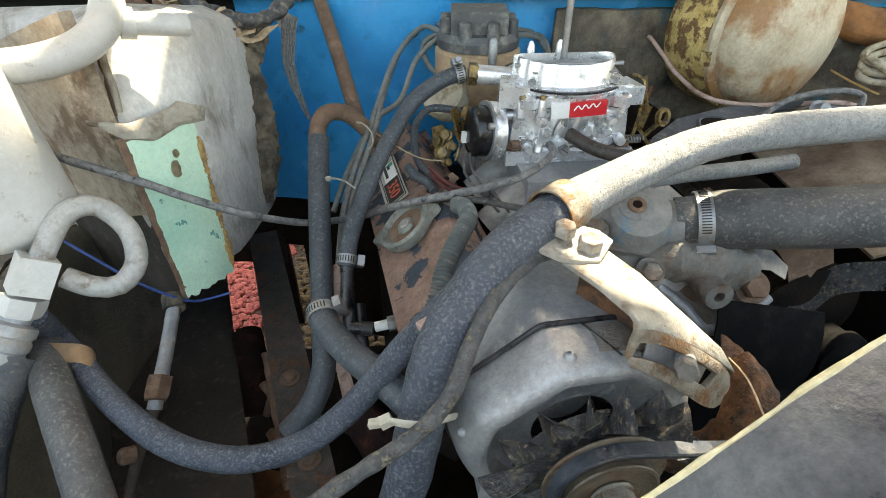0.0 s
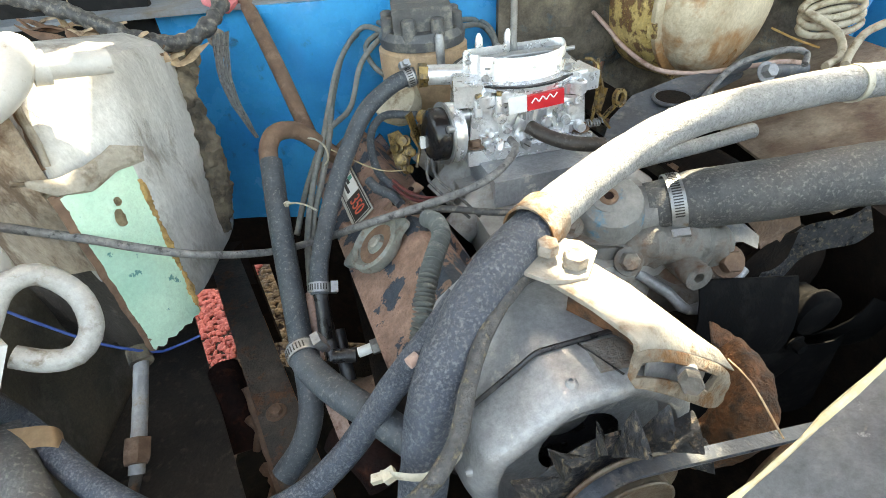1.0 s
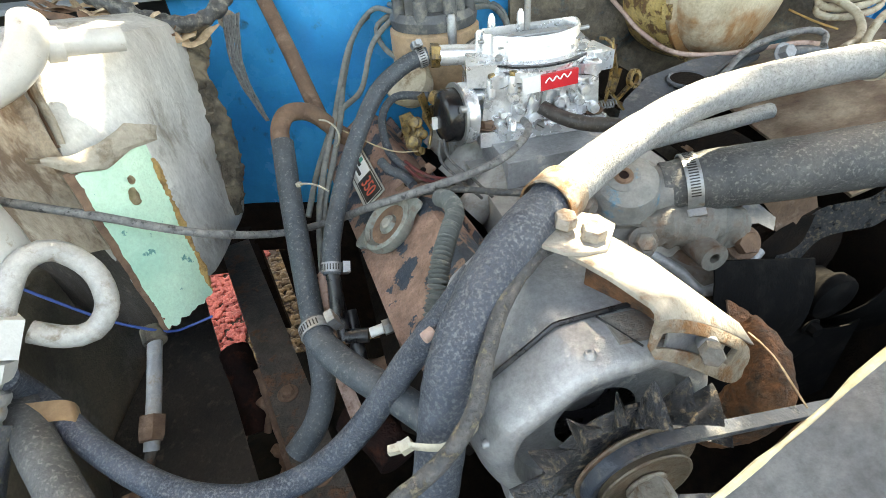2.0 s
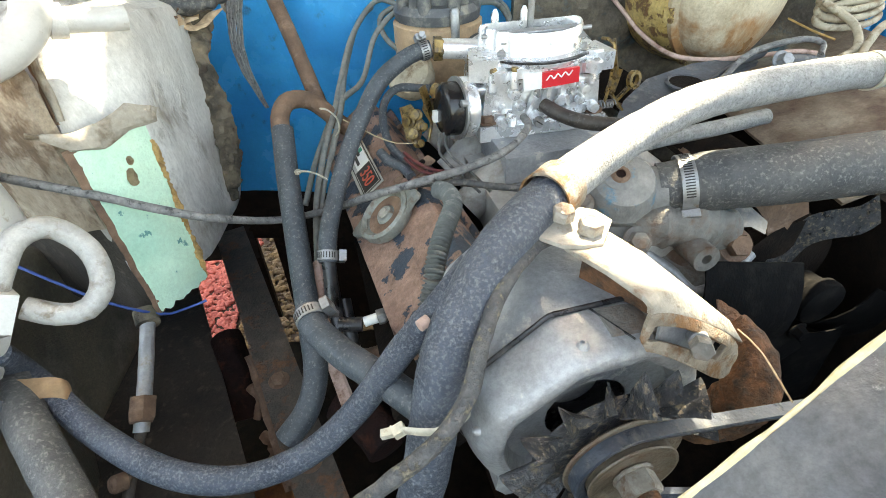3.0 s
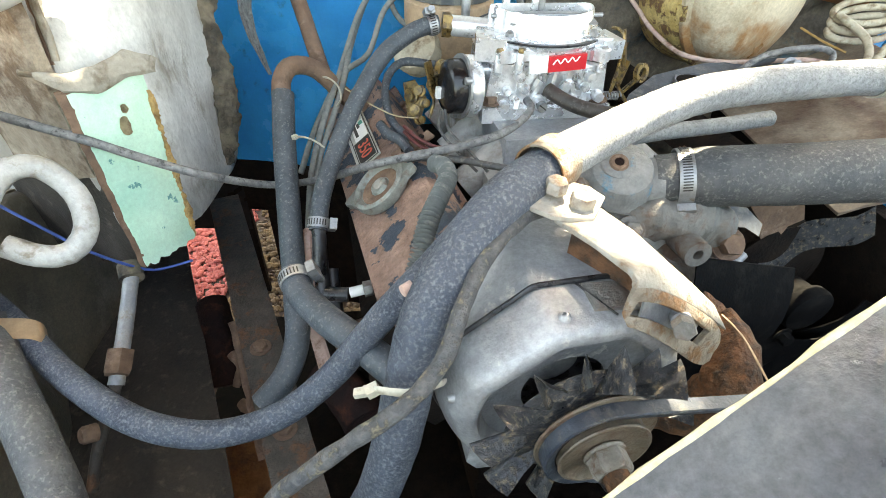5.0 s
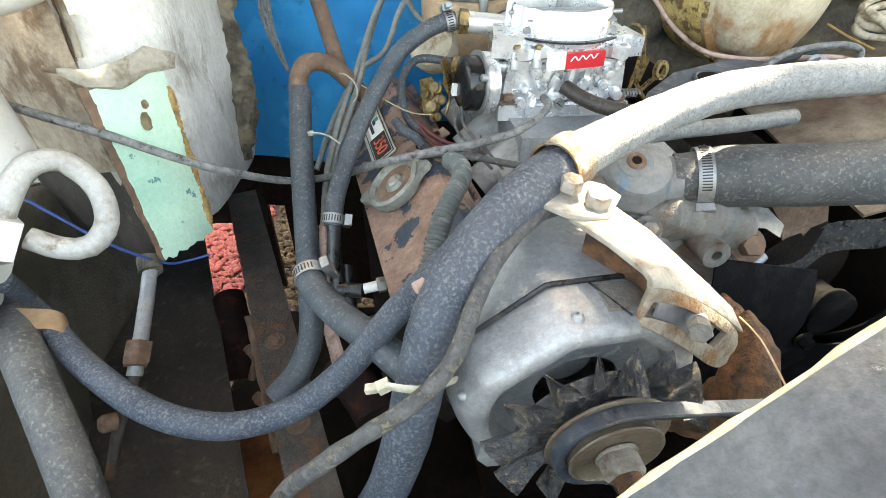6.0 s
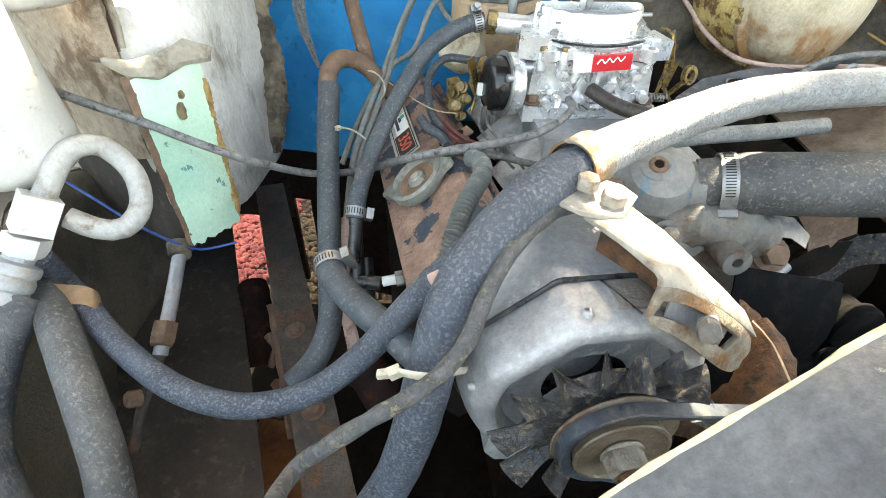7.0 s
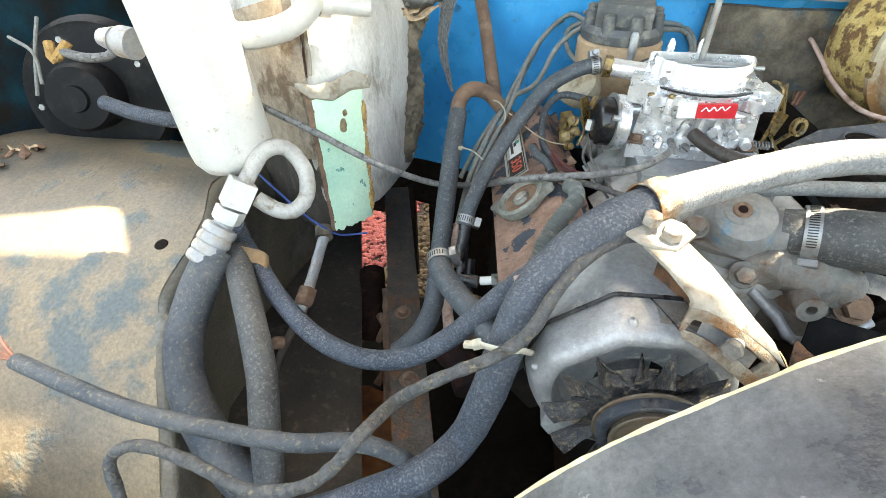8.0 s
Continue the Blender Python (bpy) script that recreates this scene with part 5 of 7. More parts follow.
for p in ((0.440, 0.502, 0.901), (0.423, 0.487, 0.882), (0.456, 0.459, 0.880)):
    bolt(fanT, p, AHEAD, 0.014, 0.012, material=FAN_SHADE)
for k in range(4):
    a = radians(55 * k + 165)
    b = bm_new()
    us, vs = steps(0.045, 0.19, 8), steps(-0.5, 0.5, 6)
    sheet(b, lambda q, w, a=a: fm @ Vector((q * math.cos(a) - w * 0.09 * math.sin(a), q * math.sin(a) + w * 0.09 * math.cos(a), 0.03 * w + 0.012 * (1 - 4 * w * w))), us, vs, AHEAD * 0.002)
    part("blade", b, FAN_SHADE, fanT)
arc = smooth_path([(0.400, 0.490, 0.872), (0.436, 0.524, 0.925), (0.468, 0.540, 0.965), (0.481, 0.540, 0.986), (0.505, 0.540, 0.992), (0.540, 0.540, 0.995), (0.556, 0.540, 1.010)], 0.01)
b = bm_new()
rowa = [b.verts.new(p) for p in arc]
rowb = [b.verts.new(p + Vector((0.010, -0.012, -0.034))) for p in arc]
for i in range(len(arc) - 1):
    b.faces.new((rowa[i], rowa[i + 1], rowb[i + 1], rowb[i]))
bmesh.ops.solidify(b, geom=b.faces[:], thickness=0.003)
part("blade", b, FANMAT, fanT, "dusty grey curved fan blade")
hub = thing("pump_pulley", FH + Vector((0, 0.05, 0)), "dark pulley behind the radiator fan", "pulley")
part("disc", lathe(bm_new(), [(0, -0.09), (0.07, -0.09), (0.075, -0.08), (0.066, -0.07), (0.075, -0.06), (0, -0.05)], fm, 40), IRON_SHADE, hub)

# ---- black shroud panel in front ----
b = bm_new()
edge = [(-0.02, 0.105, 0.96), (0.03, 0.140, 1.03), (0.07, 0.160, 1.083), (0.105, 0.175, 1.118), (0.132, 0.184, 1.143), (0.158, 0.192, 1.167), (0.187, 0.203, 1.188), (0.24, 0.222, 1.212), (0.32, 0.245, 1.232), (0.42, 0.265, 1.235)]
ep = smooth_path(edge, 0.01)
rows = []
for k in range(0, 11):
    rows.append([b.verts.new(p + AHEAD * (0.026 * k) + Vector((0, 0, 0.0016 * k - 0.00025 * k * k))) for p in ep])
for p, q in zip(rows, rows[1:]):
    for i in range(len(p) - 1):
        b.faces.new((p[i], p[i + 1], q[i + 1], q[i]))
bmesh.ops.solidify(b, geom=b.faces[:], thickness=0.004)
shroud = thing("radiator_shroud", (0.2, 0.1, 1.18), "scratched black plastic radiator shroud with a worn cream edge", "shroud")
part("panel", b, SHROUD, shroud)
part("worn_edge", sweep(bm_new(), [p + Vector((-0.0005, 0.001, -0.001)) for p in ep], 0.0015, 8, smoothed=False, lumps=0.0011), SHROUD_EDGE, shroud, "worn pale edge of the shroud")

# ---- hoses ----
ac_pts = [(0.800, 0.585, 1.128), (0.640, 0.578, 1.142), (0.509, 0.563, 1.150), (0.419, 0.549, 1.152), (0.300, 0.523, 1.149), (0.226, 0.488, 1.142), (0.168, 0.443, 1.141), (0.118, 0.391, 1.147), (0.081, 0.353, 1.143), (0.052, 0.323, 1.125), (0.029, 0.294, 1.095), (0.017, 0.278, 1.042), (0.005, 0.266, 0.984), (-0.014, 0.259, 0.920), (-0.040, 0.215, 0.924), (-0.100, 0.190, 0.885), (-0.184, 0.149, 0.851)]
ac = thing("air_conditioning_hose", ac_pts[7], "thick black mesh-textured air conditioning hose, its far end coloured as sunlit", "hose")
# same hose as the black length, only coloured as if lit
part("bleached_length", sweep(bm_new(), ac_pts[:8] + [Vector(ac_pts[7]).lerp(Vector(ac_pts[8]), 0.12)], 0.0172, 24, lumps=0.0009), SUNLIT_RUBBER, ac, "length of hose in a paler, sunlit colour")
part("end_band", lathe(bm_new(), [(0.0174, -0.004), (0.0190, -0.004), (0.0190, 0.004), (0.0174, 0.004), (0.0174, -0.004)], axes(Vector(ac_pts[2]).lerp(Vector(ac_pts[3]), 0.24), Vector(ac_pts[2]) - Vector(ac_pts[3])), 28), NYLON, ac, "pale nylon band")
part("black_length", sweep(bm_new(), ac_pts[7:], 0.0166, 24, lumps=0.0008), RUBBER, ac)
frayed = [(0.109, 0.355, 1.135), (0.090, 0.341, 1.136), (0.066, 0.313, 1.129), (0.050, 0.285, 1.115), (0.039, 0.262, 1.098), (0.019, 0.244, 1.083), (-0.013, 0.232, 1.064), (-0.040, 0.225, 1.043), (-0.062, 0.220, 1.020), (-0.066, 0.170, 1.049), (-0.083, 0.152, 1.026), (-0.105, 0.138, 1.009), (-0.148, 0.128, 0.998), (-0.207, 0.133, 1.002), (-0.260, 0.133, 0.997), (-0.286, 0.122, 0.978), (-0.274, 0.105, 0.945)]
hose("frayed_cable", frayed, 0.0053, FRAYED, "frayed dark cable with crumbling yellowed jacket", "cable", lumps=0.0009, step=0.003, sides=14)
hose("heater_hose", [(-0.142, 0.698, 1.071), (-0.135, 0.636, 1.025), (-0.125, 0.568, 0.973), (-0.114, 0.501, 0.926), (-0.108, 0.454, 0.893), (-0.118, 0.422, 0.870), (-0.142, 0.400, 0.850)], 0.0138, RUBBER_PLAIN, "straight black heater hose with an open cut end", hollow=0.7)
h4 = hose("bypass_hose", [(-0.092, 0.440, 1.003), (-0.083, 0.417, 0.999), (-0.055, 0.384, 0.999), (-0.023, 0.354, 1.001), (0.002, 0.331, 0.999), (0.028, 0.309, 0.990)], 0.0135, RUBBER_PLAIN, "short grey bypass hose under a clamp")
worm_clamp(h4, (-0.089, 0.431, 1.002), Vector((-0.092, 0.440, 1.003)) - Vector((-0.083, 0.417, 0.999)), 0.0138, screw=160)
hose("looped_heater_hose", [(-0.346, 0.401, 1.023), (-0.361, 0.423, 0.972), (-0.326, 0.397, 0.968), (-0.275, 0.358, 0.961), (-0.219, 0.325, 0.954), (-0.174, 0.310, 0.950), (-0.135, 0.312, 0.942), (-0.090, 0.324, 0.948), (-0.046, 0.337, 0.982), (-0.003, 0.353, 1.034), (0.030, 0.363, 1.071), (0.057, 0.377, 1.097)], 0.0114, RUBBER, "looping blue-black heater hose hanging from a clip")
hose("suction_hose", [(-0.366, 0.404, 1.018), (-0.382, 0.429, 0.978), (-0.327, 0.365, 0.974), (-0.275, 0.306, 0.959), (-0.240, 0.262, 0.935), (-0.223, 0.226, 0.895), (-0.205, 0.181, 0.817)], 0.0168, RUBBER_DRY, "grey thick hose running down from a brown clip")
hose("discharge_hose", [(-0.363, 0.373, 0.996), (-0.364, 0.326, 0.965), (-0.357, 0.281, 0.934), (-0.340, 0.249, 0.905), (-0.306, 0.220, 0.873), (-0.258, 0.196, 0.840), (-0.203, 0.184, 0.812)], 0.0225, RUBBER_BROWN, "muddy thick hose curving down from the crimped fitting")
bat = hose("battery_cable", [(-0.453, 0.176, 0.986), (-0.376, 0.170, 0.982), (-0.298, 0.169, 0.975), (-0.213, 0.178, 0.969), (-0.150, 0.188, 0.966), (-0.104, 0.206, 0.961), (-0.072, 0.218, 0.940), (-0.049, 0.229, 0.896), (-0.048, 0.238, 0.826)], 0.0085, RUBBER_BROWN, "dark battery cable with frayed copper at its end", "cable")
b = bm_new()
tip = Vector((-0.453, 0.176, 0.986))
for k in range(14):
    e = tip + Vector((-0.02 + random.uniform(-0.008, 0.006), random.uniform(-0.012, 0.012), random.uniform(-0.004, 0.022)))
    sweep(b, [tip + Vector((0.004, 0, 0)), tip.lerp(e, 0.5) + Vector((0, 0, 0.004)), e], 0.0009, 5, 0.004)
part("copper_strands", b, COPPER, bat)
h9 = hose("breather_hose", [(0.053, 0.746, 1.144), (0.026, 0.739, 1.139), (-0.013, 0.712, 1.119), (-0.039, 0.675, 1.089), (-0.059, 0.638, 1.059), (-0.075, 0.594, 1.027), (-0.084, 0.560, 1.003), (-0.086, 0.535, 0.981)], 0.0105, RUBBER_PLAIN, "curved black fuel hose from the carburettor to a clamp")
worm_clamp(h9, (0.045, 0.744, 1.143), Vector((0.053, 0.746, 1.144)) - Vector((0.026, 0.739, 1.139)), 0.0108, screw=60)
worm_clamp(h9, (-0.086, 0.541, 0.986), Vector((-0.084, 0.560, 1.003)) - Vector((-0.086, 0.535, 0.981)), 0.0108, screw=200)
part("fuel_nipple", sweep(bm_new(), [(-0.086, 0.538, 0.983), (-0.085, 0.527, 0.967), (-0.087, 0.509, 0.937)], 0.008, 12), BLACK, h9)
hose("convoluted_loom_tube", [(0.043, 0.530, 1.069), (0.051, 0.512, 1.075), (0.053, 0.486, 1.078), (0.044, 0.459, 1.075), (0.036, 0.437, 1.070), (0.031, 0.422, 1.063), (0.027, 0.407, 1.054), (0.022, 0.397, 1.035)], 0.0072, LOOM_GREY, "grey convoluted loom tube beside the oil filler cap", "loom tube", ribs=(0.0042, 0.0023), step=0.0006, lumps=0.0, sides=18)
hose("capped_hose", [(0.243, 0.565, 1.079), (0.288, 0.574, 1.083), (0.360, 0.586, 1.086), (0.426, 0.600, 1.089)], 0.0088, SUNLIT_RUBBER, "rubber hose in the paler sunlit colour, ending blind above the radiator hose")
h12 = hose("upper_radiator_hose", [(0.275, 0.526, 1.052), (0.299, 0.520, 1.058), (0.329, 0.514, 1.064), (0.399, 0.503, 1.073), (0.465, 0.493, 1.083), (0.522, 0.477, 1.093)], lambda q: 0.0265 + 0.0045 * min(max(q * 9 - 0.5, 0), 1), RUBBER_DRY, "thick grey upper radiator hose with a worm clamp", lumps=0.0008, sides=28)
worm_clamp(h12, (0.299, 0.520, 1.058), Vector((0.329, 0.514, 1.064)) - Vector((0.275, 0.526, 1.052)), 0.0302, 0.015, screw=215)
hose("throttle_cable", [(-0.410, 0.531, 1.140), (-0.360, 0.535, 1.115), (-0.295, 0.539, 1.088), (-0.246, 0.546, 1.062), (-0.202, 0.566, 1.032), (-0.155, 0.623, 0.985), (-0.091, 0.626, 0.992), (-0.028, 0.574, 1.041), (0.022, 0.562, 1.060), (0.083, 0.574, 1.068), (0.128, 0.597, 1.074), (0.158, 0.634, 1.081), (0.158, 0.661, 1.082)], 0.0046, CABLE, "grey sheathed cable strung across the engine bay", "cable", lumps=0.0005, sides=12)
hose("black_wire", [(0.009, 0.583, 1.045), (0.059, 0.573, 1.051), (0.107, 0.558, 1.050), (0.142, 0.545, 1.051)], 0.004, WIRE_BLACK, "black wire beside the valve cover bracket", "wire", sides=10)
hose("choke_wire", [(0.059, 0.655, 1.071), (0.063, 0.630, 1.057), (0.087, 0.599, 1.044), (0.104, 0.572, 1.035)], 0.0018, WIRE_BLACK, "thin black choke wire", "wire", sides=8, lumps=0)
hose("choke_wire", [(0.054, 0.655, 1.071), (0.052, 0.630, 1.057), (0.071, 0.605, 1.043), (0.092, 0.572, 1.035)], 0.0018, WIRE_BLACK, "thin black choke wire", "wire", sides=8, lumps=0)
hose("vacuum_line", [(0.049, 0.720, 1.102), (0.006, 0.733, 1.100), (-0.014, 0.717, 1.080), (-0.009, 0.675, 1.053), (0.015, 0.634, 1.044), (0.032, 0.620, 1.044)], 0.0052, RUBBER_PLAIN, "thin curved vacuum line", sides=12)
hose("blue_wire", [(-0.407, 0.527, 1.025), (-0.367, 0.518, 1.000), (-0.332, 0.523, 0.960), (-0.296, 0.540, 0.920), (-0.279, 0.556, 0.909), (-0.254, 0.569, 0.909)], 0.0017, BLUE_WIRE, "thin blue wire behind the white tube", "wire", sides=8, lumps=0)
hose("rusty_rod", [(-0.212, 1.037, 1.234), (-0.157, 0.920, 1.143), (-0.110, 0.812, 1.056)], 0.0115, RUST, "rusty steel rod leaning before the blue firewall", "rod", lumps=0.0004)
hose("heater_pipe_elbow", [(-0.144, 0.695, 1.069), (-0.144, 0.718, 1.085), (-0.134, 0.742, 1.091), (-0.109, 0.763, 1.078), (-0.074, 0.764, 1.041), (-0.037, 0.774, 1.008)], 0.0118, RUST, "bent rusty steel heater pipe", "pipe")

# ---- oil filler cap ----
cm_ = Matrix.Translation((-0.019, 0.565, 1.022)) @ VC.to_3x3().to_4x4() @ Matrix.Rotation(radians(-18), 4, "Z") @ Matrix.Scale(1.17, 4)
capT = thing("oil_filler_cap", cm_.translation, "worn grey metal oil filler cap with two ears", "cap")
part("neck", lathe(bm_new(), [(0.026, -0.03), (0.026, -0.008), (0, -0.008)], cm_, 32), VALVE, capT)
part("rim", lathe(bm_new(), [(0, -0.010), (0.0285, -0.010), (0.0308, -0.005), (0.0296, 0.001), (0.0262, 0.003), (0.0235, 0.000), (0.021, -0.003), (0.0, -0.004)], cm_, 48), CAPMETAL, capT)
part("dish", lathe(bm_new(), [(0, 0.0), (0.0085, 0.0), (0.0098, -0.002), (0.0107, -0.0045), (0.0, -0.0045)], cm_, 24), CAPMETAL, capT)
part("recess_stain", lathe(bm_new(), [(0.0110, -0.0036), (0.0110, -0.0028), (0.0205, -0.0020), (0.0215, -0.0030)], cm_, 36), RUST, capT, "brown stained recess")
part("stem", lathe(bm_new(), [(0, 0.002), (0.0045, 0.002), (0.0055, 0.0), (0.0, 0.0)], cm_, 16), STEEL_RUST, capT)
for sx in (-1, 1):
    b = bm_new()
    prism(b, [cm_ @ Vector((sx * x, y, -0.006)) for x, y in ((0.022, -0.020), (0.034, -0.0075), (0.0405, -0.004), (0.042, 0.0), (0.0405, 0.004), (0.034, 0.0075), (0.022, 0.020))], cm_.to_3x3() @ Vector((0, 0, 0.006)))
    part("ear", b, CAPMETAL, capT, bevel=0.0015)

# ---- brake booster ----
BM = axes((0.547, 0.895, 1.158), (0.42, -0.90, 0.02))
boost = thing("brake_booster", (0.5, 0.95, 1.1), "rusting cream and yellow brake booster drum", "brake booster")
part("rear_shell", lathe(bm_new(), [(0, -0.15), (0.09, -0.15), (0.118, -0.125), (0.124, -0.10), (0.124, -0.045), (0.117, -0.036), (0, -0.036)], BM, 56), BOOSTER, boost)
part("crimped_rim", lathe(bm_new(), [(0.10, -0.038), (0.121, -0.038), (0.124, -0.034), (0.124, -0.028), (0.118, -0.024), (0.10, -0.024)], BM, 56), BOOSTER_FRONT, boost)
part("front_shell", lathe(bm_new(), [(0.0, -0.03), (0.112, -0.026), (0.112, -0.005), (0.106, 0.012), (0.088, 0.024), (0.055, 0.031), (0.030, 0.034), (0, 0.035)], BM, 56), BOOSTER_FRONT, boost)
for a in range(0, 360, 45):
    part("lock_tab", box(bm_new(), BM @ Matrix.Rotation(radians(a + 12), 4, "Z") @ pose(0.124, 0, -0.032), (0.006, 0.022, 0.014)), BOOSTER, boost, bevel=0.0015)

# ---- air conditioning evaporator case ----
evap = thing("evaporator_case", (-0.36, 0.75, 0.9), "grey sealer-coated evaporator case with a mint green corner", "evaporator case")
plan = [(-0.285, 0.885), (-0.266, 0.80), (-0.268, 0.640), (-0.322, 0.560), (-0.42, 0.64), (-0.58, 0.70), (-0.58, 0.90)]
b = bm_new()
zs = steps(0, 1, 18)
def evap_ring(k):
    pts = []
    for i in range(len(plan)):
        p, q = Vector(plan[i]), Vector(plan[(i + 1) % len(plan)])
        for j in range(8):
            c = p.lerp(q, j / 8)
            lean = 0.085 * max(k - 0.66, 0) / 0.34 * min(max((0.72 - c.y) / 0.12, 0), 1)
            top_z = 1.195 + 0.20 * (0.92 - c.y - lean)
            pts.append(Vector((c.x + 0.012 * (1 - k), c.y + lean, 0.90 + (top_z - 0.90) * k)))
    return pts
rings = [[b.verts.new(p) for p in evap_ring(z)] for z in zs]
for p, q in zip(rings, rings[1:]):
    n = len(p)
    for i in range(n):
        b.faces.new((p[i], p[(i + 1) % n], q[(i + 1) % n], q[i]))
for ring, up_ in ((rings[-1], 1), (rings[0], -1)):
    mid = b.verts.new(sum((v.co for v in ring), Vector()) / len(ring))
    for i in range(len(ring)):
        b.faces.new((ring[i], ring[(i + 1) % len(ring)], mid))
for _ in range(3):
    bmesh.ops.smooth_vert(b, verts=b.verts, factor=0.5, use_axis_x=True, use_axis_y=True, use_axis_z=True)
lumpy(b, 0.005, 16)
lumpy(b, 0.002, 60, 4.0)
part("case", b, EVAP, evap)
b = sweep(bm_new(), [(-0.277, 0.939, 1.167), (-0.272, 0.850, 1.138), (-0.259, 0.820, 1.101), (-0.249, 0.796, 1.055), (-0.247, 0.777, 1.004), (-0.261, 0.753, 0.942)], 0.017, 18, lumps=0.008, step=0.003, flat=0.7)
lumpy(b, 0.004, 150, 2.0)
part("rear_sealer", b, EVAP_TAR, evap, "crumbling brown sealer along the rear edge")
low_line = [Vector(q) for q in ((-0.325, 0.547, 1.144), (-0.306, 0.546, 1.134), (-0.288, 0.560, 1.128), (-0.274, 0.588, 1.134), (-0.258, 0.618, 1.129))]
high_line = [Vector(q) for q in ((-0.323, 0.551, 1.149), (-0.306, 0.556, 1.146), (-0.288, 0.576, 1.146), (-0.272, 0.608, 1.152), (-0.258, 0.630, 1.140))]
def smear_at(u, v):
    k = min(int(u * 4), 3)
    f = u * 4 - k
    p = low_line[k].lerp(low_line[k + 1], f).lerp(high_line[k].lerp(high_line[k + 1], f), v)
    return p + Vector((0.0065, -0.003, 0.001)) + Vector((0.1, -0.7, 0.7)) * (0.004 * math.sin(math.pi * v) + 0.003 * noise.noise(p * 55))
b = sheet(bm_new(), smear_at, steps(0, 1, 40), steps(0, 1, 12), (0.001, 0.009, -0.006))
part("sealer_smear", b, TAN_SEAL, evap, "smeared tan sealer above the green panel")
part("mount_lug", sweep(bm_new(), [(-0.330, 0.544, 1.151), (-0.319, 0.548, 1.147), (-0.302, 0.556, 1.143)], lambda q: 0.0055 - 0.003 * q, 10, flat=0.5), TAN_SEAL, evap, "sunlit steel lug")
b = sheet(bm_new(), lambda u, v: (-0.326 - 0.16 * u + 0.012 * (1 - v), 0.560 + 0.10 * u - 0.006 * math.sin(min(u * 6, 1.57)) + 0.005 * noise.noise(Vector((u * 5, v * 5, 3))), 0.905 + 0.345 * v - 0.05 * u), steps(0, 1.5, 34), steps(0.37, 1, 18), (0.006, 0.012, 0))
part("front_sheet", b, EVAP_BROWN, evap, "grimy brown rusting front sheet")
# dark brown puts the shade low on the front sheet into its colour
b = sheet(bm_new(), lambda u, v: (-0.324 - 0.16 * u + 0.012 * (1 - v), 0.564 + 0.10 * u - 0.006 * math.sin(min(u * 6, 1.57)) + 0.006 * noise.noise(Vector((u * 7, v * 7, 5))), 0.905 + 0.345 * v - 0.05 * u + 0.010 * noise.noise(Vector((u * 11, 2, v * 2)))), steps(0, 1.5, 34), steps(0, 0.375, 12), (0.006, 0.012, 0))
part("lower_sheet", b, PANEL, evap, "rust-brown lower sheet, darkened for shade, with a ragged edge")
b = sweep(bm_new(), [(-0.320, 0.596, 1.218), (-0.319, 0.588, 1.197), (-0.314, 0.580, 1.171), (-0.313, 0.574, 1.151)], 0.0065, 10, lumps=0.002, flat=0.5)
part("seam_strip", b, TAN_SEAL, evap, "pale folded seam strip")
b = sweep(bm_new(), [(-0.326, 0.597, 1.214), (-0.325, 0.591, 1.193), (-0.321, 0.583, 1.168), (-0.318, 0.575, 1.147)], 0.003, 8, lumps=0.003)
part("rust_seam", b, RUST, evap)
G = [Vector((-0.300, 0.546, 1.130)), Vector((-0.262, 0.617, 1.128)), Vector((-0.253, 0.591, 0.930)), Vector((-0.284, 0.526, 0.936))]
b = bm_new()
nv = (G[1] - G[0]).cross(G[3] - G[0]).normalized()
if nv.y > 0:
    nv = -nv
def green_at(u, v):
    rag = 0.02 * noise.noise(Vector((v * 14, u * 3, 1))) + 0.012 * noise.noise(Vector((v * 45, u * 3, 2)))
    u = u + rag * (abs(2 * u - 1) ** 3) * min(v * 6, 1)
    v = v + (0.03 * noise.noise(Vector((u * 9, 4, 1))) if v > 0.93 else 0)
    p = G[0].lerp(G[1], u).lerp(G[3].lerp(G[2], u), v)
    return p + nv * (0.002 + 0.002 * noise.noise(p * 40) + 0.003 * math.sin(math.pi * u))
sheet(b, green_at, steps(0, 1, 16), steps(0, 1, 48), nv * -0.010)
part("green_panel", b, MINT, evap, "chipped mint green painted panel")
for u, v, ru, rv in ((0.50, 0.22, 0.08, 0.05), (0.57, 0.14, 0.05, 0.025)):
    b = bm_new()
    ring = [b.verts.new(green_at(u, v) + (G[1] - G[0]) * (ru * math.cos(a) * (1 + 0.5 * noise.noise(Vector((math.cos(a) * 2, math.sin(a) * 2, u * 9))))) + (G[3] - G[0]) * (rv * math.sin(a)) + nv * 0.0012) for a in steps(0, 5.984, 20)]
    b.faces.new(ring)
    bmesh.ops.solidify(b, geom=b.faces[:], thickness=0.0006)
    part("rust_blotch", b, RUST_TAN, evap, "brown rust blotch")
b = sweep(bm_new(), [green_at(1.0, v) + nv * 0.0005 for v in steps(0.10, 1.0, 12)], lambda q: 0.0020 + 0.0014 * math.sin(q * 3.0) + 0.0012 * math.sin(q * 17), 10, lumps=0.0015, step=0.002)
lumpy(b, 0.0024, 300, 3.0)
part("foam_strip", b, FOAM, evap, "crumbling orange foam strip")
b = sheet(bm_new(), lambda u, v: green_at(0.0, v) + Vector((-0.0075 * u * (1 - 0.6 * v), -0.004 * u, 0.004 * u + 0.002 * noise.noise(Vector((u * 4, v * 18, 2))))), steps(0, 1, 6), steps(0.0, 1.0, 40), (0.002, 0.004, 0))
part("folded_edge", b, RUST, evap, "rust-brown folded sheet edge beside the green panel")

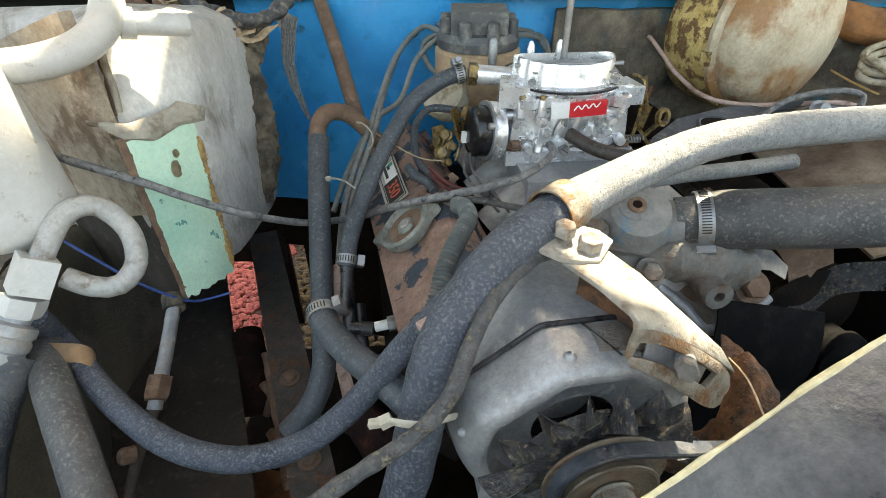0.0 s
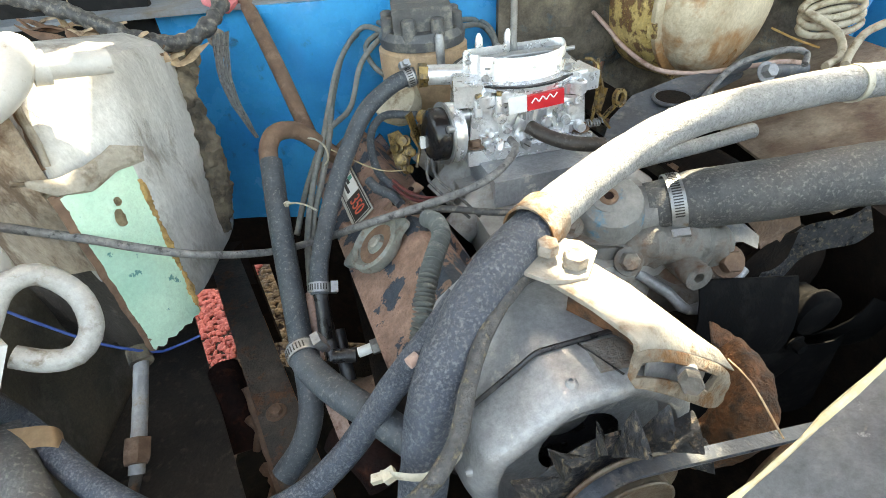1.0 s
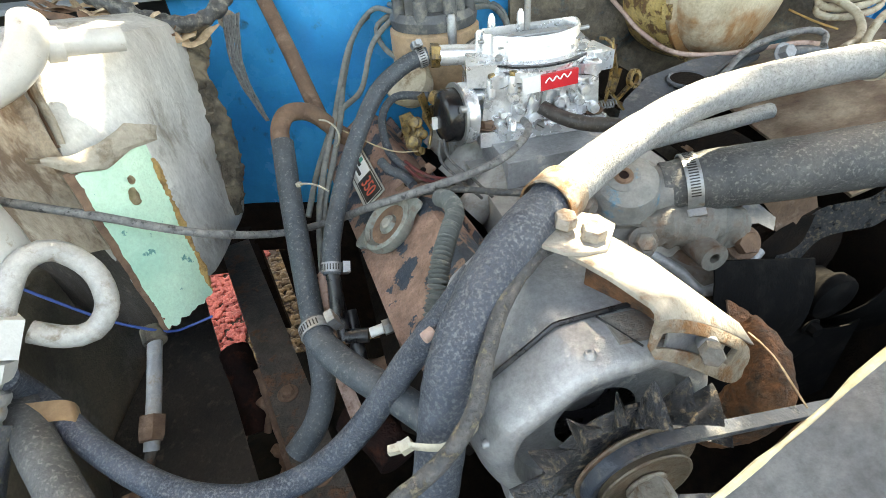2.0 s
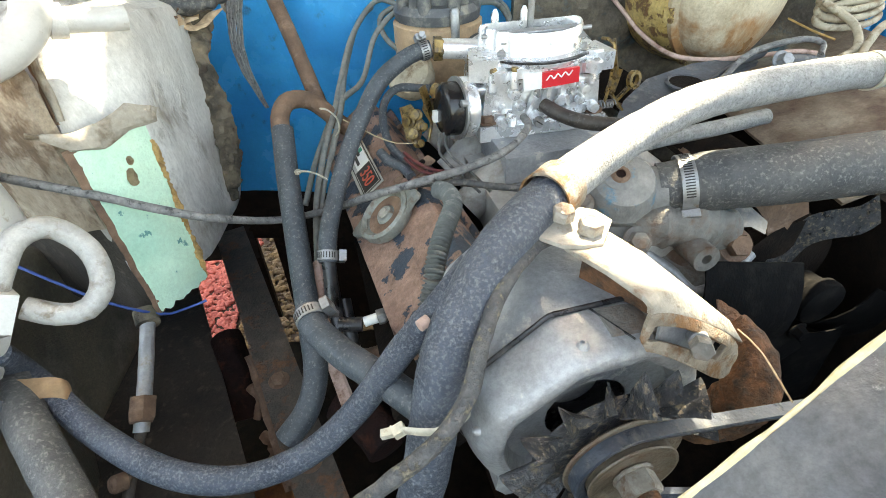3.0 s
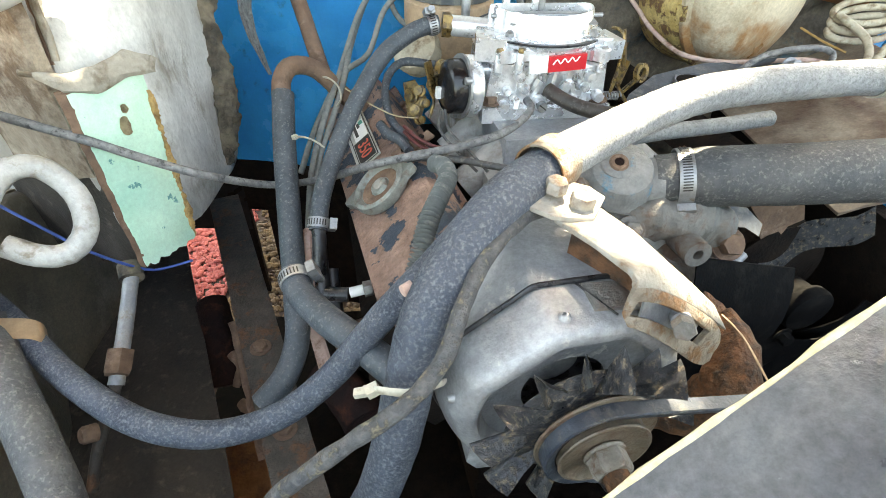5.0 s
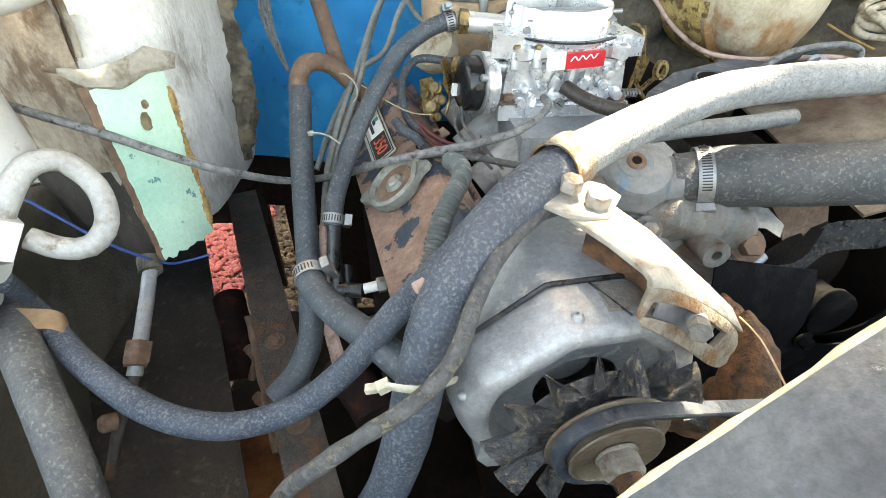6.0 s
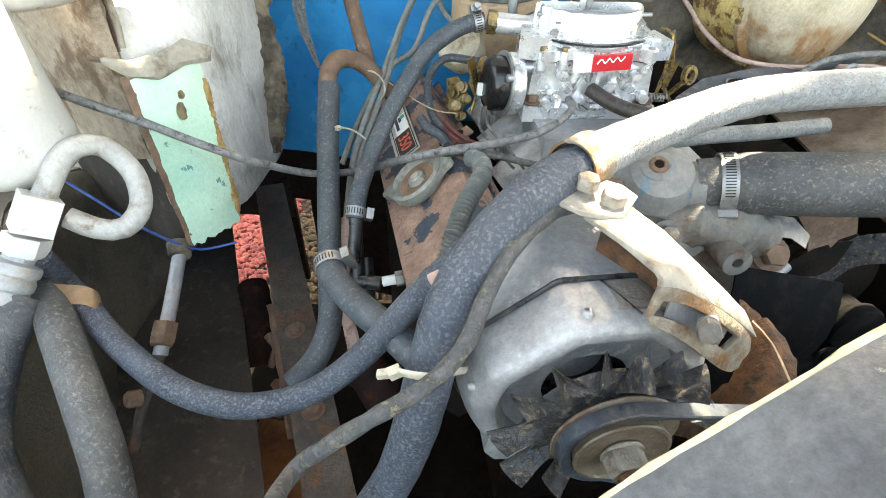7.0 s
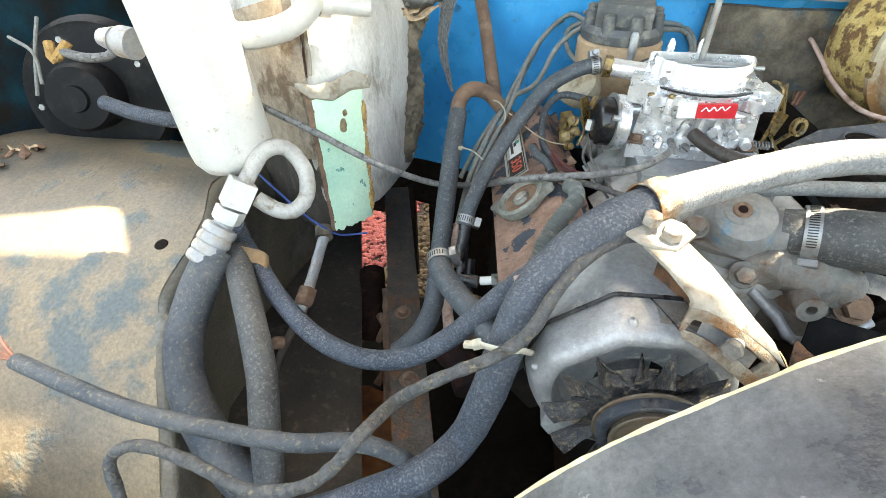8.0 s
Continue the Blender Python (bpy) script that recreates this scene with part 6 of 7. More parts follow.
# ---- white accumulator with its tubes ----
drier = thing("accumulator", (-0.325, 0.40, 1.08), "white painted air conditioning accumulator with dusty fittings", "accumulator")
D0, D1 = Vector((-0.381, 0.477, 1.064)), Vector((-0.399, 0.477, 1.249))
dm = axes(D0, D1 - D0)
part("canister", lathe(bm_new(), [(0, -0.008), (0.026, -0.006), (0.042, 0.002), (0.050, 0.016), (0.0515, 0.03), (0.0515, 0.215), (0.046, 0.233), (0.032, 0.243), (0, 0.246)], dm, 48), WHITE, drier)
tube_pts = [(-0.375, 0.504, 1.214), (-0.339, 0.525, 1.214), (-0.314, 0.551, 1.220), (-0.304, 0.582, 1.233), (-0.310, 0.616, 1.251)]
part("outlet_tube", sweep(bm_new(), tube_pts, 0.0155, 20), WHITE, drier)
d = (Vector(tube_pts[1]) - Vector(tube_pts[0])).normalized()
part("flange", lathe(bm_new(), [(0, -0.016), (0.021, -0.016), (0.024, -0.010), (0.024, 0.005), (0.019, 0.010), (0.019, 0.015), (0.0155, 0.02), (0, 0.02)], axes(Vector(tube_pts[0]), d), 28), WHITE, drier)
st0, st1 = Vector((-0.306, 0.607, 1.232)), Vector((-0.252, 0.648, 1.222))
part("stub_pipe", sweep(bm_new(), [st0, st1], 0.0115, 20, smoothed=False), WHITE, drier, "pale stub pipe into the evaporator")
part("stub_collar", sweep(bm_new(), [st0.lerp(st1, 0.05), st0.lerp(st1, 0.25)], 0.0155, 20, smoothed=False), WHITE, drier)
va, vb = Vector((-0.472, 0.469, 1.208)), Vector((-0.539, 0.472, 1.213))
part("service_valve", lathe(bm_new(), [(0, 0), (0.018, 0), (0.018, 0.020), (0.014, 0.021), (0.014, 0.028), (0.0155, 0.028), (0.010, 0.05), (0, 0.053)], axes(va, vb - va), 22), CRIMP, drier, "grey capped service valve")
loop = [(-0.343, 0.421, 1.053), (-0.337, 0.438, 1.072), (-0.327, 0.465, 1.093), (-0.308, 0.483, 1.091), (-0.286, 0.482, 1.065), (-0.277, 0.463, 1.039), (-0.288, 0.444, 1.025), (-0.309, 0.437, 1.028), (-0.331, 0.435, 1.041)]
part("orifice_loop", sweep(bm_new(), loop, 0.0102, 24, lumps=0.0004), WHITE_SHADED_GRIMY, drier, "white painted looped tube")
f0, f1, f2 = Vector((-0.341, 0.422, 1.061)), Vector((-0.352, 0.400, 1.032)), Vector((-0.374, 0.350, 0.985))
part("block_fitting", box(bm_new(), axes(f0, f1 - f0, 20) @ pose(0, 0, 0.006), (0.033, 0.030, 0.034)), WHITE, drier, bevel=0.003)
part("swivel_nut", hexagon(bm_new(), axes(f0.lerp(f1, 0.7), f1 - f0), 0.032, 0.018), WHITE, drier, bevel=0.001)
b = bm_new()
prof = [(0, -0.004)] + [(0.0125, -0.004), (0.0125, 0.012)]
for k in range(4):
    prof += [(0.0190, 0.014 + 0.013 * k), (0.0206, 0.017 + 0.013 * k), (0.0206, 0.023 + 0.013 * k), (0.0190, 0.025 + 0.013 * k)]
prof += [(0, 0.068)]
part("crimp_ferrule", lathe(b, prof, axes(f1, f2 - f1), 28), CRIMP, drier, "ribbed grey crimp ferrule")

# brown clip holding two hoses
clip_path = smooth_path([(-0.404, 0.410, 0.962), (-0.376, 0.402, 0.982), (-0.352, 0.399, 0.989), (-0.332, 0.399, 0.989), (-0.315, 0.399, 0.988), (-0.310, 0.402, 0.979), (-0.316, 0.408, 0.964)], 0.003)
clip_down = (Vector((-0.341, 0.378, 0.980)) - Vector((-0.352, 0.399, 0.989))) * 0.85
b = bm_new()
ra = [b.verts.new(p) for p in clip_path]
rb = [b.verts.new(p + clip_down * (1 + 0.05 * math.sin(i_ * 0.4))) for i_, p in enumerate(clip_path)]
for i_ in range(len(clip_path) - 1):
    b.faces.new((ra[i_], ra[i_ + 1], rb[i_ + 1], rb[i_]))
bmesh.ops.solidify(b, geom=b.faces[:], thickness=0.0014)
tagged(part("hose_clip", b, CARDBOARD, bevel=0.0004, segs=1), "brown plastic clip holding two hoses together", "clip")

# liquid line with a nut
ll = hose("liquid_line", [(-0.311, 0.545, 0.925), (-0.309, 0.524, 0.912), (-0.303, 0.480, 0.891), (-0.298, 0.443, 0.876), (-0.298, 0.420, 0.861)], 0.0082, CRIMP, "grey metal liquid line dropping from the evaporator", "pipe", lumps=0.0003)
part("flare_nut", hexagon(bm_new(), axes((-0.297, 0.448, 0.884), Vector((-0.298, 0.420, 0.861)) - Vector((-0.303, 0.480, 0.891))), 0.0245, 0.026), RUST, ll)
part("top_collar", sweep(bm_new(), [(-0.315, 0.544, 0.923), (-0.308, 0.528, 0.916)], 0.013, 14, lumps=0.003, smoothed=False), EVAP_TAR, ll)
part("lower_pipe", sweep(bm_new(), [(-0.298, 0.423, 0.862), (-0.306, 0.403, 0.840), (-0.313, 0.376, 0.816), (-0.314, 0.341, 0.788)], 0.006, 12), RAIL, ll)
part("service_cap", lathe(bm_new(), [(0, 0), (0.0095, 0), (0.0095, 0.012), (0.007, 0.015), (0, 0.015)], axes((-0.312, 0.383, 0.832), (-0.6, -0.6, 0.5)), 18), RUST, ll)

# ---- valve cover decal, bracket ----
def text_mesh(body, size, m, depth=0.0006):
    c = bpy.data.curves.new("lettering", "FONT")
    c.body, c.size, c.extrude, c.align_x, c.align_y = body, size, depth, "CENTER", "CENTER"
    o = bpy.data.objects.new("lettering", c)
    scene.collection.objects.link(o)
    bpy.context.view_layer.update()
    me = bpy.data.meshes.new_from_object(o)
    b = bm_new()
    b.from_mesh(me)
    bmesh.ops.transform(b, matrix=m, verts=b.verts)
    bpy.data.objects.remove(o)
    return b
DC = VC @ pose(-0.002, 0.070, 0.0585, 0, 0, -90)
decal = thing("engine_size_decal", DC.translation, "weathered silver decal with a red 350 on black", "decal")
part("plate", box(bm_new(), DC, (0.136, 0.036, 0.0014)), BADGE_OLD, decal)
part("dark_border", box(bm_new(), DC @ pose(0, 0.0010, 0.0005), (0.130, 0.030, 0.0012)), DECAL_BLACK, decal)
part("worn_field", box(bm_new(), DC @ pose(0, 0.0010, 0.0009), (0.127, 0.027, 0.0012)), BADGE_OLD, decal)
part("black_field", box(bm_new(), DC @ pose(0.036, 0.001, 0.0013), (0.052, 0.025, 0.0012)), DECAL_BLACK, decal)
part("number", text_mesh("350", 0.025, DC @ pose(0.036, 0.001, 0.0022)), DECAL_RED, decal, smooth=False)
part("white_field", box(bm_new(), DC @ pose(-0.015, 0.003, 0.0013), (0.046, 0.021, 0.0012)), BADGE_WHITE, decal)
for x, y, w in ((-0.018, -0.002, 0.034), (-0.026, 0.004, 0.012)):
    part("print_bar", box(bm_new(), DC @ pose(x, y, 0.0017), (w, 0.0045, 0.0012)), DECAL_BLACK, decal)
part("green_mark", box(bm_new(), DC @ pose(-0.030, 0.009, 0.0017), (0.010, 0.007, 0.0012)), DECAL_GREEN, decal)
b = prism(bm_new(), [(-0.006, 0.622, 1.030), (0.037, 0.620, 1.062), (0.045, 0.610, 1.060), (0.003, 0.611, 1.026)], (0.0, 0.001, -0.003))
strip = tagged(part("cover_bracket", b, RUST, bevel=0.0008), "small rusty bracket with two holes on the valve cover", "bracket")
for p in ((0.009, 0.616, 1.038), (0.030, 0.616, 1.055)):
    part("hole", lathe(bm_new(), [(0, 0), (0.0035, 0), (0.0035, 0.001), (0, 0.001)], axes(p, (0, -0.3, 0.95)), 12), IRON_SHADE, strip)

# ---- strap clamp on the big hose ----
sa, sb = Vector(ac_pts[6]), Vector(ac_pts[8])
sc = Vector(ac_pts[7])
strap = thing("hose_strap", sc, "sunlit steel strap clamp round the big hose", "strap clamp")
sm = axes(sc - (sa - sb).normalized() * 0.003, sa - sb)
part("band", lathe(bm_new(), [(0.0185, -0.012), (0.0202, -0.0125), (0.0204, -0.010), (0.0200, 0.0), (0.0204, 0.010), (0.0202, 0.0125), (0.0185, 0.012), (0.0185, -0.012)], sm, 40), FACE_RUST, strap)

# ---- cable ties ----
tt = thing("cable_tie", (0.016, 0.263, 1.068), "yellowed nylon cable tie round hose and cable", "cable tie", "nylon cable ties")
part("loop", sweep(bm_new(), [(-0.009, 0.273, 1.054), (0.002, 0.264, 1.065), (0.018, 0.257, 1.072), (0.034, 0.264, 1.069), (0.041, 0.280, 1.050)], 0.0030, 8, flat=0.45), NYLON, tt)
part("head", box(bm_new(), axes((-0.004, 0.268, 1.060), (0.3, 0.1, 0.1)), (0.007, 0.006, 0.008)), NYLON, tt, bevel=0.001)
part("tail", box(bm_new(), axes((-0.011, 0.270, 1.055), (-1, 0, -0.25)), (0.0055, 0.004, 0.010)), NYLON, tt)
def tie_arc(pts, label):
    t = thing("cable_tie", pts[1], label, "cable tie", "nylon cable ties")
    part("band", sweep(bm_new(), pts, 0.0026, 8, 0.004, flat=0.45), NYLON, t)
    part("head", box(bm_new(), axes(pts[0], Vector(pts[1]) - Vector(pts[0])), (0.005, 0.005, 0.006)), NYLON, t, bevel=0.0008)
tie_arc([(-0.106, 0.757, 1.071), (-0.091, 0.749, 1.072), (-0.078, 0.737, 1.065), (-0.075, 0.727, 1.053), (-0.083, 0.728, 1.041)], "pale nylon cable tie bunching the plug leads")
tie_arc([(-0.120, 0.635, 1.044), (-0.108, 0.629, 1.047), (-0.096, 0.625, 1.045), (-0.084, 0.621, 1.038)], "pale nylon cable tie round hose and leads")

# ---- low clutter between engine and frame ----
hose("red_drag_link", [(-0.320, 0.692, 0.710), (-0.301, 0.650, 0.692), (-0.283, 0.592, 0.652), (-0.279, 0.575, 0.640)], 0.025, RED_OXIDE, "dark red oxide rod in the gap beside the frame", "rod", lumps=0.002)
hose("rusty_brake_pipe", [(-0.252, 0.608, 0.753), (-0.236, 0.568, 0.721), (-0.212, 0.503, 0.674), (-0.196, 0.455, 0.633)], 0.007, RUST, "flaking rusty pipe along the frame", "pipe", lumps=0.002)
b = sheet(bm_new(), lambda u, v: (-0.30 + 0.10 * u, 0.10 + 0.45 * v, 0.52 + 0.02 * noise.noise(Vector((u * 4, v * 4, 7)))), steps(0, 1.2, 8), steps(0, 1, 12), (0, 0, -0.01))
tagged(part("lower_frame_flange", b, RUST_ORANGE), "orange rusted lower frame flange in the gap", "frame flange", kind="structure")
b = sweep(bm_new(), [(-0.089, 0.470, 0.811), (-0.058, 0.440, 0.807), (-0.038, 0.407, 0.800)], lambda q: 0.030 - 0.006 * q, 16, lumps=0.004)
man = tagged(part("exhaust_manifold", b, RED_OXIDE), "dark red rusted exhaust manifold branch", "exhaust manifold")
part("flange_end", sweep(bm_new(), [(-0.061, 0.492, 0.839), (-0.024, 0.483, 0.860), (0.010, 0.467, 0.858)], 0.026, 14, lumps=0.004), RUST, man)
b = prism(bm_new(), [(-0.109, 0.497, 0.874), (-0.098, 0.499, 0.877), (-0.074, 0.445, 0.844), (-0.087, 0.441, 0.839)], (0.002, 0.004, 0))
tagged(part("pink_steel_strip", b, PINKSTEEL), "peeling pinkish steel strip behind the heater hose", "strip")
b = prism(bm_new(), [(-0.111, 0.566, 0.958), (-0.104, 0.567, 0.959), (-0.096, 0.503, 0.906), (-0.104, 0.501, 0.903)], (0.002, 0.004, 0))
tagged(part("pink_steel_strip", b, PINKSTEEL), "peeling pinkish steel strip behind the heater hose", "strip")
for k, (p, q) in enumerate((((-0.090, 0.545, 0.949), (-0.082, 0.499, 0.910)), ((-0.078, 0.535, 0.922), (-0.069, 0.489, 0.882)), ((-0.054, 0.494, 0.920), (-0.080, 0.495, 0.921)))):
    hose("spark_plug_boot", [p, Vector(p).lerp(Vector(q), 0.5), q], 0.0085, BLACK, "black spark plug boot below the valve cover", "plug boot", group="spark plug boots", lumps=0.0004)
sp_ = thing("spark_plug", (-0.041, 0.493, 0.927), "zinc spark plug end with a white insulator", "spark plug")
part("hex", hexagon(bm_new(), axes((-0.036, 0.494, 0.928), (0.9, 0.2, 0.1)), 0.016, 0.010), ZINC, sp_)
part("insulator", sweep(bm_new(), [(-0.051, 0.492, 0.925), (-0.036, 0.494, 0.928)], 0.006, 12, smoothed=False), BADGE_WHITE, sp_)
hose("pink_nipple", [(0.013, 0.345, 1.069), (0.020, 0.350, 1.070)], 0.0045, PINKSTEEL, "small faded pink pipe stub", "pipe stub", lumps=0.0003)

for k, pts in enumerate(([(-0.302, 0.672, 0.703), (-0.285, 0.650, 0.693), (-0.285, 0.626, 0.679)], [(-0.267, 0.604, 0.684), (-0.252, 0.583, 0.675), (-0.257, 0.565, 0.653)], [(-0.248, 0.543, 0.643), (-0.229, 0.524, 0.637), (-0.236, 0.503, 0.611)])):
    hose("rusty_bracket_lug", pts, 0.007, RUST, "flaking brown rusty lug beside the frame", "lug", lumps=0.006, group="rusty lugs in the gap", sides=12)
hose("thin_tan_wire", [(-0.062, 0.683, 1.085), (-0.042, 0.670, 1.078), (-0.019, 0.657, 1.070), (0.002, 0.649, 1.065), (0.027, 0.649, 1.063)], 0.0008, RUST_TAN, "thin tan wire crossing to the choke linkage", "wire", sides=8, lumps=0.0002)
for k in range(2):
    hose("dark_red_wire", [Vector((0.010, 0.625, 1.057)) + Vector((0, 0.006 * k, 0.004 * k)), Vector((0.025, 0.606, 1.051)) + Vector((0, 0.004 * k, 0.006 * k)), Vector((0.047, 0.597, 1.047)) + Vector((0, 0, 0.005 * k)), (0.073, 0.598, 1.050)], 0.0022, DARK_RED, "dark red wire behind the valve cover bracket", "wire", sides=8, lumps=0.0002, group="dark red wires")
hose("black_tube", [(-0.020, 0.654, 1.052), (-0.009, 0.637, 1.047), (0.005, 0.625, 1.046), (0.016, 0.606, 1.042)], 0.006, RUBBER_PLAIN, "short black tube beside the valve cover", "tube", sides=12)

# ---- blower motor behind the wheel arch ----
bl = axes((-0.845, 0.669, 1.030), (0.35, -0.85, 0.25))
blow = thing("blower_motor", bl.translation, "dusty black round blower motor on the firewall", "blower motor")
part("mount_ring", lathe(bm_new(), [(0.06, -0.05), (0.136, -0.05), (0.140, -0.042), (0.132, -0.026), (0.128, -0.020), (0.120, -0.022), (0.095, -0.012), (0.0, -0.010)], bl, 48), BLACK_SHADE, blow)
part("motor_can", lathe(bm_new(), [(0.060, -0.02), (0.060, 0.035), (0.054, 0.046), (0.024, 0.050), (0.022, 0.057), (0, 0.059)], bl, 40), BLACK_SHADE, blow)
for a in (30, 110, 190, 270):
    part("screw", hexagon(bm_new(), bl @ pose(0.104 * math.cos(radians(a)), 0.104 * math.sin(radians(a)), -0.020), 0.011, 0.008), ZINC, blow)
hose("cooling_tube", [(-0.751, 0.616, 1.048), (-0.671, 0.599, 1.046), (-0.607, 0.602, 1.041), (-0.586, 0.626, 1.031)], 0.0125, RUBBER, "short black blower cooling tube")
hose("blower_wire", [(-0.918, 0.627, 1.141), (-0.861, 0.615, 1.122), (-0.838, 0.589, 1.081)], 0.003, WIRE_GREY, "thin grey blower wire", "wire", sides=8)
hose("blower_wire", [(-0.878, 0.661, 1.167), (-0.860, 0.619, 1.125), (-0.853, 0.582, 1.062)], 0.003, WIRE_GREY, "thin grey blower wire", "wire", sides=8)
con = thing("wire_connector", (-0.801, 0.619, 1.135), "orange and grey wire connector by the blower", "connector")
part("orange_clip", sweep(bm_new(), [(-0.820, 0.619, 1.142), (-0.806, 0.605, 1.120), (-0.789, 0.628, 1.142)], 0.008, 8), FOAM, con)
part("plug", sweep(bm_new(), [(-0.795, 0.616, 1.130), (-0.758, 0.621, 1.122), (-0.723, 0.634, 1.123), (-0.716, 0.642, 1.131)], 0.0075, 10), CABLE, con)

# ---- top of the evaporator: loom, leaves, ground strap ----
hose("tarred_loom", [(-0.470, 0.880, 1.262), (-0.395, 0.862, 1.240), (-0.345, 0.850, 1.218), (-0.312, 0.846, 1.200), (-0.276, 0.850, 1.188), (-0.248, 0.866, 1.187), (-0.222, 0.890, 1.200), (-0.208, 0.930, 1.220)], 0.0105, WIRE_BLACK, "cracked black wiring loom over the evaporator case", "wiring loom", lumps=0.005, step=0.003, sides=22)
rnd = random.Random(4)
for k in range(46):
    q = rnd.random() ** 0.8
    p = Vector((-0.445, 0.858, 1.226)).lerp(Vector((-0.268, 0.850, 1.176)), q) + Vector((rnd.uniform(-0.02, 0.02), rnd.uniform(-0.035, 0.05), rnd.uniform(-0.012, 0.010)))
    m = Matrix.Translation(p) @ Euler((rnd.uniform(-0.5, 0.9), rnd.uniform(-0.5, 0.5), rnd.uniform(-0.7, 0.5) + 3.14 * (k % 2))).to_matrix().to_4x4()
    ln, wd = rnd.uniform(0.014, 0.034), rnd.uniform(0.006, 0.013)
    b = sheet(bm_new(), lambda u, v: m @ Vector((u * ln, v * wd * (1 - abs(u) ** 1.6), 0.004 * u * u - 0.003 * v * v + 0.003 * math.sin(u * 4))), steps(-1, 1, 9), steps(-1, 1, 4), (0, 0, -0.0006))
    tagged(part("dry_leaf", b, (LEAF, LEAF, LEAF_DARK)[k % 3]), "curled dry brown leaf on the evaporator case", "leaf", "dry leaves")
strap_line = smooth_path([(-0.223, 0.925, 1.178), (-0.228, 0.916, 1.152), (-0.232, 0.908, 1.110), (-0.224, 0.898, 1.072), (-0.206, 0.885, 1.026)], 0.006)
gs = thing("ground_strap", strap_line[0], "flat braided ground strap bolted to the firewall", "ground strap")
for k in range(9):
    rnd_side = (k - 4) * 0.0027
    line = [p + Vector((1, 0.2, 0.1)) * rnd_side * (1 - 0.85 * (i / len(strap_line)) ** 1.3) + Vector((0, -1, 0)) * 0.0012 * math.sin(k * 2.3 + i * 0.9) for i, p in enumerate(strap_line)]
    part("strand", sweep(bm_new(), line, lambda q: 0.0018 - 0.0008 * q, 7, smoothed=False, lumps=0.0006), CABLE, gs)
part("eyelet", lathe(bm_new(), [(0.005, -0.002), (0.014, -0.002), (0.014, 0.002), (0.005, 0.002), (0.005, -0.002)], axes((-0.233, 0.932, 1.170), (0, -1, 0.2)), 20), EVAP_BROWN, gs)
part("strap_bolt", hexagon(bm_new(), axes((-0.232, 0.930, 1.170), (0, -1, 0.2)), 0.014, 0.007), RUST, gs)
b = sweep(bm_new(), [(-0.251, 0.997, 1.212), (-0.231, 0.978, 1.205), (-0.219, 0.975, 1.202), (-0.207, 0.995, 1.213)], 0.008, 8, lumps=0.004)
tagged(part("pink_tag", b, PINK), "crumpled pink plastic tag by the rod", "tag")

# dry leaves blown against the back of the wheel arch
for k in range(12):
    x, y = rnd.uniform(-0.985, -0.86), rnd.uniform(0.47, 0.56)
    m = Matrix.Translation((x, y, arch_at(x, y)[2] + 0.005)) @ Euler((rnd.uniform(-0.3, 0.3), rnd.uniform(-0.3, 0.3), rnd.uniform(0, 6.28))).to_matrix().to_4x4()
    ln, wd = rnd.uniform(0.012, 0.024), rnd.uniform(0.005, 0.010)
    b = sheet(bm_new(), lambda u, v: m @ Vector((u * ln, v * wd * (1 - abs(u) ** 1.6), 0.004 * u * u - 0.003 * v * v + 0.002 * math.sin(u * 4))), steps(-1, 1, 9), steps(-1, 1, 4), (0, 0, -0.0006))
    tagged(part("dry_leaf", b, (LEAF, LEAF_DARK)[k % 2]), "curled dry leaf on the wheel arch", "leaf", "dry leaves on the wheel arch")

# ---- driver side clutter ----
hose("brown_cable", [(0.331, 1.014, 1.148), (0.369, 1.007, 1.141), (0.390, 0.962, 1.118), (0.405, 0.919, 1.096), (0.431, 0.854, 1.079), (0.479, 0.824, 1.077), (0.533, 0.812, 1.082), (0.594, 0.801, 1.089), (0.627, 0.797, 1.085)], 0.0036, PINKSTEEL, "thin pinkish brown cable draped before the booster", "cable", sides=10)
hose("grey_cable_loop", [(0.447, 0.743, 1.067), (0.498, 0.774, 1.095), (0.547, 0.791, 1.104), (0.597, 0.792, 1.109), (0.619, 0.786, 1.103), (0.606, 0.767, 1.094)], 0.0045, CABLE, "grey cable looping over the far valve cover", "cable", sides=10)
coil = []
for k in range(0, 44):
    a = k * 0.5
    base = Vector((0.748, 0.918, 1.136)).lerp(Vector((0.742, 0.900, 1.094)), k / 43)
    coil.append(base + Vector((0.052 * math.cos(a), 0.016 * math.sin(a), 0.011 * math.sin(a) + 0.006 * math.cos(a))))
hose("brake_line_coil", coil, 0.0055, CREAM, "coiled cream coated brake line", "brake line", sides=10, lumps=0.0003)
hose("brake_line", [(0.690, 0.902, 1.129), (0.727, 0.868, 1.103), (0.713, 0.827, 1.082), (0.668, 0.799, 1.075)], 0.006, CREAM, "bent cream brake line below the master cylinder", "brake line", sides=10, lumps=0.0003)
hose("brake_line", [(0.757, 0.819, 1.124), (0.733, 0.822, 1.110), (0.708, 0.807, 1.088), (0.689, 0.788, 1.079)], 0.006, CREAM, "bent cream brake line below the master cylinder", "brake line", sides=10, lumps=0.0003)
hose("yellow_wire", [(0.663, 0.931, 1.099), (0.687, 0.896, 1.087), (0.705, 0.864, 1.081)], 0.0018, FOAM, "yellow wire by the brake lines", "wire", sides=8)
hose("hinge_bar", [(0.636, 1.023, 1.177), (0.698, 0.990, 1.163), (0.776, 0.958, 1.150)], 0.032, RUST_ORANGE, "orange rusted hood hinge bar", "hinge", lumps=0.003, flat=0.8)
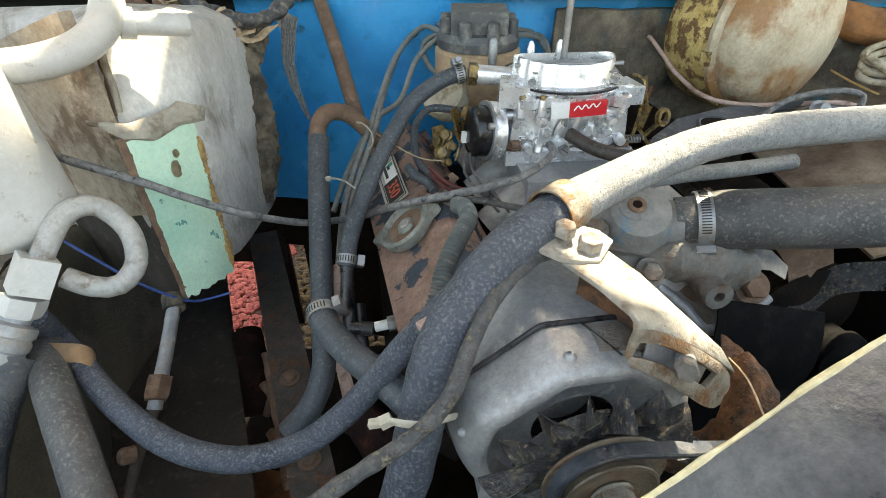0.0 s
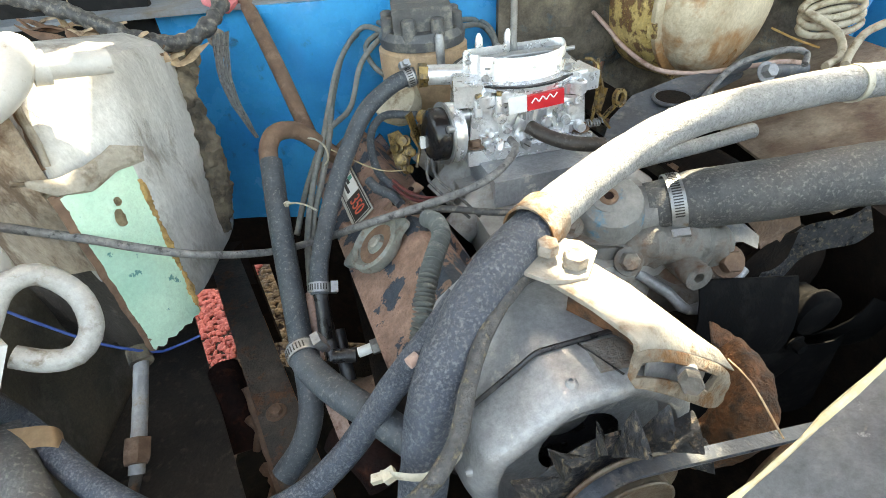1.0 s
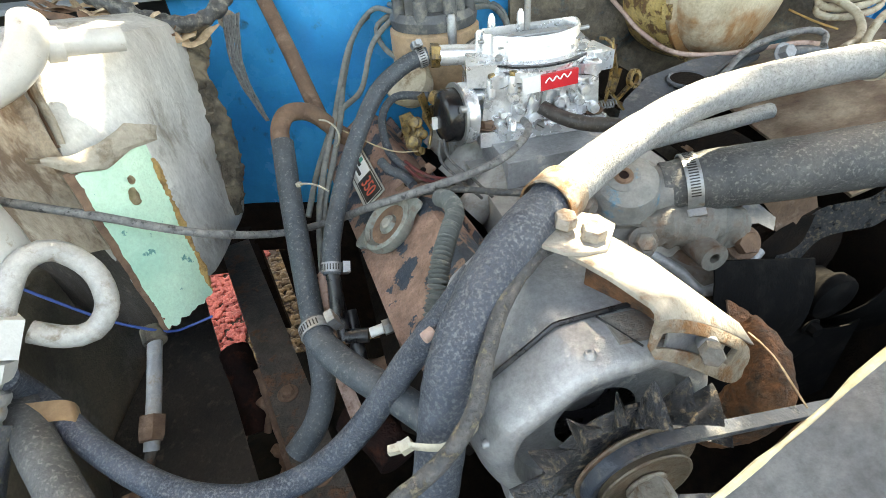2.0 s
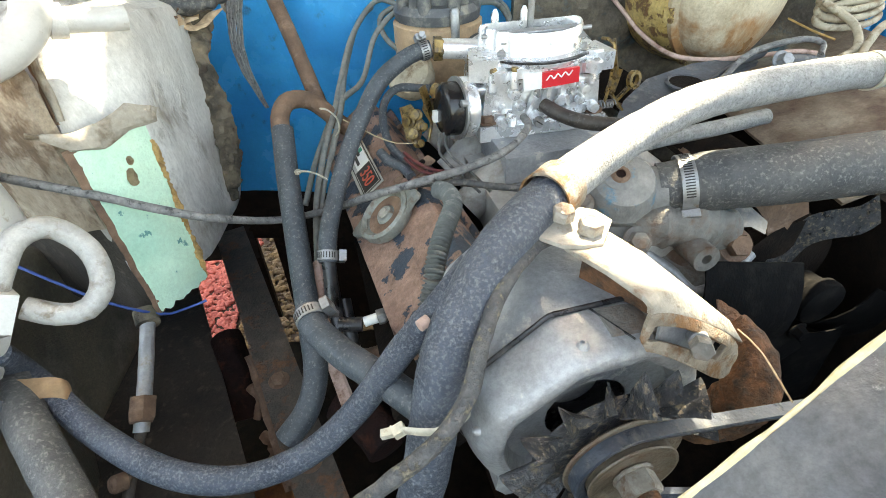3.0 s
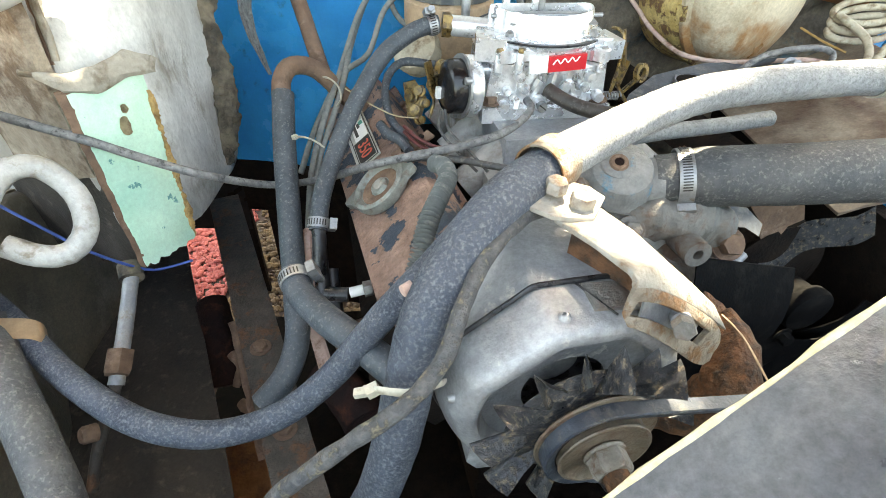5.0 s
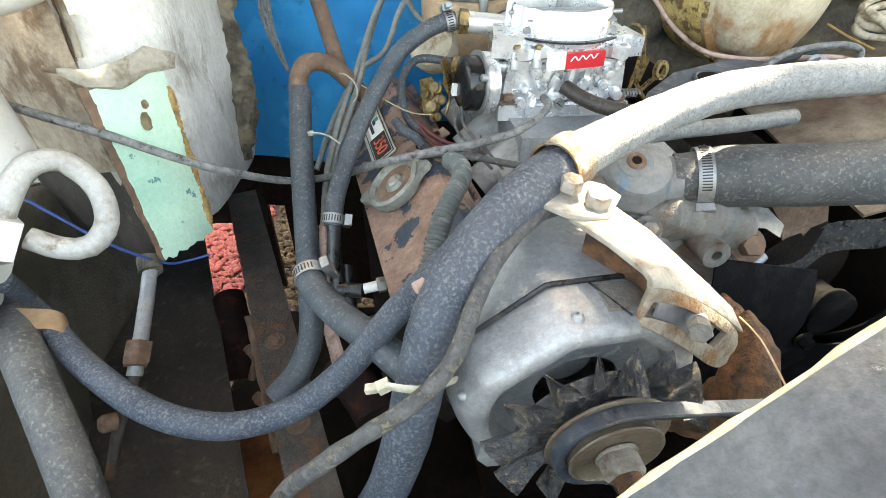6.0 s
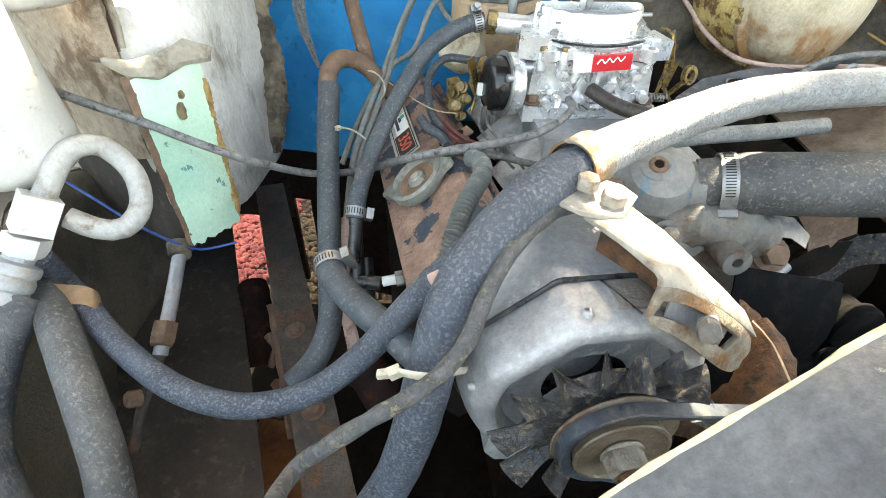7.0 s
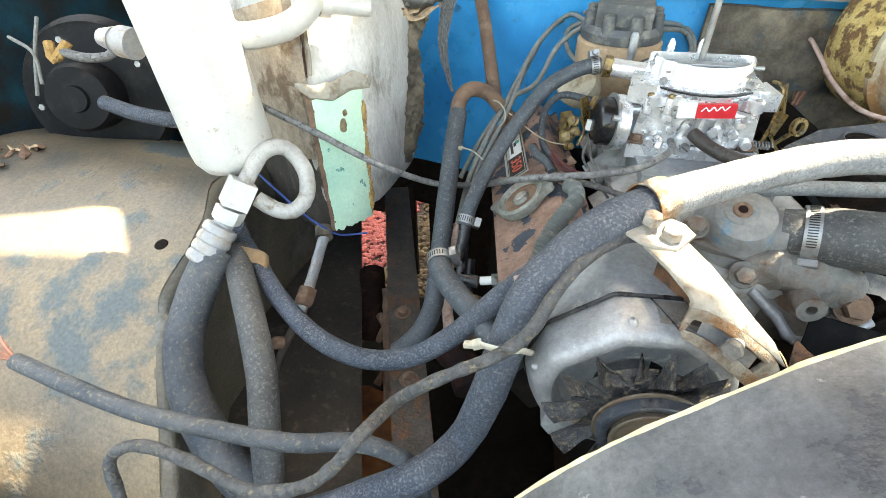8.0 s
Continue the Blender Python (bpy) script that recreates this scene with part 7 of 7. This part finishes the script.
for k in range(5):
    hose("hanging_wire", [(0.396, 1.103, 1.153), (0.395, 1.041, 1.089), (0.382, 0.977, 1.038)] if k == 0 else [Vector((0.401, 1.102, 1.153)) + Vector((0.008 * k, 0.004 * k, 0)), Vector((0.403, 1.040, 1.088)) + Vector((0.006 * k, 0, 0)), Vector((0.380, 0.974, 1.034)) + Vector((0.003 * k, 0, 0))], 0.0022, COPPER if k % 2 else RUST, "thin copper coloured hanging wire", "wire", sides=6, group="hanging wires")
fit_ = thing("brass_fitting", (0.338, 1.060, 1.109), "tarnished brass fitting on the firewall", "fitting")
part("hex", hexagon(bm_new(), axes((0.337, 1.057, 1.105), (0, -0.4, 0.9)), 0.03, 0.02), FOAM, fit_)
part("stem", sweep(bm_new(), [(0.343, 1.085, 1.142), (0.337, 1.057, 1.105), (0.342, 1.016, 1.086)], 0.009, 12), GRIME, fit_)
hose("loom_tube_rear", [(0.227, 1.085, 1.167), (0.245, 1.050, 1.139), (0.263, 1.013, 1.108)], 0.010, RUBBER, "black ribbed loom tube behind the carburettor", "loom tube", ribs=(0.006, 0.0012), step=0.0014, lumps=0, sides=12)
b = sweep(bm_new(), [(0.272, 0.352, 1.030), (0.272, 0.334, 1.024), (0.270, 0.318, 1.010), (0.266, 0.308, 0.992), (0.256, 0.310, 0.968), (0.236, 0.316, 0.950), (0.214, 0.324, 0.944)], lambda q: 0.011 + 0.011 * math.sin(3.1 * min(q * 1.05, 1)), 28, lumps=0.002, step=0.003)
lumpy(b, 0.003, 90, 6.0)
casting_ = tagged(part("rusty_casting", b, DARK_RUST), "brown rusted casting behind the bracket", "casting")
part("bent_flange", sheet(bm_new(), lambda u, v: (0.262 + 0.030 * u - 0.010 * v, 0.372 - 0.045 * v - 0.006 * u, 1.040 - 0.020 * u - 0.030 * v + 0.004 * noise.noise(Vector((u * 3, v * 3, 5)))), steps(0, 1, 9), steps(0, 1, 9), (0.001, 0.002, -0.003)), DARK_RUST, casting_, "bent rusty flange")
hose("dry_twig", [(0.210, 0.287, 1.103), (0.209, 0.265, 1.109), (0.196, 0.224, 1.121)], 0.0005, LEAF, "dry straw caught on the bracket", "straw", sides=6, lumps=0.0002)
# cream grommet between carburettor and distributor
part_g = lathe(bm_new(), [(0, 0), (0.03, 0), (0.034, 0.02), (0.030, 0.03), (0, 0.032)], axes((0.032, 0.798, 1.086), (-0.3, -0.6, 0.6)), 28)
tagged(part("vacuum_canister", part_g, CREAM), "cream round vacuum canister below the distributor", "canister")

# ---- gravel seen through the gap ----
rnd = random.Random(9)

def gravel(name, cx, cy, w, l, count, material, label):
    verts, faces = [], []
    base = bm_new()
    bmesh.ops.create_icosphere(base, subdivisions=1, radius=1)
    bv, bf = [v.co.copy() for v in base.verts], [[v.index for v in f.verts] for f in base.faces]
    base.free()
    for _ in range(count):
        x, y, r = cx + rnd.uniform(-w, w), cy + rnd.uniform(-l, l), rnd.choice((0.005, 0.007, 0.009, 0.012, 0.016))
        k = (rnd.uniform(0.8, 1.3), rnd.uniform(0.7, 1.2), rnd.uniform(0.5, 0.8))
        s0 = len(verts)
        verts += [(x + v.x * r * k[0] * (1 + 0.3 * noise.noise(v * 2 + Vector((x, y, 0)) * 50)), y + v.y * r * k[1], 0.012 * noise.noise(Vector((x * 3, y * 3, 0))) + r * 0.3 + v.z * r * k[2]) for v in bv]
        faces += [[i + s0 for i in f] for f in bf]
    me = bpy.data.meshes.new(name)
    me.from_pydata(verts, [], faces)
    me.materials.append(material)
    return tagged(new(name, me), label, "gravel", kind="stuff")
gravel("gravel", -0.40, 1.92, 0.26, 0.62, 4200, PEBBLE, "sunlit yellowish gravel on the ground behind the frame")
gravel("red_gravel", -0.88, 1.72, 0.20, 0.6, 3600, PEBBLE_RED, "pinkish red gravel on the ground by the wheel")
